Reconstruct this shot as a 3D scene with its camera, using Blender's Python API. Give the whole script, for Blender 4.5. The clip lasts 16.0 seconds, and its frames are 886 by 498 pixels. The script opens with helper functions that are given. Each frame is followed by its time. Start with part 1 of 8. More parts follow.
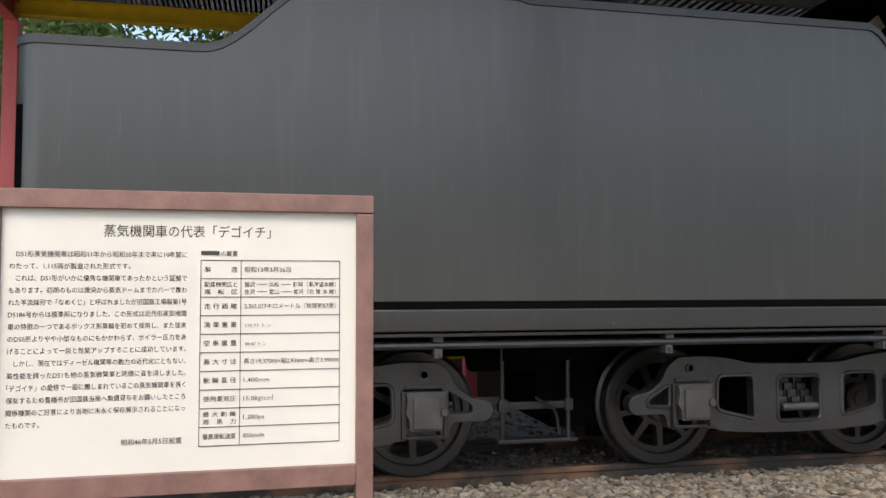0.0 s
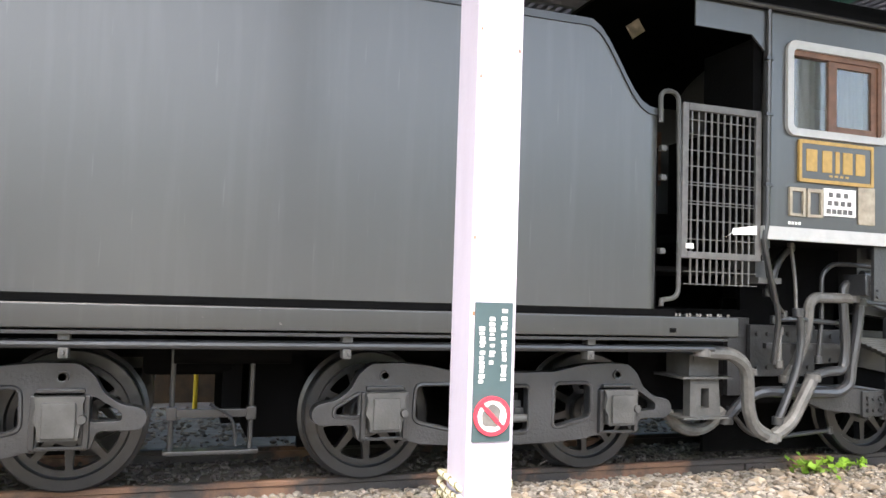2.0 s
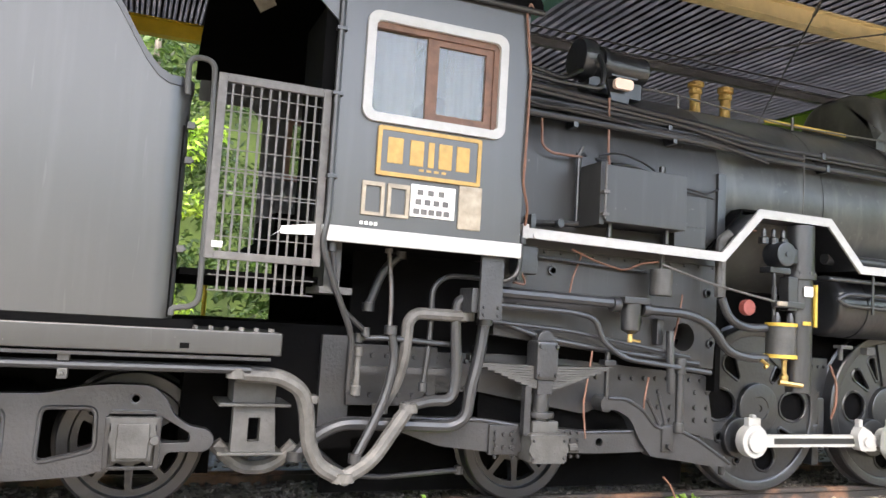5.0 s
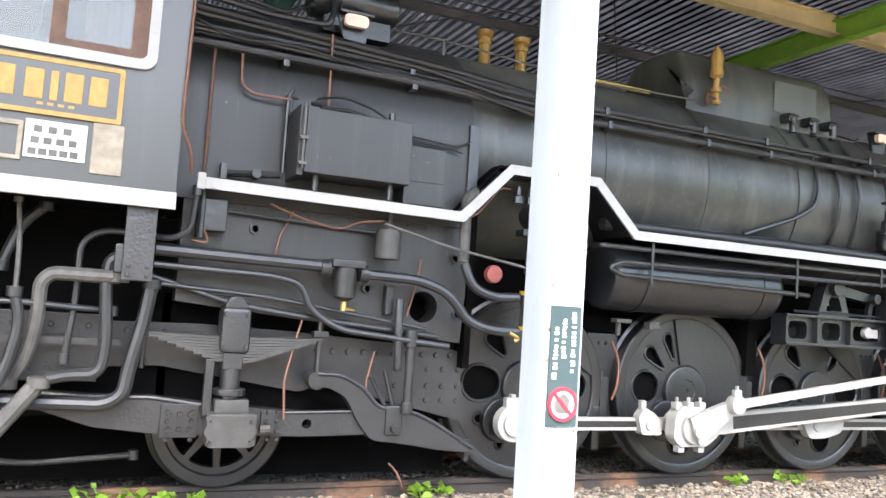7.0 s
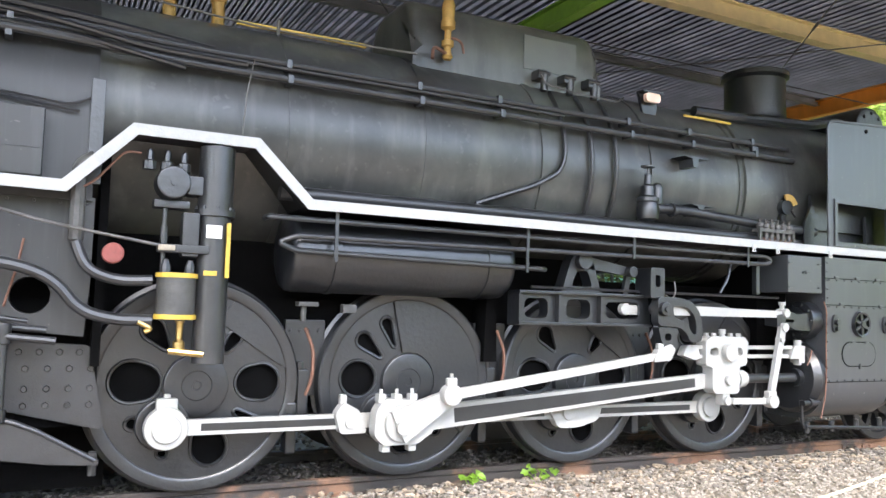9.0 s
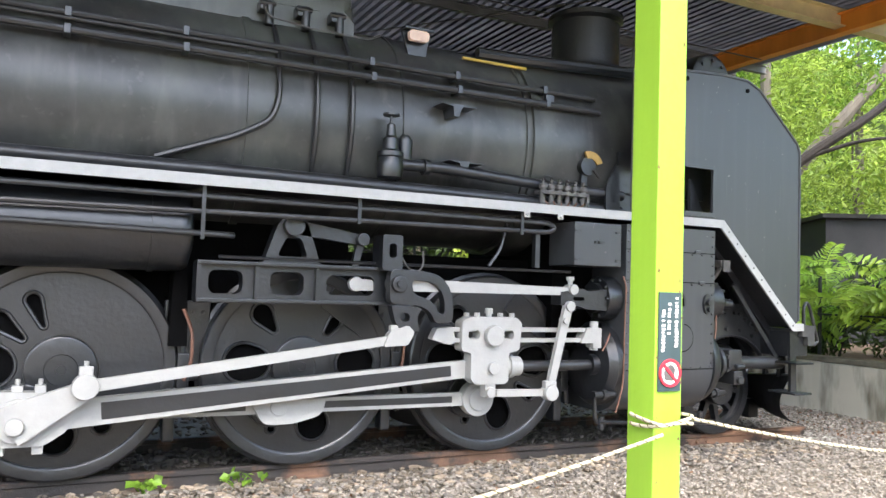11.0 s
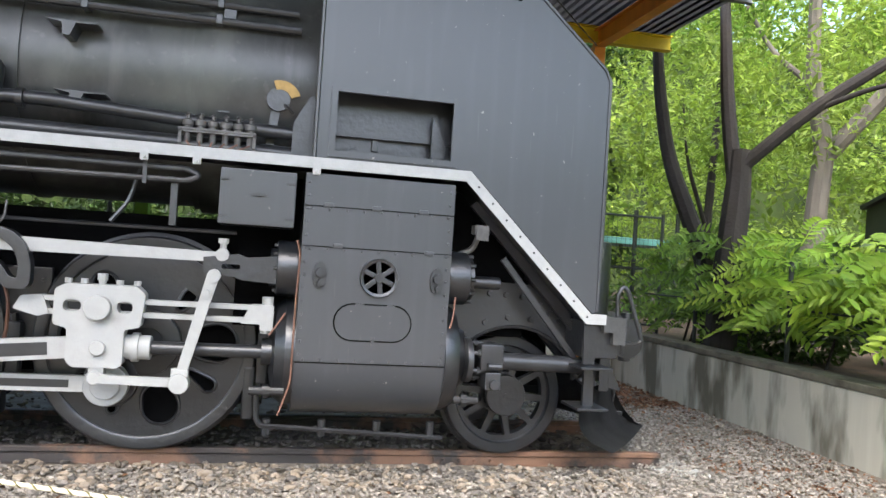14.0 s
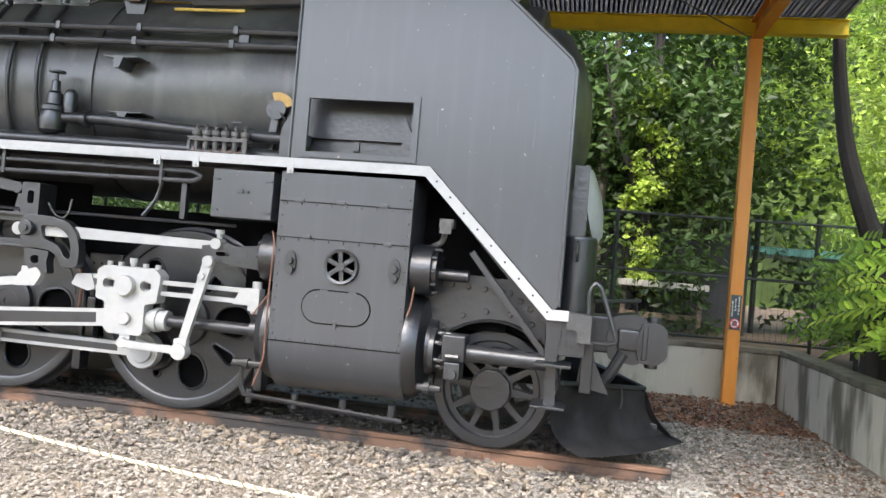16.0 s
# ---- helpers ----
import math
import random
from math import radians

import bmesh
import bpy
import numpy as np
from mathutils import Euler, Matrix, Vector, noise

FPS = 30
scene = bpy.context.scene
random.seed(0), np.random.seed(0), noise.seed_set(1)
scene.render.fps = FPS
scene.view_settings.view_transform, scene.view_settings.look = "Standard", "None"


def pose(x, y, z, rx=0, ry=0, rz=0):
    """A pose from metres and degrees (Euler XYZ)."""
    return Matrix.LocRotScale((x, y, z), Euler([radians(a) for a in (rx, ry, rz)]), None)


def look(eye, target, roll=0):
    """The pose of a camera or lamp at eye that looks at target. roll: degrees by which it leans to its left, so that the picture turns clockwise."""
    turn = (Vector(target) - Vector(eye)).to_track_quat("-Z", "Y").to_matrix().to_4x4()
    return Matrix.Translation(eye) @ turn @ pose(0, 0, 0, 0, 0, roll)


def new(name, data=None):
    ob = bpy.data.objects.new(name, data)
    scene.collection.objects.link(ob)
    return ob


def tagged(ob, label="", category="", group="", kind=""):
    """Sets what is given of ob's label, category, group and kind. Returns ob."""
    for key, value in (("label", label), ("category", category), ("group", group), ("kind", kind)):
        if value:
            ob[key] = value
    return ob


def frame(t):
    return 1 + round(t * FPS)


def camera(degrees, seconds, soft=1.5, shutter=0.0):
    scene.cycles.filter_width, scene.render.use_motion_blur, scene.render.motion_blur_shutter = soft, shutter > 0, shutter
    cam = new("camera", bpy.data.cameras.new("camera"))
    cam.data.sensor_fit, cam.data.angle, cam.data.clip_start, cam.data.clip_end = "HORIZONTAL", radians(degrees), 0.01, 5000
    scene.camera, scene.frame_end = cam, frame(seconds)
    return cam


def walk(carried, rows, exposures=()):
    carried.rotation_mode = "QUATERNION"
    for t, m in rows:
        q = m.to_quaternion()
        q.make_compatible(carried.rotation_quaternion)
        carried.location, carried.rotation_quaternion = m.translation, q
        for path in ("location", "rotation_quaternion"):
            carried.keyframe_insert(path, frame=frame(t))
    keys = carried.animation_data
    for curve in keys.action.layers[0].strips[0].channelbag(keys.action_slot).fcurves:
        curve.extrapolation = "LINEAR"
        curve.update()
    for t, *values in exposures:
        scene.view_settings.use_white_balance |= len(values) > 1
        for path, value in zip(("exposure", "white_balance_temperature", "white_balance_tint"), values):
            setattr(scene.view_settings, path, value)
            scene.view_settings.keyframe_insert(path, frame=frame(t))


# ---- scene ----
cam = camera(58.9, 16.0)
METRES, EYE, TILT, LEAN, TURN = 17.2, 1.44, 0.0, 0.0, -12.0
ROWS = [
    (0.0, 0.0, 0.0, 0.0, 0.01, 2.83, 0.11),
    (0.5, 0.0125, 0.0067, -0.0005, -2.4, 2.83, 0.03),
    (1.0, 0.0325, 0.0134, -0.0008, -4.61, 2.83, -0.37),
    (1.5, 0.0597, 0.0176, -0.0005, -6.05, 2.88, -1.08),
    (2.0, 0.0833, 0.0232, -0.0007, -6.85, 3.12, -1.82),
    (2.5, 0.11, 0.0262, 0.0001, -7.41, 3.71, -2.29),
    (3.0, 0.1361, 0.0313, 0.0005, -8.77, 4.56, -2.32),
    (3.5, 0.1631, 0.0357, 0.0003, -9.48, 4.89, -2.16),
    (6.0, 0.3009, 0.0663, 0.0003, -10.49, 5.17, -4.27),
    (6.5, 0.3292, 0.0705, -0.0009, -11.02, 4.55, -4.26),
    (7.0, 0.3595, 0.0744, -0.0013, -11.72, 4.35, -3.75),
    (7.5, 0.3899, 0.0777, -0.0004, -12.65, 4.62, -3.15),
    (8.0, 0.4192, 0.0835, -0.0006, -13.78, 4.69, -2.63),
    (8.5, 0.4515, 0.0882, -0.0006, -14.37, 4.61, -2.18),
    (9.0, 0.4836, 0.0946, -0.0011, -14.94, 4.24, -1.7),
    (11.5, 0.6612, 0.1291, 0.0005, -13.38, 2.33, -1.7),
    (12.0, 0.6993, 0.1396, 0.0002, -11.65, 1.72, -1.89),
    (12.5, 0.7373, 0.1498, 0.0002, -9.18, 0.77, -2.22),
    (13.0, 0.7739, 0.1575, 0.001, -6.86, 0.4, -2.55),
    (13.5, 0.8085, 0.1677, 0.0021, -4.36, 0.07, -3.11),
    (14.0, 0.8435, 0.173, 0.0035, -0.48, 0.98, -3.72),
    (14.5, 0.8789, 0.1799, 0.0019, 5.03, 1.27, -4.31),
    (15.0, 0.9133, 0.1785, 0.0019, 10.35, 1.29, -4.72),
    (15.5, 0.9459, 0.1803, 0.0018, 16.21, 1.22, -4.97),
    (16.0, 0.9784, 0.1874, 0.0013, 22.39, 1.0, -4.9),
]
EXPOSURES = [(0.0, 1.25, 7100, 9), (0.5, 1.34, 7100, 9), (1.0, 1.98, 8300, 1), (1.5, 2.47, 6700, 6), (2.0, 2.72, 6900, 9), (3.5, 2.99, 7200, 12), (6.0, 3.04, 6900, 11), (9.0, 3.09, 6500, 10), (11.5, 2.49, 6500, 10), (12.5, 2.34, 6500, 9), (14.0, 2.54, 6500, 9), (16.0, 2.79, 6600, 10)]
walk(cam, [(t, pose(0, -6.0, EYE, TILT, LEAN, TURN) @ pose(METRES * x, METRES * y, METRES * z, 90 + pitch, roll, yaw)) for t, x, y, z, yaw, pitch, roll in ROWS], EXPOSURES)


# ---------------- light: bright overcast sky, soft sun ----------------
world = bpy.data.worlds.new("world")
scene.world = world
world.use_nodes = True
wn = world.node_tree
wb = wn.nodes["Background"]
sky = wn.nodes.new("ShaderNodeTexSky")
sky.sky_type = "NISHITA"
sky.sun_disc = False
sky.sun_elevation, sky.sun_rotation = radians(55), radians(200)
sky.air_density, sky.dust_density, sky.ozone_density = 1.0, 3.0, 1.0
wn.links.new(sky.outputs[0], wb.inputs[0])
wb.inputs[1].default_value = 0.15
sun = new("sun", bpy.data.lights.new("sun", "SUN"))
sun.data.energy, sun.data.angle, sun.data.color = 0.9, radians(25), (1.0, 0.97, 0.93)
sun.matrix_world = look((10 - 6, -26, 34), (10, 0, 0))

# ---------------- materials ----------------


def material(name, col, rough=0.5, metal=0.0, var=0.25, scale=6.0, bump=0.15, bscale=60.0, col2=None, streak=False, rand=0.0, spec=0.5, coat=0.0, island=False):
    """A surface with variation at two scales: a broad one in colour and gloss, a fine one in relief."""
    m = bpy.data.materials.new(name)
    m.use_nodes = True
    nt = m.node_tree
    N, L = nt.nodes.new, nt.links.new
    b = nt.nodes["Principled BSDF"]
    b.inputs["Metallic"].default_value = metal
    b.inputs["Specular IOR Level"].default_value = spec
    b.inputs["Coat Weight"].default_value = coat
    tc = N("ShaderNodeTexCoord")
    mp = N("ShaderNodeMapping")
    L(tc.outputs["Object"], mp.inputs[0])
    if streak:
        mp.inputs["Scale"].default_value = (1, 1, 0.12)
    n1 = N("ShaderNodeTexNoise")
    n1.inputs["Scale"].default_value, n1.inputs["Detail"].default_value, n1.inputs["Roughness"].default_value = scale, 6, 0.62
    L(mp.outputs[0], n1.inputs[0])
    n2 = N("ShaderNodeTexNoise")
    n2.inputs["Scale"].default_value, n2.inputs["Detail"].default_value = bscale, 4
    L(tc.outputs["Object"], n2.inputs[0])
    ramp = N("ShaderNodeMapRange")
    ramp.inputs["From Min"].default_value, ramp.inputs["From Max"].default_value = 0.3, 0.7
    L(n1.outputs[0], ramp.inputs[0])
    mix = N("ShaderNodeMix")
    mix.data_type = "RGBA"
    c2 = col2 or tuple(min(1, c * (1 + 1.6 * var)) for c in col)
    c1 = tuple(c * (1 - var) for c in col) if col2 is None else col
    mix.inputs["A"].default_value, mix.inputs["B"].default_value = (*c1, 1), (*c2, 1)
    L(ramp.outputs[0], mix.inputs["Factor"])
    out = mix.outputs["Result"]
    if rand or island:
        hsv = N("ShaderNodeHueSaturation")
        src = N("ShaderNodeNewGeometry").outputs["Random Per Island"] if island else N("ShaderNodeObjectInfo").outputs["Random"]
        mr = N("ShaderNodeMapRange")
        mr.inputs["To Min"].default_value, mr.inputs["To Max"].default_value = 1 - rand, 1 + rand
        L(src, mr.inputs[0])
        L(mr.outputs[0], hsv.inputs["Value"])
        L(out, hsv.inputs["Color"])
        out = hsv.outputs[0]
    L(out, b.inputs["Base Color"])
    b.inputs["Coat Roughness"].default_value = 0.22
    rr = N("ShaderNodeMapRange")
    rr.inputs["To Min"].default_value, rr.inputs["To Max"].default_value = max(0.02, rough - 0.02), min(1, rough + 0.08)
    L(n1.outputs[0], rr.inputs[0])
    L(rr.outputs[0], b.inputs["Roughness"])
    if bump:
        bp = N("ShaderNodeBump")
        bp.inputs["Strength"].default_value, bp.inputs["Distance"].default_value = bump, 0.01
        L(n2.outputs[0], bp.inputs["Height"])
        L(bp.outputs[0], b.inputs["Normal"])
    return m


def sheet_paint(name, base, rough, scuff, chalk, coat=0.4):
    """Old satin paint on sheet metal: broad cloudiness, chalky run marks low down the noise, sparse chips and scratches."""
    m = material(name, base, rough, 0, 0.10, 1.3, 0.0, 9.0, spec=0.6, coat=coat)
    nt = m.node_tree
    N, L = nt.nodes.new, nt.links.new
    b = nt.nodes["Principled BSDF"]
    for q in nt.nodes:
        if q.bl_idname == "ShaderNodeTexNoise":
            q.inputs["Detail"].default_value = 3
        if q.bl_idname == "ShaderNodeMapRange" and q.inputs["From Max"].default_value < 0.9:
            q.inputs["From Min"].default_value, q.inputs["From Max"].default_value = 0.0, 1.0
    src = b.inputs["Base Color"].links[0].from_socket
    tc = N("ShaderNodeTexCoord")
    mp = N("ShaderNodeMapping")
    mp.inputs["Scale"].default_value = (14, 14, 0.9)
    L(tc.outputs["Object"], mp.inputs[0])
    n = N("ShaderNodeTexNoise")
    n.inputs["Scale"].default_value, n.inputs["Detail"].default_value = 1.0, 8
    L(mp.outputs[0], n.inputs[0])
    r = N("ShaderNodeMapRange")
    r.inputs["From Min"].default_value, r.inputs["From Max"].default_value, r.inputs["To Max"].default_value = 0.52, 0.8, chalk
    L(n.outputs[0], r.inputs[0])
    mx = N("ShaderNodeMix")
    mx.data_type = "RGBA"
    L(r.outputs[0], mx.inputs["Factor"])
    L(src, mx.inputs["A"])
    mx.inputs["B"].default_value = (*[min(1, c * 2.2 + 0.03) for c in base], 1)
    n3 = N("ShaderNodeTexNoise")
    n3.inputs["Scale"].default_value, n3.inputs["Detail"].default_value = 26, 5
    L(tc.outputs["Object"], n3.inputs[0])
    r3 = N("ShaderNodeMapRange")
    r3.inputs["From Min"].default_value, r3.inputs["From Max"].default_value, r3.inputs["To Max"].default_value = 0.71, 0.74, scuff
    L(n3.outputs[0], r3.inputs[0])
    m2 = N("ShaderNodeMix")
    m2.data_type = "RGBA"
    L(r3.outputs[0], m2.inputs["Factor"])
    L(mx.outputs["Result"], m2.inputs["A"])
    m2.inputs["B"].default_value = (0.30, 0.28, 0.25, 1)
    # thin pale run marks
    mp4 = N("ShaderNodeMapping")
    mp4.inputs["Scale"].default_value = (34, 34, 2.2)
    mp4.inputs["Rotation"].default_value = (0, radians(4), 0)
    L(tc.outputs["Object"], mp4.inputs[0])
    n4 = N("ShaderNodeTexNoise")
    n4.inputs["Scale"].default_value, n4.inputs["Detail"].default_value = 1.0, 2
    L(mp4.outputs[0], n4.inputs[0])
    r4 = N("ShaderNodeMapRange")
    r4.inputs["From Min"].default_value, r4.inputs["From Max"].default_value, r4.inputs["To Max"].default_value = 0.71, 0.77, 0.10
    L(n4.outputs[0], r4.inputs[0])
    m4 = N("ShaderNodeMix")
    m4.data_type = "RGBA"
    L(r4.outputs[0], m4.inputs["Factor"])
    L(m2.outputs["Result"], m4.inputs["A"])
    m4.inputs["B"].default_value = (0.20, 0.20, 0.19, 1)
    L(m4.outputs["Result"], b.inputs["Base Color"])
    return m


PAINT = sheet_paint("satin_black_sheet_paint", (0.050, 0.0515, 0.0515), 0.31, 0.0, 0.12, 0.3)
FIREB = sheet_paint("firebox_sheet_paint", (0.024, 0.0245, 0.0245), 0.42, 0.25, 0.3, 0.08)
FRONT = sheet_paint("grey_black_sheet_paint", (0.044, 0.047, 0.052), 0.34, 0.7, 0.10, 0.3)
BEAMP = sheet_paint("flaking_beam_paint", (0.024, 0.025, 0.024), 0.40, 0.6, 0.15)
BOIL = material("boiler_paint", (0.024, 0.025, 0.026), 0.30, 0, 0.4, 2.4, 0.08, 14.0, col2=(0.066, 0.068, 0.065), spec=0.65)
nt = BOIL.node_tree
bs = nt.nodes["Principled BSDF"]
src = bs.inputs["Base Color"].links[0].from_socket
for scale, lo, hi, amount, tint in (((1.1, 1.1, 0.8), 0.50, 0.66, 0.8, (0.12, 0.128, 0.11, 1)), ((7.0, 7.0, 1.2), 0.54, 0.68, 0.5, (0.12, 0.12, 0.115, 1)), ((16.0, 16.0, 16.0), 0.62, 0.70, 0.30, (0.13, 0.13, 0.12, 1))):
    tcn, mpn, nn, rn, mn = (nt.nodes.new("ShaderNode" + k) for k in ("TexCoord", "Mapping", "TexNoise", "MapRange", "Mix"))
    mpn.inputs["Scale"].default_value = scale
    nn.inputs["Scale"].default_value, nn.inputs["Detail"].default_value = 1.0, 7
    rn.inputs["From Min"].default_value, rn.inputs["From Max"].default_value, rn.inputs["To Max"].default_value = lo, hi, amount
    mn.data_type = "RGBA"
    mn.inputs["B"].default_value = tint
    nt.links.new(tcn.outputs["Object"], mpn.inputs[0])
    nt.links.new(mpn.outputs[0], nn.inputs[0])
    nt.links.new(nn.outputs[0], rn.inputs[0])
    nt.links.new(rn.outputs[0], mn.inputs["Factor"])
    nt.links.new(src, mn.inputs["A"])
    src = mn.outputs["Result"]
nt.links.new(src, bs.inputs["Base Color"])
IRON = material("cast_iron_black", (0.0105, 0.0117, 0.0140), 0.31, 0, 0.25, 3.0, 0.30, 24.0, spec=0.85)
BOGM = material("dusty_cast_steel", (0.0235, 0.0245, 0.0265), 0.32, 0, 0.25, 3.5, 0.35, 45.0, spec=0.7)
PIPE = material("dusty_black_pipe", (0.025, 0.026, 0.028), 0.30, 0, 0.25, 6.0, 0.15, 80.0, spec=0.65)
GREYP = material("worn_grey_hose", (0.078, 0.076, 0.072), 0.5, 0, 0.35, 10.0, 0.3, 70.0)
PILOT = material("worn_pilot_sheet", (0.042, 0.041, 0.042), 0.6, 0, 0.3, 5.0, 0.2, 40.0, spec=0.2)
DUST = material("dusty_grey_plate", (0.052, 0.052, 0.050), 0.5, 0, 0.3, 7.0, 0.25, 60.0)
# near-black that stands in for shade in recesses and openings; also joints, plugs
DARK = material("shade_and_joint_black", (0.0028, 0.0028, 0.003), 0.8, 0, 0.3, 5.0, 0.2, 40.0, spec=0.06)
WHITE = material("white_gloss_paint", (0.40, 0.40, 0.39), 0.38, 0, 0.06, 14.0, 0.15, 60.0)
WHITEROD = material("white_rod_paint", (0.35, 0.35, 0.335), 0.42, 0, 0.05, 10.0, 0.2, 50.0)
BRASS = material("brass", (0.56, 0.40, 0.16), 0.35, 1.0, 0.2, 20.0, 0.1, 90.0)
GOLD = material("dull_gold_paint", (0.40, 0.25, 0.075), 0.45, 0.2, 0.15, 20.0, 0.1, 80.0)
YELL = material("yellow_band_paint", (0.50, 0.34, 0.05), 0.45, 0, 0.15, 16.0, 0.1, 80.0)
COPPER = material("copper_pipe", (0.17, 0.085, 0.058), 0.5, 0.3, 0.2, 20.0, 0.1, 80.0)
REDV = material("faded_red_paint", (0.22, 0.055, 0.045), 0.5, 0, 0.2, 20.0, 0.2, 80.0)
BROWN = material("brown_wood_sash", (0.13, 0.065, 0.04), 0.5, 0, 0.3, 12.0, 0.2, 60.0)
TANP = material("tan_plate", (0.30, 0.26, 0.20), 0.55, 0, 0.25, 14.0, 0.15, 60.0)
LABELW = material("white_label", (0.78, 0.77, 0.72), 0.5, 0, 0.05, 10.0, 0.05, 60.0)
INK = material("black_ink", (0.03, 0.03, 0.03), 0.6, 0, 0.1, 10.0, 0, 60.0)
CURT = material("pale_curtain", (0.11, 0.095, 0.085), 0.8, 0, 0.1, 6.0, 0.2, 40.0)
LAMPG = material("frosted_lamp_glass", (0.85, 0.62, 0.50), 0.35, 0, 0.05, 10.0, 0.1, 60.0)
FRAMEB = material("brown_sign_frame", (0.155, 0.085, 0.075), 0.5, 0, 0.22, 9.0, 0.2, 50.0)
BOARDW = material("cream_sign_panel", (0.56, 0.555, 0.525), 0.32, 0, 0.03, 3.0, 0.03, 40.0)
STEELG = material("galvanised_grey", (0.11, 0.105, 0.10), 0.5, 0.3, 0.25, 12.0, 0.2, 60.0)
CONC = material("concrete", (0.40, 0.385, 0.34), 0.85, 0, 0.2, 2.0, 0.4, 50.0)
BARK = material("bark", (0.022, 0.018, 0.016), 0.85, 0, 0.45, 7.0, 0.8, 30.0, streak=True)
BARKL = material("pale_bark", (0.13, 0.112, 0.092), 0.85, 0, 0.4, 6.0, 0.6, 30.0, streak=True)
VIOLET = material("lilac_white_paint", (0.43, 0.395, 0.46), 0.4, 0, 0.1, 5.0, 0.12, 30.0, streak=True)
PALE = material("pale_blue_white_paint", (0.37, 0.42, 0.45), 0.4, 0, 0.1, 5.0, 0.12, 30.0, streak=True)
LIME = material("lime_green_paint", (0.235, 0.41, 0.035), 0.4, 0, 0.08, 5.0, 0.12, 30.0, streak=True)
ORANGE = material("orange_paint", (0.72, 0.27, 0.035), 0.42, 0, 0.1, 5.0, 0.12, 30.0, streak=True)
RED = material("faded_pink_red_paint", (0.62, 0.12, 0.13), 0.45, 0, 0.12, 5.0, 0.12, 30.0, streak=True)
TEAL = material("teal_paint", (0.10, 0.30, 0.27), 0.45, 0, 0.12, 5.0, 0.12, 30.0)
GREENP = material("leaf_green_paint", (0.22, 0.42, 0.05), 0.45, 0, 0.12, 5.0, 0.12, 30.0)
CREAM = material("cream_paint", (0.66, 0.54, 0.30), 0.45, 0, 0.1, 5.0, 0.12, 30.0)
YBEAM = material("yellow_beam_paint", (0.68, 0.48, 0.02), 0.45, 0, 0.12, 4.0, 0.12, 30.0)
ROOFM = material("dark_corrugated_sheet", (0.16, 0.16, 0.17), 0.5, 0.0, 0.25, 2.0, 0.1, 30.0)
NAVY = material("dark_notice_plate", (0.035, 0.06, 0.065), 0.4, 0, 0.1, 10.0, 0.05, 40.0)
SIGNRED = material("sign_red", (0.60, 0.03, 0.05), 0.4, 0, 0.05, 10.0, 0, 40.0)
ROPEM = material("twisted_rope", (0.46, 0.42, 0.31), 0.75, 0, 0.2, 40.0, 0.3, 120.0)
ROPED = material("dark_rope_strand", (0.10, 0.085, 0.03), 0.8, 0, 0.2, 40.0, 0.3, 120.0)
RAILM = material("rusty_rail", (0.040, 0.034, 0.031), 0.55, 0.1, 0.2, 1.3, 0.35, 60.0, col2=(0.19, 0.105, 0.065))
for q in RAILM.node_tree.nodes:
    if q.bl_idname == "ShaderNodeMapRange" and abs(q.inputs["From Max"].default_value - 0.7) < 0.01:
        q.inputs["From Min"].default_value, q.inputs["From Max"].default_value = 0.50, 0.58
EARTH = material("dark_leafy_earth", (0.045, 0.036, 0.026), 0.9, 0, 0.4, 5.0, 0.6, 40.0, col2=(0.11, 0.07, 0.04))
GRAVEL = material("gravel_bed", (0.15, 0.12, 0.085), 0.9, 0, 0.35, 5.0, 0.9, 70.0, col2=(0.27, 0.24, 0.20))
STONE = material("gravel_stone", (0.215, 0.19, 0.16), 0.85, 0, 0.25, 20.0, 0.3, 90.0, rand=0.42, island=True)
STONEB = material("brown_grey_stone", (0.17, 0.125, 0.085), 0.85, 0, 0.3, 14.0, 0.3, 90.0, rand=0.6, island=True, col2=(0.26, 0.22, 0.17))
STONED = material("dark_ballast_stone", (0.12, 0.105, 0.09), 0.85, 0, 0.3, 20.0, 0.3, 90.0, rand=0.5, island=True)
LITTER = material("dry_leaf_litter", (0.17, 0.085, 0.045), 0.85, 0, 0.3, 20.0, 0.2, 90.0, rand=0.5, island=True)
FENCEM = material("dark_mesh_fence", (0.02, 0.025, 0.022), 0.5, 0, 0.2, 20.0, 0.1, 90.0)
TIMBER = material("weathered_timber", (0.20, 0.155, 0.11), 0.75, 0, 0.3, 9.0, 0.4, 50.0)
POLY = material("turquoise_sheeting", (0.14, 0.36, 0.33), 0.4, 0, 0.2, 4.0, 0.2, 20.0)
SHEDM = material("dark_shed_sheet", (0.012, 0.012, 0.015), 0.6, 0, 0.3, 3.0, 0.2, 20.0)


def leaf_material(name, a, b2):
    m = material(name, a, 0.42, 0, 0.2, 0.8, 0.1, 30.0, col2=b2, rand=0.45, island=True)
    bs = m.node_tree.nodes["Principled BSDF"]
    tr = m.node_tree.nodes.new("ShaderNodeBsdfTranslucent")
    ad = m.node_tree.nodes.new("ShaderNodeMixShader")
    ad.inputs[0].default_value = 0.48
    src = bs.inputs["Base Color"].links[0].from_socket
    m.node_tree.links.new(src, tr.inputs[0])
    out = m.node_tree.nodes["Material Output"]
    m.node_tree.links.new(bs.outputs[0], ad.inputs[1])
    m.node_tree.links.new(tr.outputs[0], ad.inputs[2])
    m.node_tree.links.new(ad.outputs[0], out.inputs[0])
    return m


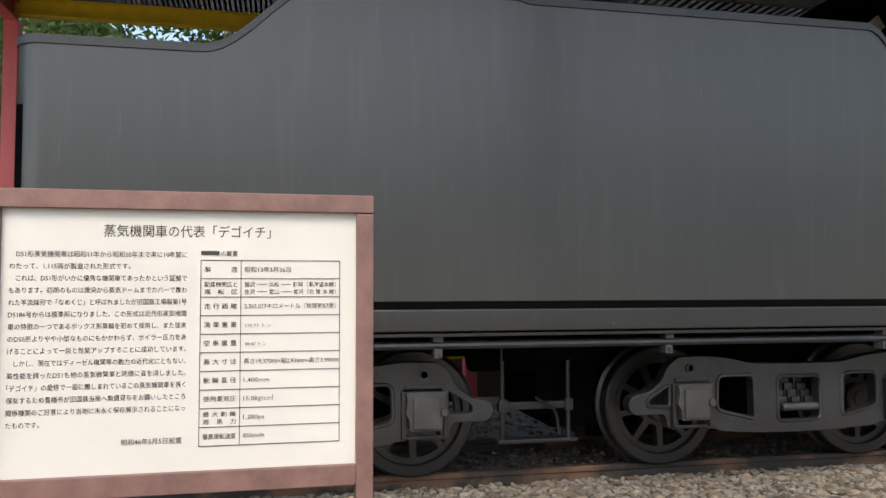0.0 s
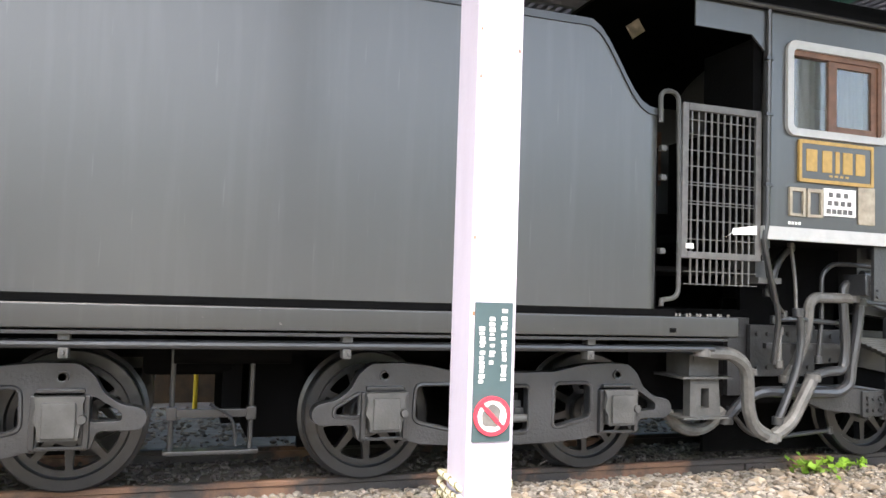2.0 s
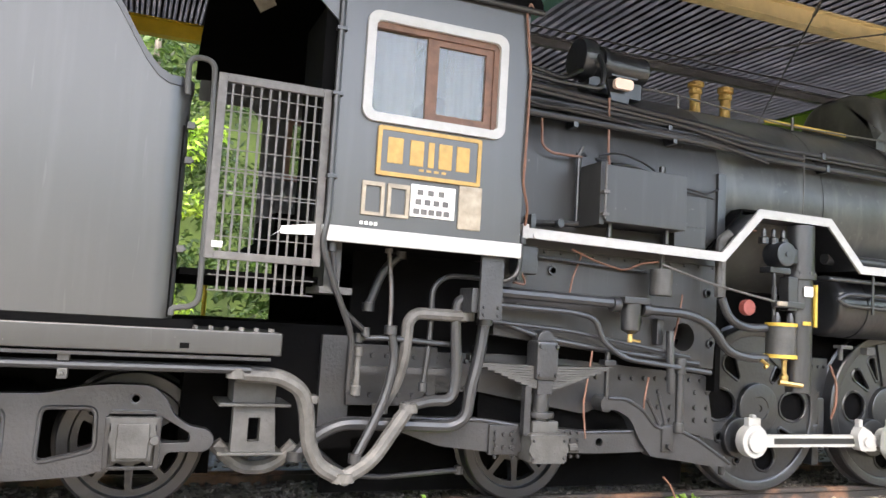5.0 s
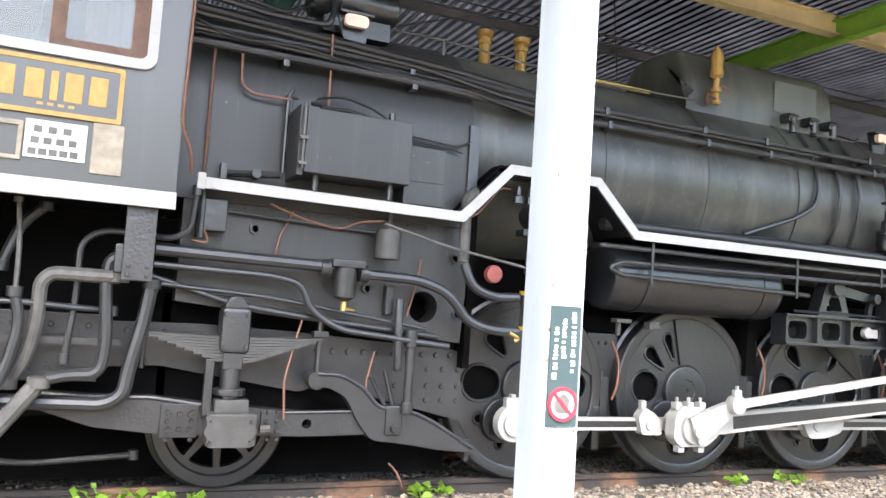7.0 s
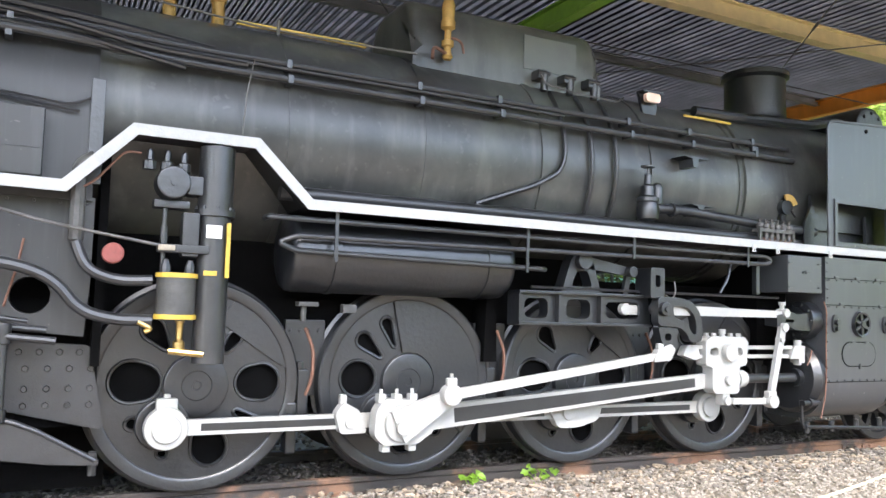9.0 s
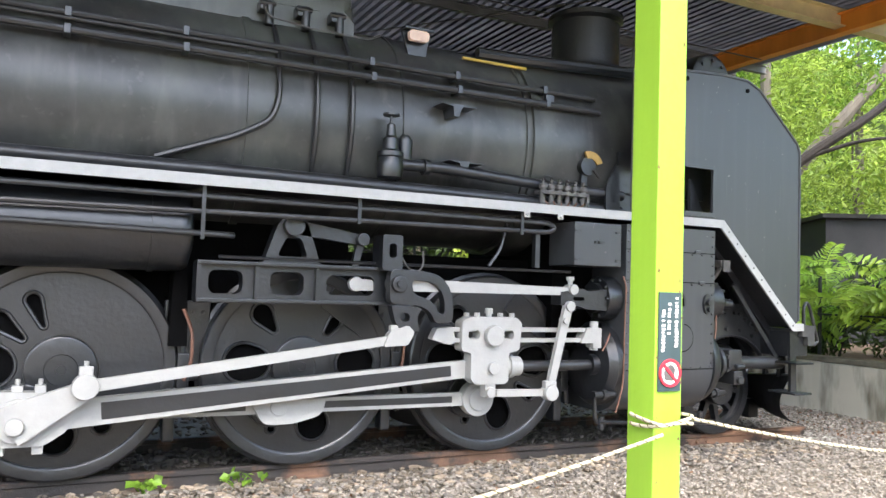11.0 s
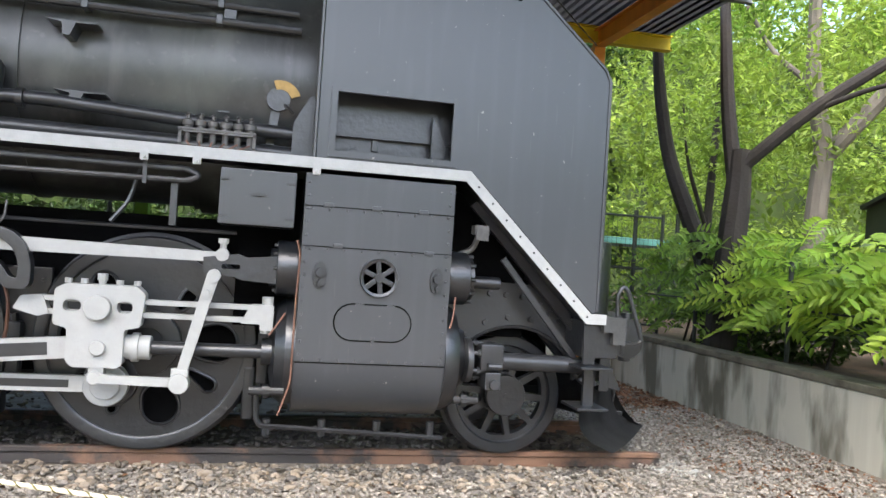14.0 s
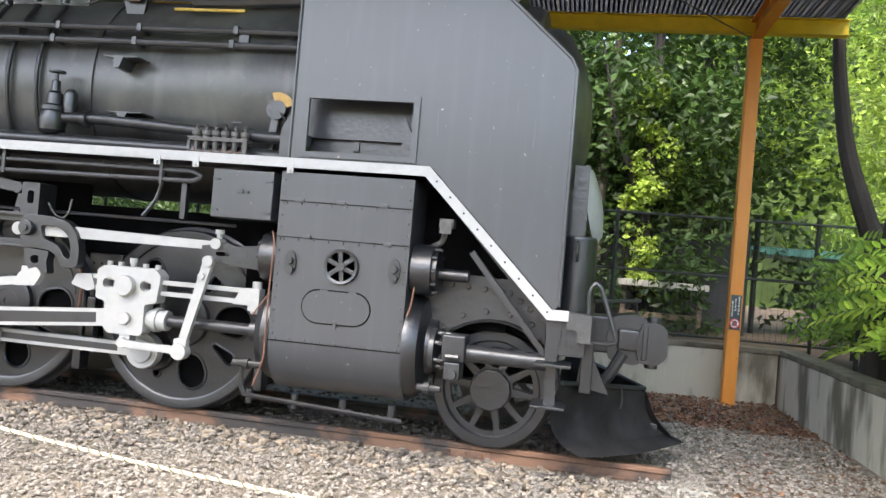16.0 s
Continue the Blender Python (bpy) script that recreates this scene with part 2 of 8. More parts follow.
LEAF = leaf_material("tree_leaf", (0.10, 0.19, 0.026), (0.42, 0.53, 0.085))
LEAFM = leaf_material("mid_leaf", (0.07, 0.16, 0.018), (0.24, 0.38, 0.045))
# LEAFD is the shaded copy of LEAF: woodland shade put into the green
LEAFD = leaf_material("shade_darkened_leaf", (0.022, 0.05, 0.010), (0.065, 0.115, 0.022))
LEAFB = leaf_material("bright_shrub_leaf", (0.18, 0.38, 0.045), (0.50, 0.60, 0.07))
WEED = leaf_material("weed_leaf", (0.14, 0.30, 0.03), (0.30, 0.45, 0.06))

GLASS = bpy.data.materials.new("window_glass")
GLASS.use_nodes = True
gb = GLASS.node_tree.nodes["Principled BSDF"]
gb.inputs["Base Color"].default_value = (0.55, 0.58, 0.56, 1)
gb.inputs["Roughness"].default_value = 0.03
gb.inputs["Transmission Weight"].default_value = 0.92
gb.inputs["IOR"].default_value = 1.5
gb.inputs["Specular IOR Level"].default_value = 0.5

# ---------------- mesh tools ----------------


def thing(name, at, label, category, group="", kind=""):
    """An empty at the base of a thing, to hold its parts."""
    ob = new(name)
    ob.location = at
    ob.empty_display_size = 0.2
    return tagged(ob, label, category, group, kind)


def link_mesh(name, bm, mat):
    me = bpy.data.meshes.new(name)
    bmesh.ops.recalc_face_normals(bm, faces=bm.faces)
    bm.to_mesh(me)
    bm.free()
    for m in mat if isinstance(mat, (list, tuple)) else (mat,):
        me.materials.append(m)
    me.polygons.foreach_set("use_smooth", [True] * len(me.polygons))
    me.set_sharp_from_angle(angle=radians(34))
    return me


def crisp(ob):
    """Flat faces stay flat beside rounded edges."""
    w = ob.modifiers.new("flat_faces", "WEIGHTED_NORMAL")
    w.keep_sharp = True
    return ob


def soften(bm, off, seg=2):
    """Rounded cast edges all round a plate."""
    es = [e for e in bm.edges if len(e.link_faces) == 2 and e.calc_face_angle(0) > 1.0]
    bmesh.ops.bevel(bm, geom=es, offset=off, segments=seg, affect="EDGES", profile=0.5, clamp_overlap=True)
    return bm


def origin_of(ob):
    if ob.parent is None:
        return Vector(ob.location)
    return origin_of(ob.parent) + ob.matrix_parent_inverse.translation + Vector(ob.location)


def part(name, bm, mat, parent=None, label="", at=None):
    """One mesh object, in world metres, under a thing or a part."""
    ob = crisp(new(name, link_mesh(name, bm, mat)))
    if parent is not None:
        ob.parent = parent
        ob.matrix_parent_inverse = Matrix.Translation(-origin_of(parent))
    return tagged(ob, label)


def pieces(name, bm, mat, parent, label=""):
    """Each loose piece of a bmesh as a part of its own."""
    seen = set()
    for v0 in bm.verts:
        if v0 in seen:
            continue
        seen.add(v0)
        todo, grp = [v0], []
        while todo:
            v = todo.pop()
            grp.append(v)
            for ed in v.link_edges:
                w = ed.other_vert(v)
                if w not in seen:
                    seen.add(w)
                    todo.append(w)
        nb = B()
        at = {v: nb.verts.new(v.co) for v in grp}
        for f in {f for v in grp for f in v.link_faces}:
            nb.faces.new([at[v] for v in f.verts])
        part(name, nb, mat, parent, label)
    bm.free()


def solo(name, bm, mat, label, category, group="", kind=""):
    return tagged(crisp(new(name, link_mesh(name, bm, mat))), label, category, group, kind)


def B():
    return bmesh.new()


def box(bm, x0, x1, y0, y1, z0, z1, bev=0.0, m=None):
    r = bmesh.ops.create_cube(bm, size=1, matrix=(m or Matrix()) @ Matrix.Translation(((x0 + x1) / 2, (y0 + y1) / 2, (z0 + z1) / 2)) @ Matrix.Diagonal((abs(x1 - x0), abs(y1 - y0), abs(z1 - z0), 1)))
    if bev:
        es = {e for v in r["verts"] for e in v.link_edges}
        bmesh.ops.bevel(bm, geom=list(es), offset=bev, segments=2, affect="EDGES", profile=0.5)
    return bm


def cyl(bm, p0, p1, r, seg=20, r2=None, bev=0.0):
    p0, p1 = Vector(p0), Vector(p1)
    d = p1 - p0
    m = Matrix.Translation((p0 + p1) / 2) @ d.to_track_quat("Z", "Y").to_matrix().to_4x4()
    q = bmesh.ops.create_cone(bm, cap_ends=True, segments=seg, radius1=r, radius2=r if r2 is None else r2, depth=d.length, matrix=m)
    if bev:
        es = [e for e in {e for v in q["verts"] for e in v.link_edges} if any(len(f.verts) > 4 for f in e.link_faces)]
        bmesh.ops.bevel(bm, geom=es, offset=bev, segments=2, affect="EDGES", profile=0.5)
    return bm


def fillet(pts, rad, n=4):
    pts = [Vector(p) for p in pts]
    if rad <= 0 or len(pts) < 3:
        return pts
    out = [pts[0]]
    for a, p, c in zip(pts, pts[1:], pts[2:]):
        u, v = a - p, c - p
        k = min(rad, u.length * 0.48, v.length * 0.48)
        q0, q1 = p + u.normalized() * k, p + v.normalized() * k
        for i in range(n + 1):
            s = i / n
            out.append(q0 * (1 - s) ** 2 + p * 2 * s * (1 - s) + q1 * s * s)
    return out + [pts[-1]]


def tube(bm, pts, r, seg=8, rad=0.06, n=4, taper=None):
    """A round pipe along a line of points with rounded bends."""
    P = fillet(pts, rad, n)
    rings, up = [], None
    for i, p in enumerate(P):
        d = (P[min(i + 1, len(P) - 1)] - P[max(i - 1, 0)]).normalized()
        if up is None:
            up = d.orthogonal().normalized()
        up = (up - d * up.dot(d)).normalized()
        sd = d.cross(up)
        rr = r if taper is None else r + (taper - r) * i / (len(P) - 1)
        rings.append([bm.verts.new(p + (up * math.cos(a) + sd * math.sin(a)) * rr) for a in (2 * math.pi * k / seg for k in range(seg))])
    for A, C in zip(rings, rings[1:]):
        for k in range(seg):
            bm.faces.new((A[k], A[(k + 1) % seg], C[(k + 1) % seg], C[k]))
    bm.faces.new(rings[0])
    bm.faces.new(rings[-1][::-1])
    return bm


def plate(bm, outline, y0, y1, holes=(), axis="y"):
    """A flat plate with holes: outlines in x and z, from y0 to y1 (axis y), or in y and z, from x0 to x1 (axis x)."""
    def at(u, v):
        return (u, y0, v) if axis == "y" else (y0, u, v)
    edges = []
    for loop in (outline, *holes):
        vs = [bm.verts.new(at(*p)) for p in loop]
        edges += [bm.edges.new((a, c)) for a, c in zip(vs, vs[1:] + vs[:1])]
    fs = [g for g in bmesh.ops.triangle_fill(bm, use_beauty=True, use_dissolve=False, edges=edges)["geom"] if isinstance(g, bmesh.types.BMFace)]
    ex = bmesh.ops.extrude_face_region(bm, geom=fs)
    dv = (0, y1 - y0, 0) if axis == "y" else (y1 - y0, 0, 0)
    bmesh.ops.translate(bm, vec=dv, verts=[g for g in ex["geom"] if isinstance(g, bmesh.types.BMVert)])
    return bm


def arc(cx, cz, r, a0=0, a1=360, n=24, rz=None):
    full = abs(a1 - a0) >= 360
    k = n if full else n + 1
    return [(cx + r * math.cos(radians(a0 + (a1 - a0) * i / n)), cz + (rz or r) * math.sin(radians(a0 + (a1 - a0) * i / n))) for i in range(k)]


def rounded(x0, x1, z0, z1, r, n=4):
    return arc(x1 - r, z1 - r, r, 0, 90, n) + arc(x0 + r, z1 - r, r, 90, 180, n) + arc(x0 + r, z0 + r, r, 180, 270, n) + arc(x1 - r, z0 + r, r, 270, 360, n)


def smooth2(pts, rad, n=4):
    """A closed outline with rounded corners."""
    out = []
    k = len(pts)
    for i in range(k):
        a, p, c = (Vector(pts[(i + j) % k]) for j in (-1, 0, 1))
        u, v = a - p, c - p
        q = min(rad, u.length * 0.45, v.length * 0.45)
        q0, q1 = p + u.normalized() * q, p + v.normalized() * q
        for j in range(n + 1):
            s = j / n
            w = q0 * (1 - s) ** 2 + p * 2 * s * (1 - s) + q1 * s * s
            out.append((w.x, w.y))
    return out


def lathe(bm, prof, at, axis="y", seg=32):
    """A turned shape: (radius, height) rows along an axis from a point."""
    rings = []
    for r, h in prof:
        ring = []
        for k in range(seg):
            a = 2 * math.pi * k / seg
            u, v = r * math.cos(a), r * math.sin(a)
            p = (u, h, v) if axis == "y" else (h, u, v) if axis == "x" else (u, v, h)
            ring.append(bm.verts.new(Vector(at) + Vector(p)))
        rings.append(ring)
    for A, C in zip(rings, rings[1:]):
        for k in range(seg):
            bm.faces.new((A[k], A[(k + 1) % seg], C[(k + 1) % seg], C[k]))
    if prof[0] == prof[-1]:
        bmesh.ops.remove_doubles(bm, verts=rings[0] + rings[-1], dist=1e-5)
    else:
        for ring in (rings[0], rings[-1]):
            bm.faces.new(ring)
    return bm


def bolt(bm, p, r=0.012, d=(0, -1, 0), h=0.012):
    p, d = Vector(p), Vector(d)
    return cyl(bm, p, p + d * h, r, 6, r * 0.8)


def lines(name, runs, r, mat, parent, rad=0.06, label=""):
    """Several bent pipes, each a part of its own."""
    for pts in runs:
        part(name, tube(B(), pts, r, 6, rad), mat, parent, label)

# ---------------- tender ----------------
tender = thing("tender", (1.6, 0, 0.15), "satin black steam locomotive tender standing on the rails", "railway tender")


def step_curve(x, x0, x1, a, b):
    s = min(1, max(0, (x - x0) / (x1 - x0)))
    return a + (b - a) * (s * s * (3 - 2 * s))


def tender_top(x):
    if x < 1.5:
        s = step_curve(x, -0.42, 0.28, 2.83, 3.27)
        return s
    return step_curve(x, 3.98, 4.46, 3.25, 2.71)


def wall_strip(bm, path, thick, low, top):
    """A thin upright sheet along a plan path, with a low and a top edge that follow x."""
    rows = []
    for i, (x, y) in enumerate(path):
        a, c = Vector(path[max(i - 1, 0)]), Vector(path[min(i + 1, len(path) - 1)])
        t = (c - a).normalized()
        nrm = Vector((-t.y, t.x)) * thick
        rows.append([bm.verts.new(v) for v in ((x, y, low(x)), (x, y, top(x)), (x + nrm.x, y + nrm.y, top(x)), (x + nrm.x, y + nrm.y, low(x)))])
    for A, C in zip(rows, rows[1:]):
        for k in range(4):
            bm.faces.new((A[k], A[(k + 1) % 4], C[(k + 1) % 4], C[k]))
    for r in (rows[0], rows[-1]):
        bm.faces.new(r)
    return bm


def side_path(yo, xr=-1.42, xf=4.575, rr=0.16, rf=0.13, off=0.0):
    """Plan line of one tender side with its rounded corners; yo: outer y (negative), off: how far outside it runs."""
    s = -1 if yo < 0 else 1
    h = abs(yo)
    pts = [(xr - off, s * (h - 0.5))]
    pts += [(xr + rr + (rr + off) * math.cos(a), s * (h - rr + (rr + off) * math.sin(a))) for a in (radians(180 - 9 * i) for i in range(11))]
    n = 90
    pts += [(xr + rr + (xf - rf - xr - rr) * i / n, s * (h + off)) for i in range(1, n)]
    pts += [(xf - rf + (rf + off) * math.sin(a), s * (h - rf + (rf + off) * math.cos(a))) for a in (radians(9 * i) for i in range(11))]
    pts += [(xf + off, s * (h - 0.5))]
    return pts


for s in (-1, 1):
    part("tank_side", wall_strip(B(), side_path(s * 1.4), 0.012 * -s, lambda x: 1.36, tender_top), PAINT, tender, "wide satin black tank side, faintly chalked")
    part("edge_bead", wall_strip(B(), side_path(s * 1.4, off=0.012), 0.013 * -s, lambda x: tender_top(x) - 0.045, lambda x: tender_top(x) + 0.004), PIPE, tender)
b = B()
box(b, -1.40, 4.55, -1.36, 1.36, 1.37, 2.45)
box(b, -1.41, -1.39, -1.0, 1.0, 1.36, 2.82)
box(b, 4.55, 4.57, -1.0, 1.0, 1.36, 2.70)
part("tank_core", b, DARK, tender)
# black puts the shade of the ledge groove into the strip's colour
b = B()
box(b, -1.50, 4.68, -1.40, 1.40, 1.312, 1.36)
part("tank_foot_angle", b, DARK, tender)
b = B()
box(b, -1.52, 5.18, -1.425, 1.425, 1.178, 1.312, 0.012)
part("frame_beam", b, BEAMP, tender, "grey dusty frame beam, paint flaking at the end")
b = B()
box(b, -1.52, 5.12, -1.43, 1.43, 1.150, 1.168)
part("frame_flange", b, IRON, tender)
b = B()
for i in range(6):
    bolt(b, (4.7 + 0.085 * i, -1.38, 1.312), 0.012, (0, 0, 1), 0.02)
    bolt(b, (4.7 + 0.085 * i, -1.30, 1.312), 0.012, (0, 0, 1), 0.02)
pieces("deck_bolt", b, STEELG, tender)
b = B()
box(b, 4.62, 4.67, -1.43, -1.424, 1.205, 1.235)
part("drain_slot", b, DARK, tender)
b = B()
tube(b, [(-1.5, -1.36, 1.095), (5.02, -1.36, 1.095)], 0.026, 10)
part("train_pipe", b, PIPE, tender)
for x in (-0.6, 0.95, 2.45, 4.05):
    b = B()
    box(b, x - 0.03, x + 0.03, -1.40, -1.32, 1.115, 1.15, 0.004)
    box(b, x - 0.025, x + 0.025, -1.395, -1.30, 1.02, 1.075, 0.004)
    bolt(b, (x, -1.40, 1.05))
    part("pipe_clip", b, DUST, tender)
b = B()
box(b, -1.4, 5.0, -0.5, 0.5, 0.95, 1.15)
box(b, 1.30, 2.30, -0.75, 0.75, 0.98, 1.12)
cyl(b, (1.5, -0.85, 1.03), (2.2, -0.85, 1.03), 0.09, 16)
# black boxes added to fill the see-through bogie gaps with shade
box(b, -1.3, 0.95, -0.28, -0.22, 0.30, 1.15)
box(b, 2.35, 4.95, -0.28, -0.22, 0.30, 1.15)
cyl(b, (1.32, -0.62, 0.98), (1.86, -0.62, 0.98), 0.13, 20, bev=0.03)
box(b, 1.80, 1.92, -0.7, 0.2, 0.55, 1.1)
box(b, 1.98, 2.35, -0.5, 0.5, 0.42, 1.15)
pieces("underframe_and_shade_panel", b, DARK, tender)
b = B()
for x in (1.50, 1.97):
    cyl(b, (x, -0.85, 0.42), (x, -0.85, 1.05), 0.016, 8)
    box(b, x - 0.03, x + 0.03, -0.88, -0.82, 0.60, 0.68, 0.006)
box(b, 1.46, 2.02, -0.90, -0.80, 0.395, 0.42, 0.004)
box(b, 1.50, 1.97, -0.87, -0.83, 0.615, 0.665, 0.004)
tube(b, [(1.72, -0.9, 0.7), (1.86, -0.92, 0.62), (1.88, -0.92, 0.45)], 0.010, 6)
part("brake_hanger", b, IRON, tender)


def spoked_wheel(parent, x, y, z, r, n=9, hub=0.12, face=-1):
    """A spoked wheel with tyre and flange; face -1: its face looks to -y."""
    b = B()
    lathe(b, [(r - 0.085, 0.055 * face), (r - 0.075, 0.072 * face), (r - 0.012, 0.072 * face), (r, 0.06 * face), (r, -0.045 * face), (r + 0.026, -0.055 * face), (r + 0.02, -0.075 * face), (r - 0.085, -0.07 * face), (r - 0.085, 0.055 * face)], (x, y, z), "y", 56)
    part("tyre", b, IRON, parent)
    b = B()
    holes = []
    for i in range(n):
        m, half = 360 * i / n + 12, 180 / n
        o, q = r - 0.125, hub + 0.035
        ao, aq = half - math.degrees(0.020 / o), max(2.0, half - math.degrees(0.027 / q))
        holes.append(smooth2(arc(x, z, o, m - ao, m + ao, 6) + arc(x, z, q, m + aq, m - aq, 3), 0.018, 2))
    plate(b, arc(x, z, r - 0.078, n=48), y + 0.035 * face, y - 0.03 * face, holes)
    lathe(b, [(hub, -0.08 * face), (hub, 0.085 * face), (hub * 0.92, 0.095 * face), (0.03, 0.098 * face)], (x, y, z), "y", 28)
    return part("wheel", b, IRON, parent)


def axle_pair(parent, x, z, r, n):
    for s in (-1, 1):
        spoked_wheel(parent, x, s * 0.595, z, r, n, face=s)
    b = B()
    cyl(b, (x, -0.7, z), (x, 0.7, z), 0.065, 14)
    part("axle", b, IRON, parent)


def bogie(cx):
    b = B()
    box(b, cx - 0.25, cx + 0.25, -0.95, 0.95, 0.62, 0.9, 0.02)
    box(b, cx - 1.2, cx + 1.2, -0.3, 0.3, 0.6, 0.8)
    g = part("bogie", b, DARK, tender, "black cast steel four-wheel bogie")
    half = [(0, 0.905), (0.35, 0.91), (0.56, 0.955), (0.72, 0.97), (0.92, 0.965), (1.0, 0.90), (1.05, 0.80), (1.14, 0.735), (1.25, 0.715), (1.285, 0.68), (1.285, 0.62), (1.24, 0.585), (1.02, 0.585), (1.0, 0.49), (0.94, 0.47), (0.93, 0.55), (0.73, 0.55), (0.72, 0.47), (0.67, 0.48), (0.60, 0.455), (0.3, 0.435), (0, 0.43)]
    prof = half + [(-u, v) for u, v in half[::-1][1:-1]]
    prof = smooth2([(cx + u, v) for u, v in prof], 0.03, 2)
    holes = [rounded(cx - 0.17, cx + 0.17, 0.51, 0.82, 0.04), ]
    for s in (-1, 1):
        holes.append(smooth2([(cx + s * 0.34, 0.53), (cx + s * 0.64, 0.60), (cx + s * 0.63, 0.835), (cx + s * 0.35, 0.835)], 0.05))
        holes.append(smooth2([(cx + s * 0.985, 0.79), (cx + s * 1.15, 0.69), (cx + s * 1.15, 0.64), (cx + s * 0.985, 0.635)], 0.03))
        holes.append([(cx + s * 0.70, 0.785), (cx + s * 0.95, 0.785), (cx + s * 0.95, 0.80), (cx + s * 0.70, 0.80)])
    for side in (-1, 1):
        b = B()
        plate(b, prof, side * 1.09, side * 0.99, holes)
        soften(b, 0.016)
        # raised rims round the openings and the lower edge
        for h in holes[:5]:
            tube(b, [(u, side * 1.09, v) for u, v in h + h[:2]], 0.014, 6, 0)
        part("side_frame", b, BOGM, g)
        for s in (-1, 1):
            x = cx + s * 0.835
            b = B()
            plate(b, smooth2([(x - 0.13, 0.79), (x + 0.13, 0.79), (x + 0.115, 0.74), (x + 0.13, 0.66), (x + 0.105, 0.62), (x + 0.10, 0.55), (x - 0.10, 0.55), (x - 0.105, 0.62), (x - 0.13, 0.66), (x - 0.115, 0.74)], 0.012, 2), side * 1.09, side * 1.165)
            box(b, x - 0.085, x + 0.085, side * 1.165, side * 1.185, 0.565, 0.76, 0.008)
            cyl(b, (x + 0.115, side * 1.12, 0.665), (x + 0.115, side * 1.185, 0.665), 0.026, 12, bev=0.005)
            part("axle_box", b, DUST, g, "dusty grey axle box cover")
            b = B()
            for xx in (x - 0.15, x + 0.12):
                box(b, xx, xx + 0.03, side * 1.08, side * 1.13, 0.50, 0.79, 0.005)
            box(b, x - 0.12, x + 0.12, side * 1.085, side * 1.12, 0.805, 0.825, 0.003)
            box(b, x - 0.15, x + 0.15, side * 1.09, side * 1.11, 0.49, 0.51, 0.003)
            part("pedestal_guide", b, IRON, g)
            b = B()
            lathe(b, [(0.022, 0), (0.022, side * 0.015), (0.034, side * 0.017), (0.034, 0)], (x, side * 1.09, 0.89), "y", 20)
            part("lifting_eye", b, IRON, g)
        for k in range(3):
            b = B()
            x = cx - 0.12 + 0.105 * k
            for j in range(4):
                box(b, x - 0.035 + 0.012 * j, x + 0.035 + 0.012 * j, side * (0.93 + 0.025 * j), side * (0.955 + 0.025 * j), 0.60, 0.80 - 0.045 * j, 0.008)
            part("spring_nest", b, IRON, g)
        b = B()
        cyl(b, (cx - 0.12, side * 1.06, 0.60), (cx + 0.22, side * 1.06, 0.60), 0.028, 14, bev=0.006)
        part("spring_plank_rod", b, DUST, g)
    for s in (-1, 1):
        axle_pair(g, cx + s * 0.835, 0.58, 0.43, 9)


bogie(3.595)
bogie(0.085)

b = B()
box(b, 4.96, 5.21, -1.18, -0.9, 0.885, 1.04, 0.006)
box(b, 4.88, 5.30, -1.22, -0.86, 0.868, 0.886, 0.003)
plate(b, [(4.97, 0.60), (5.23, 0.60), (5.21, 0.868), (4.97, 0.868)], -1.18, -1.10, [rounded(5.06, 5.13, 0.66, 0.80, 0.006)])
box(b, 4.89, 5.27, -1.22, -0.86, 0.585, 0.602, 0.003)
box(b, 4.99, 5.05, -1.19, -1.17, 1.0, 1.03)
box(b, 5.12, 5.18, -1.19, -1.17, 1.0, 1.03)
part("side_buffer_step", b, DUST, tender, "grey riveted step box below the beam")
b = B()
tube(b, [(4.9, -0.98, 0.62), (5.05, -0.98, 0.47), (5.25, -1.0, 0.48), (5.38, -1.02, 0.62)], 0.045, 10, 0.1)
part("water_hose", b, GREYP, tender)

# handrail beside the tender front
b = B()
tube(b, [(4.545, -1.40, 2.62), (4.535, -1.40, 2.84), (4.68, -1.40, 2.84), (4.70, -1.40, 2.0), (4.70, -1.40, 1.44), (4.56, -1.41, 1.42), (4.56, -1.41, 1.38)], 0.017, 8, 0.07, 6)
part("handrail", b, DUST, tender, "grey bent tube handrail with a hoop top")
for z in (1.75, 2.25, 2.45):
    b = B()
    box(b, 4.56, 4.60, -1.39, -1.35, z - 0.02, z + 0.02, 0.004)
    bolt(b, (4.60, -1.37, z), 0.012, (1, 0, 0))
    part("handrail_bracket", b, DUST, tender)

# mesh gate between tender and cab
gate = thing("mesh_gate", (5.03, -1.4, 1.53), "grey steel wire mesh gate closing the gap beside the cab", "gate")
b = B()
for x0, x1, z0, z1 in ((4.705, 4.755, 1.71, 2.775), (5.315, 5.365, 1.71, 2.775)):
    box(b, x0, x1, -1.42, -1.39, z0, z1, 0.004)
box(b, 4.755, 5.315, -1.42, -1.39, 2.725, 2.775, 0.004)
box(b, 4.755, 5.315, -1.42, -1.39, 1.71, 1.755, 0.004)
part("gate_frame", b, STEELG, gate)
for i in range(10):
    b = B()
    x = 4.79 + 0.0535 * i
    box(b, x - 0.006, x + 0.006, -1.408, -1.398, 1.53, 2.74)
    part("bar", b, STEELG, gate)
for z in (1.535, 1.62, 1.84, 1.97, 2.08, 2.10, 2.21, 2.23, 2.34, 2.45, 2.56, 2.66):
    b = B()
    box(b, 4.735, 5.335, -1.414, -1.408, z - 0.003, z + 0.003)
    part("wire", b, STEELG, gate)
b = B()
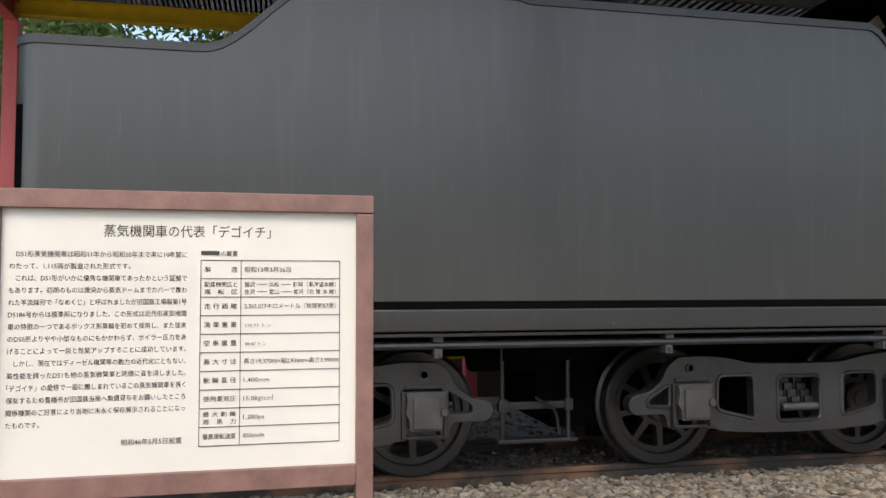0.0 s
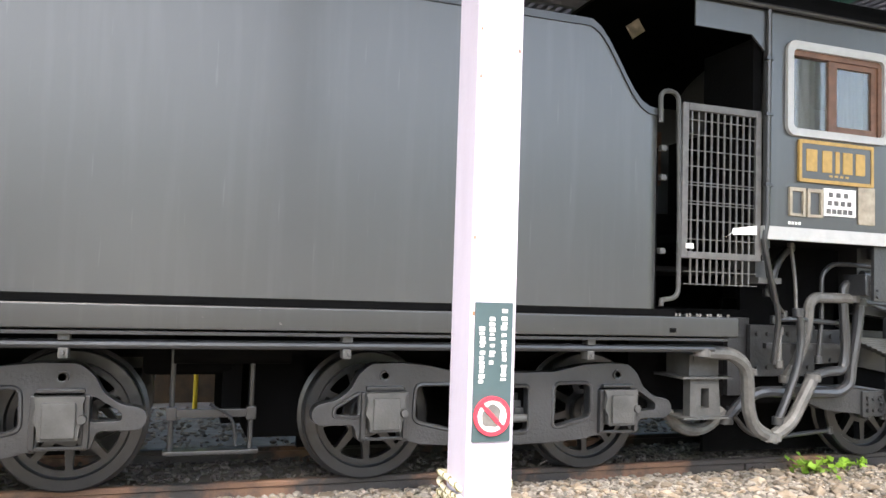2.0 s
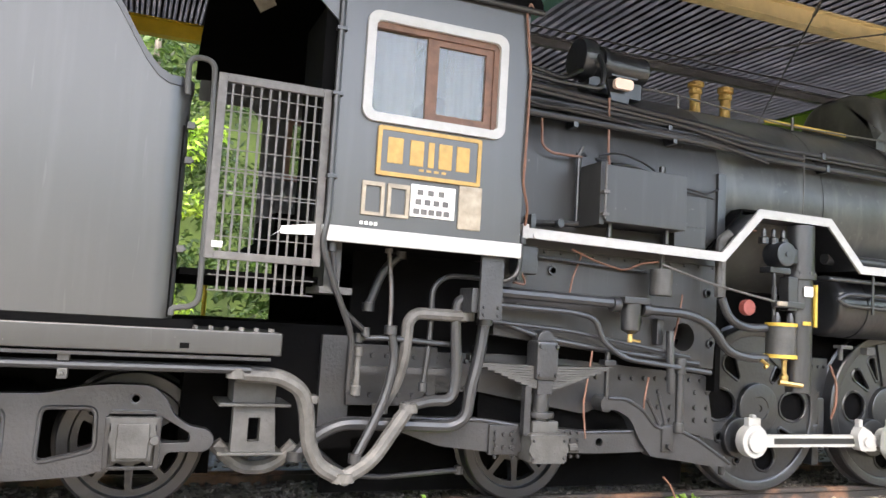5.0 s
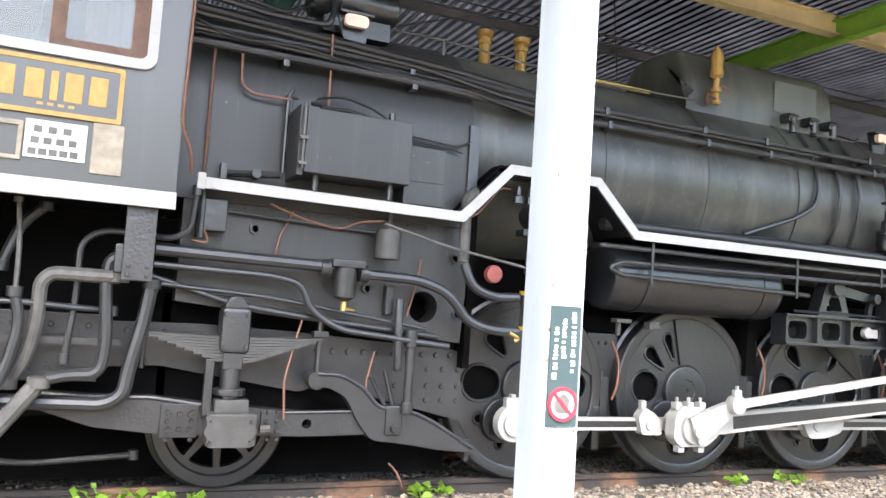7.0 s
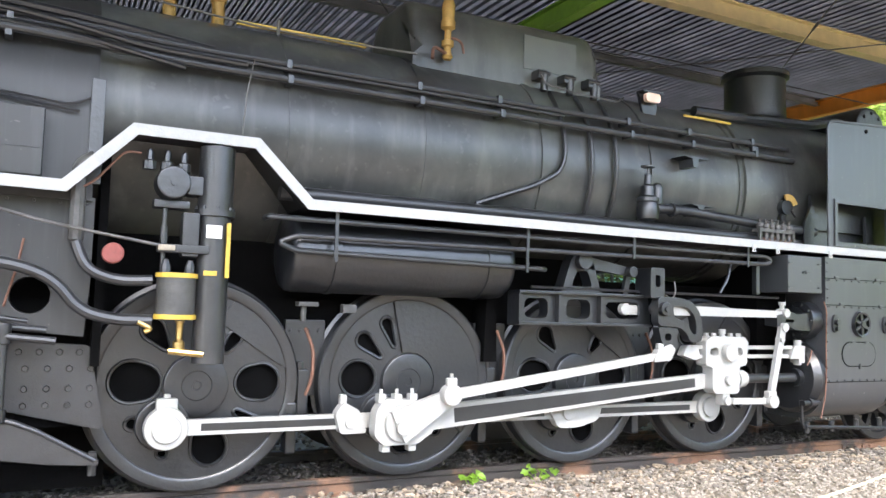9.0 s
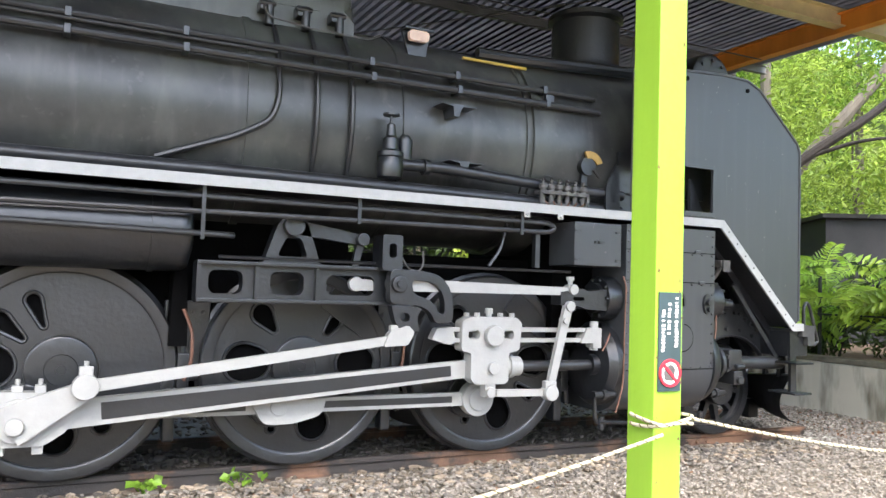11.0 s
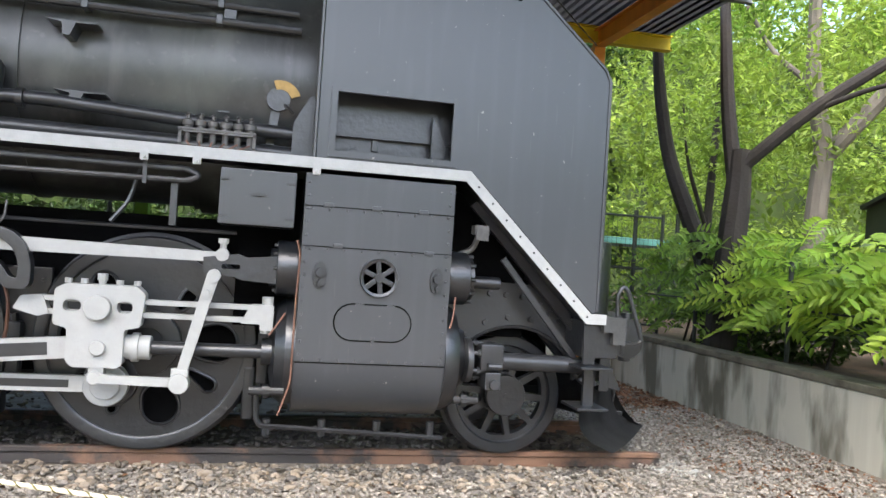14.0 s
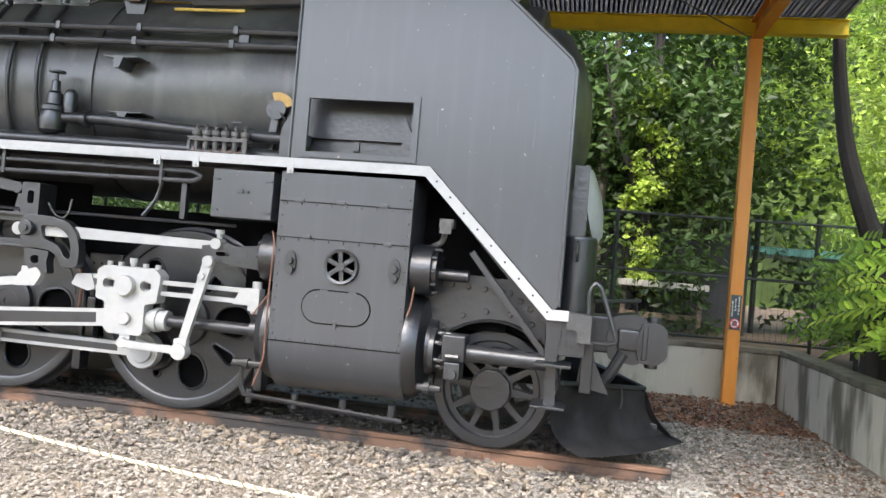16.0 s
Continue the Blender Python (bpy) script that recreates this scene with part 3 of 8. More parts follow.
plate(b, [(5.06, 1.865), (5.115, 1.90), (5.12, 1.885), (5.32, 1.895), (5.32, 1.96), (5.12, 1.93), (5.115, 1.905)][0:7], -1.428, -1.423)
part("tag", b, LABELW, gate, "small torn white arrow tag")
b = B()
box(b, 4.74, 4.80, -1.425, -1.418, 1.775, 1.81)
part("tag", b, LABELW, gate, "small white tag")

# ---------------- locomotive ----------------
loco = thing("steam_locomotive", (11.6, 0, 0.15), "preserved black steam locomotive with white rods and running board edge", "steam locomotive")
BZ, BR = 2.65, 0.865     # boiler axis height and radius

# boiler barrel with cleading bands
b = B()
lathe(b, [(0.2, 8.6), (BR, 8.6), (BR, 11.0), (BR - 0.004, 11.0), (BR - 0.012, 14.3), (0.2, 14.3)], (0, 0, BZ), "x", 96)
boiler = part("boiler", b, BOIL, loco, "black boiler barrel with a dull sheen and faint stains")
for x, w in ((8.72, 0.035), (9.95, 0.03), (11.0, 0.03), (12.05, 0.03), (13.2, 0.03), (14.28, 0.03)):
    b = B()
    rr = BR + 0.006
    lathe(b, [(rr - 0.03, x - w), (rr, x - w), (rr, x + w), (rr - 0.03, x + w)], (0, 0, BZ), "x", 96)
    part("boiler_band", b, BOIL, boiler)
# smokebox
b = B()
lathe(b, [(0.2, 14.3), (0.90, 14.3), (0.90, 16.62), (0.86, 16.68), (0.2, 16.70)], (0, 0, BZ), "x", 80)
smokebox = part("smokebox", b, BOIL, loco)
b = B()
lathe(b, [(0.74, 16.68), (0.74, 16.78), (0.70, 16.86), (0.5, 16.98), (0.25, 17.06), (0.03, 17.08)], (0, 0, BZ), "x", 56)
part("smokebox_door", b, BOIL, smokebox)
b = B()
lathe(b, [(0.004, 0.03), (0.15, 0.025), (0.27, 0.0), (0.32, -0.045), (0.30, -0.06), (0.004, -0.05)], (0, 0, 0), "x", 48)
b.transform(Matrix.Translation((17.17, 0, 2.03)) @ Matrix.Rotation(radians(-8), 4, "Z") @ Matrix.Rotation(radians(-11), 4, "Y"))
part("head_plate", b, WHITE, smokebox, "round white dished plate on the door")
b = B()
for z0, dz in ((3.02, 0.0), (2.42, 0.0)):
    box(b, 14.42, 14.50, -0.86, -0.82, z0 - 0.05, z0 + 0.05, 0.006)
pieces("washout_cover", b, IRON, smokebox)

# chimney, heater, dome casing
b = B()
lathe(b, [(0.44, 3.40), (0.36, 3.52), (0.325, 3.62), (0.325, 4.02), (0.36, 4.05), (0.36, 4.10), (0.29, 4.11), (0.27, 3.6)], (15.42, 0, 0), "z", 48)
part("chimney", b, IRON, loco, "short flared black chimney")
b = B()
cyl(b, (16.3, -0.78, 3.47), (16.3, 0.78, 3.47), 0.24, 32, bev=0.05)
for k in range(8):
    a = k * math.pi / 4
    bolt(b, (16.3 + 0.17 * math.cos(a), -0.78, 3.47 + 0.17 * math.sin(a)), 0.02, (0, -1, 0), 0.02)
tube(b, [(16.15, -0.6, 3.5), (15.9, -0.62, 3.52), (15.5, -0.66, 3.42), (14.4, -0.66, 3.36), (13.9, -0.62, 3.36)], 0.05, 10, 0.1)
part("feedwater_heater", b, IRON, loco)
b = B()
prof = [(-0.50, 3.25), (-0.50, 3.62), (-0.46, 3.80), (-0.36, 3.94), (-0.20, 4.0), (0.20, 4.0), (0.36, 3.94), (0.46, 3.80), (0.50, 3.62), (0.50, 3.25)]
plate(b, smooth2(prof, 0.08, 3), 11.0, 12.88, axis="x")
es = [e for e in b.edges if e.calc_face_angle(0) > 1.2 and e.verts[0].co.z > 3.4 and e.verts[1].co.z > 3.4 and abs(e.verts[0].co.x - e.verts[1].co.x) < 0.01]
bmesh.ops.bevel(b, geom=es, offset=0.09, segments=4, affect="EDGES", profile=0.5)
dome = part("dome_casing", b, BOIL, loco, "long black dome casing, worn grey in patches")
b = B()
box(b, 12.05, 12.6, -0.508, -0.5, 3.50, 3.80, 0.003)
part("dome_panel", b, BOIL, dome)
for i, x in enumerate((12.18, 12.45, 12.71)):
    b = B()
    box(b, x - 0.05, x + 0.05, -0.62, -0.5, 3.40, 3.48, 0.01)
    cyl(b, (x + 0.02, -0.6, 3.30), (x + 0.02, -0.6, 3.46), 0.034, 12)
    cyl(b, (x - 0.06, -0.62, 3.45), (x + 0.06, -0.62, 3.45), 0.018, 8)
    part("sand_valve", b, IRON, dome)
b = B()
tube(b, [(12.15, -0.62, 3.44), (12.18, -0.66, 3.34), (12.5, -0.66, 3.31), (12.95, -0.66, 3.30), (13.05, -0.62, 3.36)], 0.008, 6, 0.05)
part("sand_air_pipe", b, STEELG, dome)


def on_boiler(x, z, off=0.03, r=BR):
    dz = z - BZ
    return (x, -math.sqrt(max(0.0, (r + off) ** 2 - dz * dz)), z)


b = B()
tube(b, [on_boiler(12.23, z) for z in (3.28, 3.15, 3.0, 2.85, 2.7)] + [on_boiler(12.18, 2.55), on_boiler(11.95, 2.42), on_boiler(11.45, 2.24)], 0.02, 8, 0.08)
part("sand_pipe", b, PIPE, loco)
for x in (12.50, 12.76):
    b = B()
    tube(b, [on_boiler(x, z) for z in (3.28, 3.15, 3.0, 2.85, 2.7, 2.55, 2.4, 2.2)], 0.02, 8, 0.05)
    part("sand_pipe", b, PIPE, loco)

# firebox casing: flat sides below, rounded above
b = B()
pr = [(-0.96, 2.0), (-0.96, 2.62)] + [(-0.96 * math.cos(a), 2.62 + 0.90 * math.sin(a)) for a in (radians(7.5 * i) for i in range(1, 24))] + [(0.96, 2.62), (0.96, 2.0)]
plate(b, pr, 6.66, 8.70, axis="x")
firebox = part("firebox_casing", b, FIREB, loco, "black firebox casing with flat sides and rivets")
b = B()
plate(b, [(6.75, 1.36), (7.6, 1.28), (8.70, 1.18), (8.72, 1.5), (8.72, 2.02), (6.75, 2.02)], -0.93, 0.93, [arc(8.40, 1.42, 0.11, n=20)])
part("ashpan_side", b, FIREB, firebox, "grey-black lower firebox plate")
# black fill blocks the round opening and stands for the shade inside it
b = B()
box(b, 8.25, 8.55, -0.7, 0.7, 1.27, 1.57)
part("ashpan_shade_fill", b, DARK, firebox)
b = B()
for x, z in ((7.98, 1.52), (8.62, 1.78), (8.66, 1.38), (7.2, 1.85)):
    lathe(b, [(0.022, -0.02), (0.022, 0), (0.036, 0.0), (0.036, -0.02)], (x, -0.93, z), "y", 16)
for i in range(14):
    bolt(b, (6.85 + 0.14 * i, -0.93, 1.98), 0.01)
pieces("stay_plug", b, IRON, firebox)
b = B()
box(b, 8.66, 8.74, -0.985, -0.95, 2.10, 2.75, 0.005)
part("corner_strap", b, IRON, firebox)

# tool boxes on the running board beside the firebox
b = B()
box(b, 7.40, 8.10, -1.30, -0.98, 2.20, 2.61, 0.008)
box(b, 7.36, 7.40, -1.28, -0.96, 2.18, 2.63, 0.004)
tb = part("lubricator_box", b, FIREB, loco, "plain black sheet metal box")
for x in (7.5, 8.0):
    b = B()
    cyl(b, (x, -1.2, 2.1), (x, -1.2, 2.2), 0.02, 8)
    part("box_foot", b, IRON, tb)
b = B()
tube(b, [(7.385, -1.31, 2.22), (7.385, -1.31, 2.62)], 0.01, 6)
box(b, 7.36, 7.41, -1.33, -1.29, 2.40, 2.42)
box(b, 7.36, 7.41, -1.33, -1.29, 2.24, 2.26)
part("hinge_rod", b, STEELG, tb)
b = B()
tube(b, [(7.5, -1.2, 2.64), (7.7, -1.15, 2.66), (7.95, -1.1, 2.63)], 0.012, 6)
cyl(b, (8.02, -1.1, 2.6), (8.02, -1.1, 2.70), 0.025, 8)
part("box_handle", b, IRON, tb)
b = B()
box(b, 8.12, 8.42, -1.14, -0.96, 2.10, 2.50, 0.01)
box(b, 8.15, 8.39, -1.146, -1.138, 2.26, 2.27)
part("small_box", b, FIREB, loco)
b = B()
tube(b, [(6.95, -1.02, 2.17), (7.3, -1.1, 2.19)], 0.022, 8)
box(b, 6.94, 6.98, -1.06, -0.98, 2.13, 2.23, 0.004)
cyl(b, (7.15, -1.12, 2.18), (7.15, -1.02, 2.18), 0.03, 8)
part("washout_cock", b, IRON, loco)
b = B()
for x, z in ((7.35, 2.72), (7.52, 2.70)):
    cyl(b, (x, -1.0, z - 0.12), (x, -1.0, z), 0.016, 8)
    cyl(b, (x - 0.04, -1.02, z), (x + 0.04, -1.02, z), 0.012, 8)
part("blowdown_handle", b, IRON, loco)

# running board with its white edge
RB = [(6.80, 2.075), (8.54, 2.05), (8.905, 2.425), (9.63, 2.425), (9.995, 2.065), (16.03, 2.065), (16.915, 1.185), (17.04, 1.185)]


def ribbon(bm, line, half, y0, y1):
    """A strip of even width along a line in x and z, mitred at its corners, from y0 to y1."""
    L = [Vector(p) for p in line]
    up, lo = [], []
    for i, p in enumerate(L):
        d0 = (p - L[i - 1]).normalized() if i else (L[1] - p).normalized()
        d1 = (L[i + 1] - p).normalized() if i + 1 < len(L) else d0
        n = Vector((-(d0 + d1).y, (d0 + d1).x)).normalized()
        k = half / max(0.3, n.dot(Vector((-d0.y, d0.x))))
        up.append(tuple(p + n * k))
        lo.append(tuple(p - n * k))
    return plate(bm, up + lo[::-1], y0, y1)


b = B()
ribbon(b, RB, 0.034, -1.205, -1.185)
edge = part("running_board_edge", b, WHITE, loco, "white painted running board edge, stepped over the pump")
b = B()
ribbon(b, RB, 0.006, -1.184, -0.55)
part("running_board", b, IRON, loco)
b = B()
ribbon(b, [(RB[1][0] + 0.02, 2.1), (8.92, 2.48), (9.62, 2.48), (9.9, 2.2)], 0.01, -0.98, -0.6)
part("board_riser", b, DARK, loco)
for s in (14.05, 14.35, 15.06):
    b = B()
    box(b, s - 0.025, s + 0.025, -1.212, -1.205, 1.99, 2.06, 0.004)
    bolt(b, (s, -1.212, 2.01))
    part("edge_bracket", b, WHITE, edge)
b = B()
for i in range(9):
    x = 16.1 + 0.1 * i
    cyl(b, (x, -1.208, 2.0 - 0.1 * i), (x, -1.203, 2.0 - 0.1 * i), 0.008, 6)
pieces("edge_rivet", b, INK, edge)
b = B()
box(b, 6.79, 6.84, -1.23, -1.18, 2.03, 2.13, 0.006)
cyl(b, (6.90, -1.215, 2.06), (6.90, -1.19, 2.06), 0.02, 10)
part("edge_end_bracket", b, WHITE, edge)

# pipes along the boiler
for z, r, x0, x1 in ((3.075, 0.024, 6.7, 14.9), (2.955, 0.026, 6.7, 14.92), (3.03, 0.012, 6.7, 12.2)):
    b = B()
    y = on_boiler(0, z, 0.09)[1] - (0.0 if r > 0.02 else 0.02)
    tube(b, [(x0, -1.0 if z < 3 else -0.93, z + 0.03), (8.4, -1.0 if z < 3 else -0.93, z + 0.02), (9.2, y, z), (x1, y, z - 0.01)], r, 10, 0.3, 6)
    pp = part("handrail_pipe", b, PIPE, loco)
    for x in (7.3, 8.2, 9.9, 10.9, 11.6, 12.9, 13.6, 14.4):
        if r > 0.02:
            b = B()
            yy = -0.985 if x < 8.6 and z < 3 else -0.92 if x < 8.6 else y
            box(b, x - 0.02, x + 0.02, yy - 0.032, yy + 0.1, z - 0.035, z + 0.03, 0.006)
            part("pipe_bracket", b, IRON, pp)
for r, pts in ((0.020, [(6.68, -0.99, 3.17), (7.2, -0.97, 3.15), (8.3, -0.95, 3.10), (9.0, -0.93, 3.01), (9.6, -0.93, 3.0)]), (0.018, [(6.68, -1.02, 3.06), (7.3, -1.01, 3.04), (8.6, -0.99, 2.99), (9.2, -0.95, 2.91)]),
               (0.030, [(6.68, -0.90, 3.24), (7.4, -0.88, 3.21), (8.6, -0.85, 3.16), (9.4, -0.80, 3.10)]), (0.010, [(6.7, -1.04, 3.12), (6.95, -1.05, 3.02), (7.3, -1.04, 3.06), (7.9, -1.02, 3.0), (8.7, -0.99, 2.97)]),
               (0.009, [(7.52, -1.0, 2.74), (7.68, -1.03, 2.78), (7.9, -1.03, 2.73), (8.0, -1.03, 2.68)]), (0.008, [(8.12, -0.99, 2.60), (8.3, -1.0, 2.585), (8.55, -1.0, 2.56), (8.66, -1.0, 2.62)]),
               (0.008, [(8.12, -0.99, 2.575), (8.4, -1.0, 2.55), (8.6, -1.0, 2.53)]), (0.014, [(7.33, -1.02, 2.22), (7.33, -1.02, 2.72), (7.36, -1.02, 2.78)])):
    part("pipe", tube(B(), pts, r, 8, 0.15, 5), IRON, loco)
b = B()
tube(b, [(9.85, -0.95, 2.16), (12.0, -0.97, 2.16), (14.3, -0.97, 2.14), (15.1, -0.97, 2.12)], 0.05, 14, 0.2)
part("delivery_pipe", b, PIPE, loco)
b = B()
tube(b, [(13.05, -0.98, 2.32), (13.4, -0.99, 2.33), (14.4, -1.0, 2.27), (15.1, -1.0, 2.25)], 0.042, 12, 0.2)
for x in (13.3, 14.62):
    cyl(b, (x - 0.02, -0.99, 2.32 if x < 14 else 2.26), (x + 0.02, -0.99, 2.32 if x < 14 else 2.26), 0.06, 12)
part("feed_pipe", b, PIPE, loco)
b = B()
lathe(b, [(0.03, 2.20), (0.09, 2.22), (0.10, 2.30), (0.085, 2.36), (0.095, 2.37), (0.095, 2.40), (0.06, 2.42), (0.055, 2.50), (0.035, 2.52), (0.03, 2.60), (0.012, 2.61), (0.012, 2.66), (0.06, 2.665), (0.06, 2.68), (0.01, 2.685)], (13.02, -0.99, 0), "z", 20)
lathe(b, [(0.05, 2.36), (0.055, 2.50), (0.03, 2.54)], (13.14, -0.97, 0), "z", 16)
part("check_valve", b, IRON, loco, "black flanged feed check valve with a small wheel")
for x, z in ((13.55, 2.78), (13.62, 2.36)):
    b = B()
    plate(b, [(x - 0.14, z + 0.03), (x + 0.15, z + 0.03), (x + 0.15, z + 0.022), (x + 0.03, z + 0.018), (x, z - 0.06), (x - 0.04, z - 0.06), (x - 0.05, z + 0.015)], -1.02, -0.83)
    part("foot_step", b, IRON, loco)
# lubricator with brass quadrant
b = B()
plate(b, [(14.55, 2.1), (14.60, 2.1), (14.64, 2.42), (14.58, 2.42)], -1.06, -1.03)
cyl(b, (14.62, -1.09, 2.45), (14.62, -1.03, 2.45), 0.075, 20)
tube(b, [(14.66, -1.1, 2.42), (14.72, -1.1, 2.36)], 0.01, 6)
b.transform(Matrix.Translation((0.18, 0.15, 0.03)))
quad = part("indicator_arm", b, IRON, loco)
b = B()
plate(b, arc(14.63, 2.44, 0.135, 20, 110, 10) + arc(14.63, 2.44, 0.075, 110, 20, 8), -1.095, -1.075)
b.transform(Matrix.Translation((0.18, 0.15, 0.03)))
part("quadrant", b, GOLD, quad, "yellow brass quadrant scale")
b = B()
for z in (2.12, 2.20, 2.215):
    box(b, 14.22, 14.68, -1.12, -1.03, z - 0.006, z + 0.006)
for x in (14.22, 14.66):
    box(b, x, x + 0.02, -1.12, -1.10, 2.1, 2.21)
lub = part("oil_divider_rack", b, STEELG, loco)
for i in range(6):
    b = B()
    lathe(b, [(0.02, 2.12), (0.02, 2.19), (0.026, 2.2), (0.026, 2.235), (0.034, 2.24), (0.034, 2.27), (0.012, 2.28), (0.012, 2.30), (0.02, 2.305), (0.008, 2.32)], (14.27 + 0.075 * i, -1.08, 0), "z", 12)
    part("oil_divider", b, STEELG, lub)
    b = B()
    tube(b, [(14.27 + 0.075 * i, -1.11, 2.14), (14.29 + 0.06 * i, -1.13, 2.11), (14.35 + 0.03 * i, -1.1, 2.085)], 0.006, 5, 0.02)
    part("oil_pipe", b, COPPER, lub)

# fittings on top: valves, generator, lamps
for x, y, z0 in ((9.19, -0.02, 3.5), (9.55, -0.02, 3.5)):
    b = B()
    lathe(b, [(0.06, 0), (0.05, 0.02), (0.05, 0.22), (0.062, 0.23), (0.062, 0.27), (0.05, 0.28), (0.075, 0.30), (0.075, 0.34), (0.03, 0.36)], (x, y, z0), "z", 20)
    part("safety_valve", b, GOLD, loco, "dull brass safety valve")
b = B()
lathe(b, [(0.03, 3.42), (0.045, 3.44), (0.03, 3.48), (0.03, 3.52), (0.05, 3.53), (0.05, 3.57), (0.028, 3.58), (0.028, 3.66), (0.06, 3.68), (0.06, 3.73), (0.05, 3.75), (0.055, 3.86), (0.04, 3.92), (0.015, 3.93), (0.015, 3.96)], (11.27, -0.58, 0), "z", 20)
wh = part("whistle", b, GOLD, loco, "tall brass steam whistle")
b = B()
tube(b, [(11.25, -0.6, 3.46), (11.12, -0.62, 3.5), (11.1, -0.66, 3.38)], 0.014, 6)
tube(b, [(11.29, -0.6, 3.60), (11.38, -0.62, 3.58), (11.40, -0.62, 3.48)], 0.010, 6)
part("whistle_pipe", b, COPPER, wh)
b = B()
cyl(b, (7.55, -0.62, 3.58), (8.15, -0.62, 3.58), 0.12, 24, bev=0.02)
cyl(b, (7.50, -0.62, 3.60), (7.64, -0.62, 3.60), 0.17, 24, bev=0.03)
cyl(b, (7.70, -0.62, 3.58), (7.74, -0.62, 3.58), 0.15, 24)
box(b, 7.6, 8.1, -0.68, -0.5, 3.33, 3.46)
tube(b, [(7.62, -0.78, 3.6), (7.64, -0.84, 3.45), (7.6, -0.86, 3.3), (7.2, -0.9, 3.28), (6.7, -0.92, 3.32)], 0.022, 8)
tube(b, [(7.55, -0.7, 3.5), (7.3, -0.8, 3.35), (6.7, -0.85, 3.42)], 0.016, 8)
part("turbo_generator", b, IRON, loco)
for x, y, z in ((7.78, -0.86, 3.36), (13.36, -0.62, 3.40)):
    b = B()
    plate(b, [(x - 0.12, z + 0.05), (x + 0.12, z + 0.05), (x + 0.08, z - 0.2), (x - 0.03, z - 0.24)], y + 0.02, y + 0.05)
    box(b, x - 0.12, x + 0.12, y - 0.05, y + 0.05, z + 0.045, z + 0.06)
    lp = part("inspection_lamp", b, IRON, loco)
    b = B()
    plate(b, rounded(x - 0.085, x + 0.085, z - 0.045, z + 0.04, 0.03), y - 0.05, y - 0.01)
    part("lamp_lens", b, LAMPG, lp, "pale pinkish lamp lens")
b = B()
tube(b, [(7.9, -0.55, 3.48), (8.6, -0.52, 3.50), (9.9, -0.5, 3.42), (11.0, -0.58, 3.42)], 0.008, 6, 0.3)
for x in (8.6, 9.9):
    cyl(b, (x, -0.52, 3.38), (x, -0.52, 3.5), 0.014, 6)
part("whistle_cord", b, STEELG, loco)
b = B()
box(b, 13.75, 14.35, -0.66, -0.64, 3.28, 3.30)
part("name_strip", b, YELL, loco)
b = B()
box(b, 9.6, 10.6, -0.50, -0.48, 3.42, 3.45)
part("name_strip", b, YELL, loco)
b = B()
tube(b, [on_boiler(9.65, 3.05, 0.12), on_boiler(9.6, 2.8, 0.10), on_boiler(9.58, 2.52, 0.11)], 0.006, 5)
part("thin_wire", b, STEELG, loco)

# cab
b = B()
win = rounded(5.60, 6.45, 2.665, 3.25, 0.04)
plate(b, [(5.37, 1.95), (6.66, 1.95), (6.66, 3.52), (5.2, 3.52), (4.78, 3.50), (4.78, 3.31), (5.25, 3.31), (5.37, 3.2)], -1.44, -1.425, [win])
cab = part("cab_side", b, PAINT, loco, "black cab side sheet with a window opening")
b = B()
plate(b, [(5.37, 1.95), (6.66, 1.95), (6.66, 3.52), (5.2, 3.52), (4.78, 3.50), (4.78, 3.31), (5.25, 3.31), (5.37, 3.2)], 1.425, 1.44, [win])
part("cab_side", b, PAINT, loco)
b = B()
pr = [(-1.42, 1.95), (-1.42, 3.52)] + [(-1.42 * math.cos(a), 3.52 + 0.42 * math.sin(a)) for a in (radians(10 * i) for i in range(1, 18))] + [(1.42, 3.52), (1.42, 1.95)]
plate(b, pr, 6.645, 6.66, axis="x")
part("cab_front", b, PAINT, loco)
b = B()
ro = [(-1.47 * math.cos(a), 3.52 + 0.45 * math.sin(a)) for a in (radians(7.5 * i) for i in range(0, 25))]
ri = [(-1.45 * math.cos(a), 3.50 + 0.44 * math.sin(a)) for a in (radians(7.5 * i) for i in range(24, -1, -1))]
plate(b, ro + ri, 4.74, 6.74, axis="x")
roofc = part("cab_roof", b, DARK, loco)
b = B()
tube(b, [(4.74, -1.47, 3.52), (6.74, -1.47, 3.515)], 0.02, 8)
part("gutter", b, PIPE, roofc)
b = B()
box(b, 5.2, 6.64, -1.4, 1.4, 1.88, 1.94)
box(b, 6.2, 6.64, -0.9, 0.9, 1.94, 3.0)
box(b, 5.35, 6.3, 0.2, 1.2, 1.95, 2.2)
# black strip added for the dark cab interior behind the rear edge, shade as colour
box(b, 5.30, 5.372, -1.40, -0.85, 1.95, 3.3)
pieces("cab_interior_and_shade", b, DARK, loco)
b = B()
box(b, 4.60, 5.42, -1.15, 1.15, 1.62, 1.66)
# plain black block added to fill the coupling gap with shade
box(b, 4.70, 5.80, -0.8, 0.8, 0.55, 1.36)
part("fall_plate_and_shade_block", b, DARK, loco)
b = B()
plate(b, [(5.60, 2.66), (6.45, 2.66), (6.45, 3.25), (5.60, 3.25)], 1.40, 1.425, [[(5.65, 2.72), (6.0, 2.72), (6.0, 3.2), (5.65, 3.2)], [(6.06, 2.72), (6.40, 2.72), (6.40, 3.2), (6.06, 3.2)]])
fs = part("window_sash", b, BROWN, loco, "brown wooden sliding sash")
b = B()
box(b, 5.64, 6.41, 1.408, 1.412, 2.70, 3.21)
part("window_pane", b, GLASS, fs).visible_shadow = False
b = B()
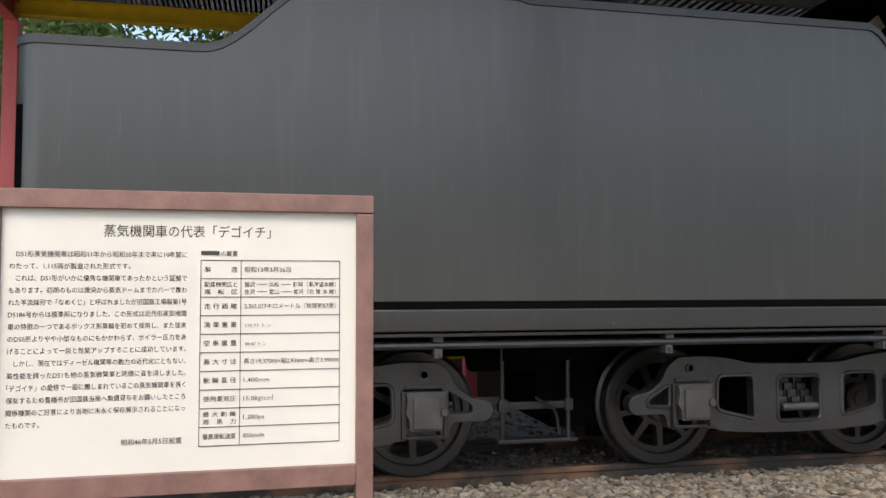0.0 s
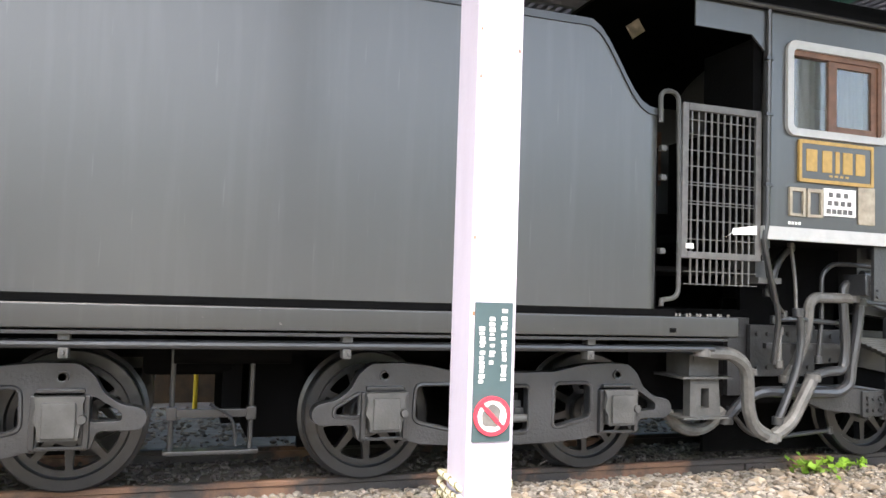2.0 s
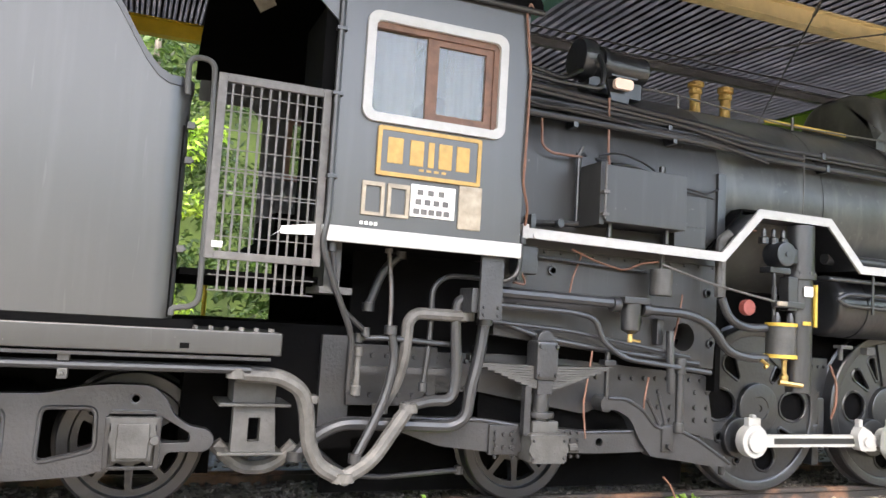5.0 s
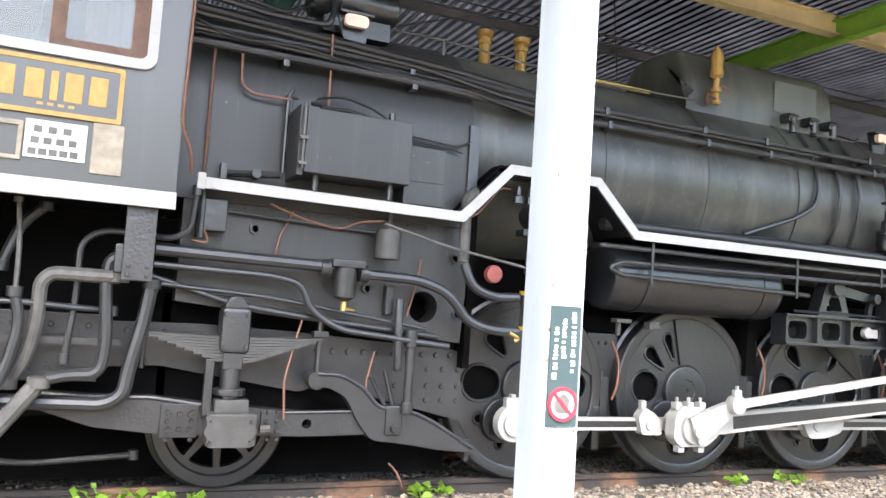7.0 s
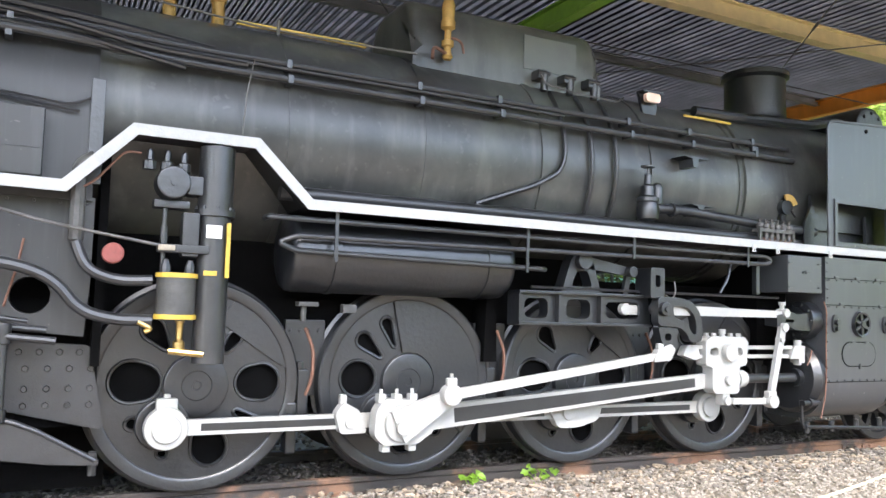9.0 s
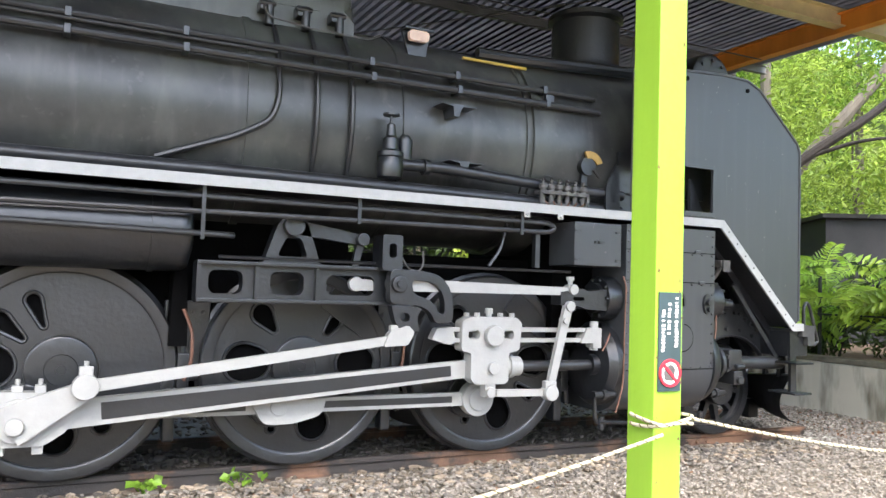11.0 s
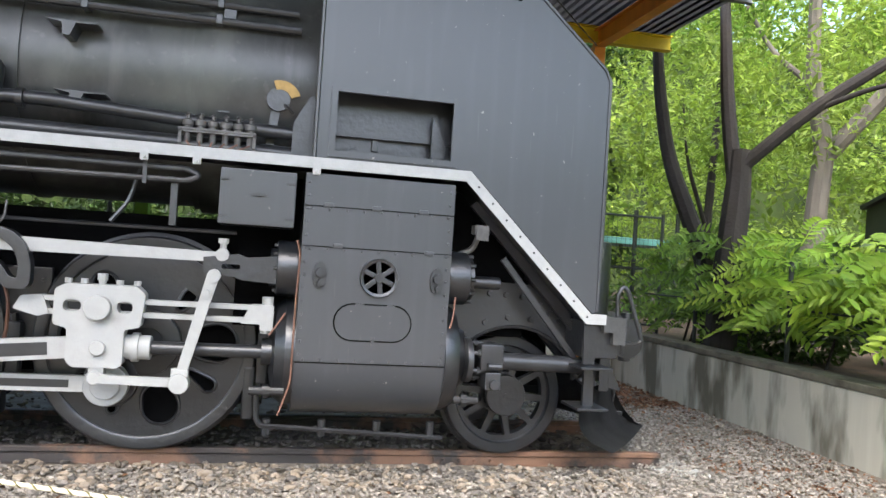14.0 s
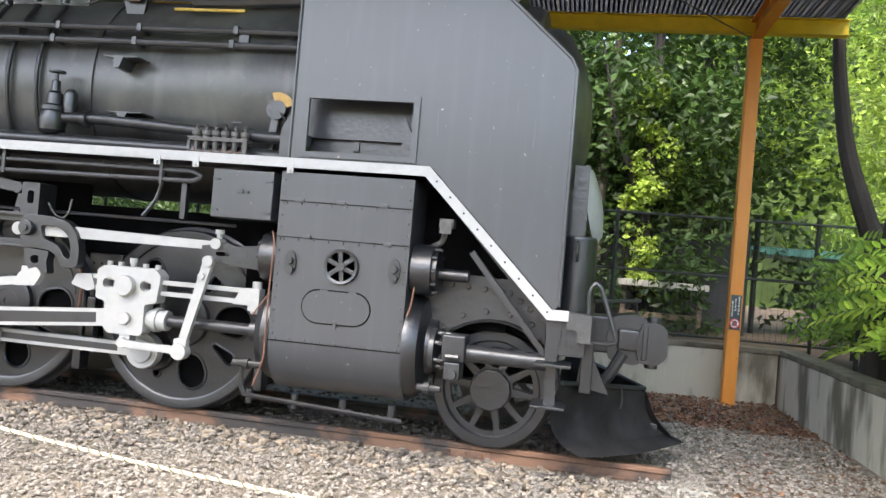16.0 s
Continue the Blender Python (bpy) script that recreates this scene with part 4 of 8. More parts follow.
box(b, 5.355, 6.665, -1.462, -1.42, 1.868, 1.962, 0.004)
part("cab_foot_strip", b, WHITE, loco, "white painted cab bottom strip, chipped")
b = B()
plate(b, rounded(5.545, 6.50, 2.62, 3.31, 0.075, 6), -1.468, -1.44, [rounded(5.60, 6.445, 2.675, 3.25, 0.04, 6)])
wf = part("window_surround", b, WHITE, loco, "white painted window surround with rounded corners")
b = B()
box(b, 5.60, 6.45, -1.44, -1.38, 3.21, 3.25)
box(b, 6.41, 6.45, -1.44, -1.38, 2.665, 3.21)
plate(b, [(5.955, 2.68), (6.41, 2.68), (6.41, 3.21), (5.955, 3.21)], -1.425, -1.395, [[(6.03, 2.73), (6.36, 2.73), (6.36, 3.17), (6.03, 3.17)]])
part("window_sash", b, BROWN, wf, "brown wooden sliding sash")
for x0, x1 in ((5.60, 5.97), (6.02, 6.37)):
    b = B()
    box(b, x0, x1, -1.408, -1.404, 2.66, 3.22)
    pane = part("window_pane", b, GLASS, wf)
    pane.visible_shadow = False
for x0, x1 in ((5.60, 5.90), (6.12, 6.36)):
    b = B()
    wall_strip(b, [(x0 + (x1 - x0) * i / 24, -1.35 + 0.004 * math.sin(i * 0.9)) for i in range(25)], 0.004, lambda x: 2.60, lambda x: 3.26)
    part("curtain", b, CURT, wf, "pale curtain behind the glass")
b = B()
tube(b, [(5.385, -1.455, 3.52), (5.385, -1.455, 2.0), (5.36, -1.45, 1.85), (5.44, -1.42, 1.65), (5.62, -1.32, 1.31), (5.63, -1.25, 0.98)], 0.02, 8, 0.1)
dp = part("drain_pipe", b, PIPE, loco)
for z in (3.15, 2.75, 2.25):
    b = B()
    box(b, 5.355, 5.42, -1.475, -1.435, z - 0.012, z + 0.012, 0.003)
    part("pipe_clip", b, IRON, dp)
lines("copper_line", ([(6.69, -1.455, 3.50), (6.64, -1.46, 3.58), (6.62, -1.46, 3.5), (6.67, -1.46, 3.1), (6.66, -1.46, 2.5), (6.66, -1.45, 2.35), (6.73, -1.4, 2.2), (6.74, -1.35, 2.1)], [(6.85, -1.0, 2.95), (6.85, -1.0, 2.1)],
                      [(7.02, -1.0, 2.95), (7.03, -1.0, 2.75), (7.1, -1.02, 2.7), (7.35, -1.03, 2.7)], [(7.60, -0.98, 3.2), (7.60, -1.0, 2.75), (7.6, -1.02, 2.66)]), 0.010, COPPER, loco, 0.05, "thin dull copper line")
lines("copper_line", ([(7.45, -0.95, 2.02), (7.35, -0.97, 1.8), (7.33, -0.97, 1.66)], [(7.55, -0.98, 1.32), (7.50, -1.02, 1.15), (7.44, -1.05, 0.9), (7.45, -1.08, 0.66)], [(8.35, -0.97, 1.75), (8.33, -0.97, 1.6), (8.27, -0.97, 1.35)],
                      [(8.05, -0.98, 1.1), (8.0, -1.0, 0.9), (8.01, -1.0, 0.78)], [(8.2, -1.0, 0.36), (8.26, -1.02, 0.30), (8.30, -1.03, 0.20)], [(7.25, -1.12, 2.0), (7.45, -1.12, 1.93), (7.7, -1.12, 1.88), (7.85, -1.12, 1.95), (8.0, -1.12, 1.97)],
                      [(6.82, -1.1, 1.85), (6.88, -1.1, 1.78), (6.9, -1.1, 1.72), (6.8, -1.1, 1.73)], [(8.62, -1.1, 2.05), (8.7, -1.12, 2.1), (8.86, -1.12, 2.3), (8.95, -1.1, 2.3)]), 0.0075, COPPER, loco)
lines("copper_line", [[(x, -0.78, 1.25), (x + 0.06, -0.8, 1.1), (x + 0.06, -0.8, 0.9), (x + 0.02, -0.78, 0.78)] for x in (10.12, 11.68, 13.2)], 0.012, COPPER, loco)
b = B()
plate(b, rounded(5.66, 6.34, 2.30, 2.595, 0.008, 2), -1.458, -1.44)
plt = part("number_plate", b, PAINT, loco, "black plate with raised gold characters and border")
b = B()
plate(b, rounded(5.655, 6.345, 2.295, 2.60, 0.012, 2), -1.464, -1.444, [rounded(5.68, 6.32, 2.32, 2.575, 0.006, 2)])
part("plate_border", b, GOLD, plt)
for x0, x1 in ((5.72, 5.82), (5.865, 5.955), (5.985, 6.025), (6.055, 6.145), (6.175, 6.265)):
    b = B()
    box(b, x0, x1, -1.463, -1.456, 2.375, 2.535, 0.004)
    part("plate_bar", b, GOLD, plt)
b = B()
for x in (5.93, 5.98, 6.03, 6.08):
    box(b, x, x + 0.03, -1.461, -1.456, 2.345, 2.36)
pieces("plate_bar", b, GOLD, plt)
for x0, x1 in ((5.58, 5.72), (5.74, 5.88)):
    b = B()
    plate(b, [(x0, 2.045), (x1, 2.045), (x1, 2.25), (x0, 2.25)], -1.458, -1.44, [[(x0 + 0.022, 2.065), (x1 - 0.022, 2.065), (x1 - 0.022, 2.225), (x0 + 0.022, 2.225)]])
    part("card_holder", b, TANP, loco)
b = B()
box(b, 5.89, 6.185, -1.455, -1.44, 2.065, 2.265, 0.003)
wl = part("data_plate", b, LABELW, loco, "small white lettered plate with brass edge")
b = B()
for z, xs in ((2.215, (5.93, 6.0, 6.07)), (2.155, (5.92, 5.98, 6.04, 6.10)), (2.095, (5.91, 5.96, 6.01, 6.06, 6.11))):
    for x in xs:
        box(b, x, x + 0.04, -1.457, -1.454, z - 0.015, z + 0.02)
pieces("print_bar", b, STEELG, wl)
b = B()
box(b, 6.21, 6.37, -1.455, -1.44, 2.015, 2.295, 0.008)
part("worn_plate", b, TANP, loco, "worn bare tan metal plate")
b = B()
for i in range(4):
    box(b, 5.58 + 0.03 * i, 5.60 + 0.03 * i, -1.443, -1.44, 1.985, 2.005)
pieces("stencil_bar", b, LABELW, loco)
b = B()
plate(b, [(5.06, 3.62), (5.17, 3.70), (5.10, 3.80), (4.99, 3.72)], -0.22, -0.2)
cyl(b, (5.08, -0.23, 3.73), (5.08, -0.2, 3.73), 0.02, 10)
part("hanging_tag", b, TANP, loco)

# hanger plate and hoses under the cab
b = B()
box(b, 6.42, 6.58, -1.40, -1.37, 1.46, 1.87, 0.004)
for x in (6.45, 6.55):
    for z in (1.49, 1.54):
        bolt(b, (x, -1.40, z), 0.012)
box(b, 6.38, 6.43, -1.36, -1.15, 1.50, 1.66, 0.01)
part("hanger_plate", b, BOGM, loco)
b = B()
box(b, 5.42, 5.52, -1.3, -1.0, 1.60, 1.88)
box(b, 5.38, 5.58, -1.38, -1.0, 1.56, 1.60)
box(b, 5.43, 5.47, -1.36, -1.34, 1.72, 1.76)
part("cab_step", b, DUST, loco)
HOSES = (
    (0.048, GREYP, [(4.95, -1.33, 1.07), (5.2, -1.32, 1.06), (5.34, -1.30, 0.98), (5.38, -1.28, 0.86), (5.41, -1.25, 0.66), (5.48, -1.23, 0.52), (5.63, -1.22, 0.45)]),
    (0.048, GREYP, [(5.66, -1.22, 0.45), (5.82, -1.22, 0.54), (5.95, -1.2, 0.72), (6.06, -1.18, 0.87)]),
    (0.036, PIPE, [(6.06, -1.18, 0.88), (6.2, -1.18, 0.92), (6.36, -1.18, 0.92), (6.38, -1.18, 1.1), (6.35, -1.18, 1.45), (6.36, -1.18, 1.58), (6.46, -1.2, 1.60)]),
    (0.040, GREYP, [(6.42, -1.2, 1.475), (6.07, -1.18, 1.475), (6.02, -1.18, 1.42), (6.02, -1.16, 1.2), (5.98, -1.12, 1.0), (5.9, -1.08, 0.85)]),
    (0.042, PIPE, [(6.60, -1.1, 1.45), (6.57, -1.1, 1.2), (6.52, -1.1, 0.98), (6.50, -1.1, 0.80), (6.4, -1.08, 0.74), (5.65, -1.08, 0.76), (5.5, -1.06, 0.68), (5.38, -1.05, 0.55)]),
    (0.03, PIPE, [(5.90, -1.2, 1.36), (5.94, -1.2, 1.2), (5.90, -1.2, 0.95), (5.80, -1.2, 0.72), (5.72, -1.2, 0.56)]),
    (0.016, PIPE, [(5.44, -1.38, 1.84), (5.5, -1.35, 1.5), (5.72, -1.25, 1.34)]),
    (0.014, STEELG, [(5.87, -1.15, 1.88), (5.90, -1.17, 1.6), (5.90, -1.18, 1.36)]),
    (0.018, PIPE, [(5.70, -1.18, 1.30), (5.9, -1.2, 1.31), (6.2, -1.15, 1.29), (6.4, -1.1, 1.28)]),
    (0.02, GREYP, [(5.68, -1.25, 1.22), (5.68, -1.25, 0.98)]),
    (0.018, PIPE, [(6.17, -1.12, 1.0), (6.2, -1.12, 1.3), (6.2, -1.12, 1.66), (6.3, -1.12, 1.74), (6.5, -1.15, 1.74), (6.68, -1.2, 1.72), (6.78, -1.2, 1.78), (6.80, -1.2, 2.02)]),
    (0.03, PIPE, [(6.0, -1.0, 1.86), (5.88, -1.0, 1.74), (5.8, -1.0, 1.5)]),
    (0.018, IRON, [(5.5, -0.95, 0.6), (5.75, -0.85, 0.40), (6.0, -0.82, 0.36), (6.6, -0.80, 0.40)]),
)
for r, m, pts in HOSES:
    b = B()
    tube(b, pts, r, 10, 0.12, 6)
    for q in (pts[0], pts[-1]):
        lathe(b, [(r, -0.03), (r + 0.012, -0.028), (r + 0.012, 0.028), (r, 0.03)], q, "z", 12)
    part("hose" if r > 0.03 else "pipe", b, m, loco)
b = B()
cyl(b, (5.65, -1.26, 0.44), (5.65, -1.17, 0.44), 0.035, 12)
box(b, 5.58, 5.72, -1.24, -1.2, 0.43, 0.47, 0.01)
box(b, 5.36, 5.44, -1.31, -1.22, 0.90, 0.95, 0.008)
box(b, 6.02, 6.10, -1.22, -1.14, 0.84, 0.90, 0.008)
part("hose_coupling", b, GREYP, loco)
b = B()
box(b, 5.72, 6.35, -0.9, -0.86, 0.85, 1.25, 0.005)
for i in range(6):
    for z in (0.92, 1.18):
        bolt(b, (5.78 + 0.1 * i, -0.9, z), 0.018, (0, -1, 0), 0.014)
box(b, 5.7, 6.45, -1.1, -1.06, 1.08, 1.12)
box(b, 5.55, 5.75, -0.85, 0.85, 0.7, 1.3)
part("drag_box", b, BOGM, loco)

# main frame and inside works, with black panels for the shade between them
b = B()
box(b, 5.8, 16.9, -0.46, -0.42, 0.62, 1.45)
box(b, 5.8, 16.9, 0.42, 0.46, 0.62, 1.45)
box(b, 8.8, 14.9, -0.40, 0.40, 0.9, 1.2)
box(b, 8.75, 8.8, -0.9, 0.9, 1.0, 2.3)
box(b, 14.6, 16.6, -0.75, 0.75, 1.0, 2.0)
# backing panels added to close the view under the boiler with painted shade
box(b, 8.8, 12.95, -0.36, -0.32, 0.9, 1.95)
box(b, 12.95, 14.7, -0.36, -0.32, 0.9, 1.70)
part("main_frame_and_shade_panels", b, DARK, loco)
# black panels added as shade under the cab and firebox, hiding what lies beyond
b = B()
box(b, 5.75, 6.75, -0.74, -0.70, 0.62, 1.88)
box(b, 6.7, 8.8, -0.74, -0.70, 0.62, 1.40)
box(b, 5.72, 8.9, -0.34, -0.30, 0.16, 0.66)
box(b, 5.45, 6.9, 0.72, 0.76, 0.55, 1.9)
pieces("underside_shade_panel", b, DARK, loco)
b = B()
plate(b, smooth2([(5.78, 0.90), (5.78, 1.20), (6.9, 1.22), (7.5, 1.20), (8.75, 1.12), (8.85, 0.6), (8.35, 0.72), (7.75, 0.86), (7.6, 0.80), (6.7, 0.95)], 0.03, 2), -0.80, -0.76)
rfp = part("rear_frame_plate", b, PIPE, loco)
for x, z in [(7.7 + 0.11 * i, 1.08) for i in range(10)] + [(5.84 + 0.11 * i, 1.16) for i in range(9)] + [(5.84 + 0.11 * i, 0.97) for i in range(8)] + [(8.28 + 0.12 * i, 0.98) for i in range(5)] + [(8.28 + 0.12 * i, 0.86) for i in range(5)] + [(8.4 + 0.12 * i, 0.76) for i in range(4)]:
    b = B()
    bolt(b, (x, -0.80, z), 0.021, (0, -1, 0), 0.016)
    part("rivet", b, PIPE, rfp)
b = B()
cyl(b, (8.28, -1.06, 0.74), (8.28, -1.06, 1.14), 0.03, 12)
cyl(b, (8.28, -1.06, 1.14), (8.28, -1.06, 1.26), 0.045, 12, bev=0.008)
cyl(b, (8.28, -1.06, 0.70), (8.28, -1.06, 0.78), 0.042, 12, bev=0.008)
part("drain_pipe", b, PIPE, loco)

# trailing truck
truck = part("trailing_truck", plate(B(), smooth2([(6.05, 0.70), (6.35, 0.60), (6.7, 0.56), (7.6, 0.54), (8.0, 0.55), (8.3, 0.6), (8.3, 0.72), (7.9, 0.70), (7.6, 0.69), (7.0, 0.74), (6.66, 0.78), (6.3, 0.78), (6.06, 0.80)], 0.03, 2), -1.0, -0.88, [arc(7.62, 0.62, 0.032, n=14)]), BOGM, loco)
axle_pair(truck, 7.12, 0.58, 0.43, 9)
b = B()
box(b, 6.98, 7.28, -1.13, -0.95, 0.50, 0.70, 0.015)
plate(b, smooth2([(6.965, 0.69), (7.275, 0.69), (7.26, 0.64), (7.28, 0.59), (7.25, 0.55), (7.25, 0.50), (6.99, 0.50), (6.99, 0.55), (6.96, 0.59), (6.98, 0.64)], 0.015, 2), -1.15, -1.12)
box(b, 7.02, 7.23, -1.08, -0.95, 0.69, 0.78, 0.015)
cyl(b, (7.30, -1.1, 0.60), (7.36, -1.1, 0.60), 0.03, 10)
part("axle_box", b, DUST, truck)
b = B()
box(b, 6.72, 6.94, -1.02, -0.99, 0.54, 0.74, 0.004)
for i in range(3):
    for z in (0.59, 0.68):
        bolt(b, (6.77 + 0.06 * i, -1.02, z), 0.018, (0, -1, 0), 0.014)
box(b, 7.32, 7.46, -1.02, -0.99, 0.56, 0.70, 0.004)
pieces("truck_gusset", b, BOGM, truck)
for i in range(9):
    b = B()
    h = 0.56 - 0.052 * i
    z = 1.165 - 0.018 * i
    pts = [(7.12 + h * u, z - 0.022 * (1 - u * u) * 0.6) for u in (-1, -0.6, -0.2, 0.2, 0.6, 1)]
    ribbon(b, pts, 0.0075, -1.06, -0.96)
    part("spring_leaf", b, DUST, truck)
b = B()
box(b, 7.02, 7.20, -1.10, -0.92, 1.06, 1.34, 0.03)
box(b, 7.05, 7.17, -1.07, -0.95, 0.96, 1.06, 0.008)
cyl(b, (7.11, -1.01, 0.76), (7.11, -1.01, 0.98), 0.06, 14)
box(b, 6.95, 7.0, -1.08, -1.02, 0.68, 1.02, 0.005)
for z in (1.10, 1.30):
    for x in (7.045, 7.175):
        bolt(b, (x, -1.10, z), 0.016, (0, -1, 0), 0.018)
cyl(b, (7.11, -1.06, 1.34), (7.11, -0.96, 1.34), 0.07, 20, bev=0.01)
cyl(b, (7.11, -1.01, 0.80), (7.11, -1.01, 0.84), 0.10, 18, bev=0.006)
part("spring_buckle", b, BOGM, truck)
b = B()
for x0, x1 in ((6.72, 6.94), (7.32, 7.46)):
    for x in (x0 + 0.04, x1 - 0.04):
        for z in (0.53, 0.585, 0.64, 0.695):
            bolt(b, (x, -1.03, z), 0.015, (0, -1, 0), 0.016)
for x in (7.0, 7.24):
    for z in (0.535, 0.655):
        bolt(b, (x, -1.15, z), 0.012, (0, -1, 0), 0.014)
pieces("bolt", b, BOGM, truck)
b = B()
tube(b, [(6.06, -1.0, 0.79), (6.3, -1.0, 0.775), (6.66, -1.0, 0.775), (6.95, -1.0, 0.735)], 0.014, 8, 0.05)
tube(b, [(7.45, -1.0, 0.69), (7.9, -1.0, 0.70), (8.28, -1.0, 0.715)], 0.012, 8, 0.05)
pieces("beam_lip", b, BOGM, truck)
b = B()
for x in (6.58, 7.66):
    cyl(b, (x, -1.01, 0.95), (x, -1.01, 1.28), 0.022, 8)
    box(b, x - 0.05, x + 0.05, -1.05, -0.97, 1.18, 1.22, 0.006)
part("spring_hanger", b, IRON, truck)
b = B()
plate(b, smooth2([(7.60, 0.95), (7.82, 0.95), (7.98, 0.87), (8.10, 0.73), (8.34, 0.71), (8.50, 0.64), (8.62, 0.56), (8.82, 0.46), (8.82, 0.43), (8.55, 0.45), (8.3, 0.49), (8.05, 0.52), (7.95, 0.64), (7.86, 0.80), (7.74, 0.86), (7.60, 0.86)], 0.04, 3), -1.035, -0.94)
cyl(b, (7.66, -1.02, 0.90), (7.66, -0.9, 0.90), 0.06, 14)
box(b, 8.14, 8.26, -1.05, -0.92, 0.55, 0.75, 0.015)
cyl(b, (8.79, -0.96, 0.36), (8.79, -0.96, 0.50), 0.025, 8)
tube(b, [(8.12, -1.02, 0.98), (8.2, -1.02, 0.72)], 0.014, 6)
tube(b, [(8.02, -1.02, 0.94), (8.18, -1.02, 0.68)], 0.014, 6)
eqb = part("equaliser_beam", b, PIPE, truck)
b = B()
tube(b, [(7.66, -1.035, 0.945), (7.82, -1.035, 0.942), (7.97, -1.035, 0.865), (8.09, -1.035, 0.735), (8.34, -1.035, 0.705), (8.50, -1.035, 0.635), (8.80, -1.035, 0.46)], 0.014, 8, 0.05, 4)
part("beam_lip", b, PIPE, eqb)
b = B()
bolt(b, (8.20, -1.05, 0.60), 0.03, (0, -1, 0), 0.025)
part("beam_pin", b, PIPE, eqb)

# pipes below the firebox
for r, m, pts in (
    (0.040, PIPE, [(6.60, -1.12, 1.66), (7.1, -1.12, 1.65), (7.62, -1.12, 1.64)]),
    (0.036, PIPE, [(7.88, -1.12, 1.61), (8.3, -1.12, 1.60), (8.52, -1.12, 1.52), (8.66, -1.12, 1.34), (8.85, -1.12, 1.29), (9.06, -1.12, 1.29)]),
    (0.022, PIPE, [(6.60, -1.08, 1.57), (7.3, -1.08, 1.555), (7.5, -1.08, 1.52), (7.56, -1.08, 1.36), (7.75, -1.08, 1.24), (8.55, -1.08, 1.16)]),
    (0.020, PIPE, [(6.6, -1.0, 1.5), (7.1, -1.0, 1.36), (7.6, -1.0, 1.30), (8.5, -1.0, 1.22)]),
    (0.014, PIPE, [(6.6, -1.02, 1.46), (7.3, -1.02, 1.42), (8.4, -1.02, 1.27)]),
    (0.03, PIPE, [(8.18, -1.05, 1.46), (8.18, -1.07, 1.2), (8.19, -1.07, 1.0)]),
    (0.042, GREYP, [(8.70, -1.08, 2.25), (8.62, -1.08, 2.2), (8.62, -1.08, 1.75)]),
    (0.034, PIPE, [(8.62, -1.1, 1.74), (8.68, -1.12, 1.58), (8.85, -1.12, 1.52), (9.05, -1.12, 1.53)]),
    (0.010, STEELG, [(8.0, -1.16, 1.95), (8.45, -1.17, 1.84), (9.2, -1.2, 1.72)]),
    (0.012, PIPE, [(6.8, -0.97, 1.95), (8.0, -0.97, 1.90)]),
):
    b = B()
    tube(b, pts, r, 10, 0.12, 5)
    part("pipe", b, m, loco)
b = B()
lathe(b, [(0.02, 1.42), (0.07, 1.45), (0.075, 1.62), (0.075, 1.65), (0.03, 1.66)], (7.77, -1.12, 0), "z", 18)
box(b, 7.66, 7.88, -1.2, -1.04, 1.64, 1.69, 0.008)
cyl(b, (7.60, -1.12, 1.63), (7.66, -1.12, 1.63), 0.055, 14)
cyl(b, (7.86, -1.12, 1.61), (7.92, -1.12, 1.61), 0.055, 14)
sv = part("steam_trap", b, PIPE, loco)
b = B()
cyl(b, (7.77, -1.12, 1.36), (7.77, -1.12, 1.44), 0.02, 10)
tube(b, [(7.77, -1.12, 1.38), (7.84, -1.15, 1.37)], 0.01, 6)
part("drain_cock", b, BRASS, sv)
b = B()
cyl(b, (8.06, -1.08, 1.72), (8.06, -1.08, 1.92), 0.085, 24, bev=0.008)
cyl(b, (8.06, -1.08, 1.92), (8.06, -1.08, 2.04), 0.02, 8)
part("oil_pot", b, DUST, loco)
b = B()
cyl(b, (8.82, -1.19, 1.68), (8.82, -1.13, 1.68), 0.062, 20, bev=0.01)
part("valve_cap", b, REDV, loco, "faded red valve cap")
b = B()
box(b, 6.85, 7.0, -1.08, -0.93, 1.80, 2.0, 0.01)
cyl(b, (6.84, -1.1, 1.75), (6.84, -1.1, 2.05), 0.025, 8)
box(b, 8.1, 8.16, -1.0, -0.93, 1.35, 1.55, 0.01)
pieces("small_valve", b, IRON, loco)

# air pump under the hump
b = B()
cyl(b, (9.40, -1.12, 1.97), (9.40, -1.12, 2.38), 0.108, 28, bev=0.01)
cyl(b, (9.40, -1.12, 1.03), (9.40, -1.12, 1.95), 0.098, 28, bev=0.008)
cyl(b, (9.40, -1.12, 1.94), (9.40, -1.12, 1.98), 0.125, 28)
for k in range(8):
    a = k * math.pi / 4
    bolt(b, (9.40 + 0.112 * math.cos(a), -1.12 + 0.112 * math.sin(a), 1.98), 0.012, (0, 0, 1), 0.02)
pump = part("air_pump", b, PIPE, loco, "tall black air compressor with yellow bands")
b = B()
cyl(b, (9.19, -1.14, 1.30), (9.19, -1.14, 1.58), 0.115, 28)
part("lower_cylinder", b, DUST, pump)
for z in (1.315, 1.565):
    b = B()
    cyl(b, (9.19, -1.14, z - 0.014), (9.19, -1.14, z + 0.014), 0.124, 28)
    part("yellow_band", b, YELL, pump)
b = B()
cyl(b, (9.13, -1.25, 2.12), (9.13, -1.08, 2.12), 0.10, 28, bev=0.015)
cyl(b, (9.13, -1.26, 2.12), (9.13, -1.25, 2.12), 0.02, 10)
box(b, 9.22, 9.34, -1.18, -1.05, 2.06, 2.18, 0.01)
box(b, 9.03, 9.24, -1.18, -1.06, 1.97, 2.02, 0.008)
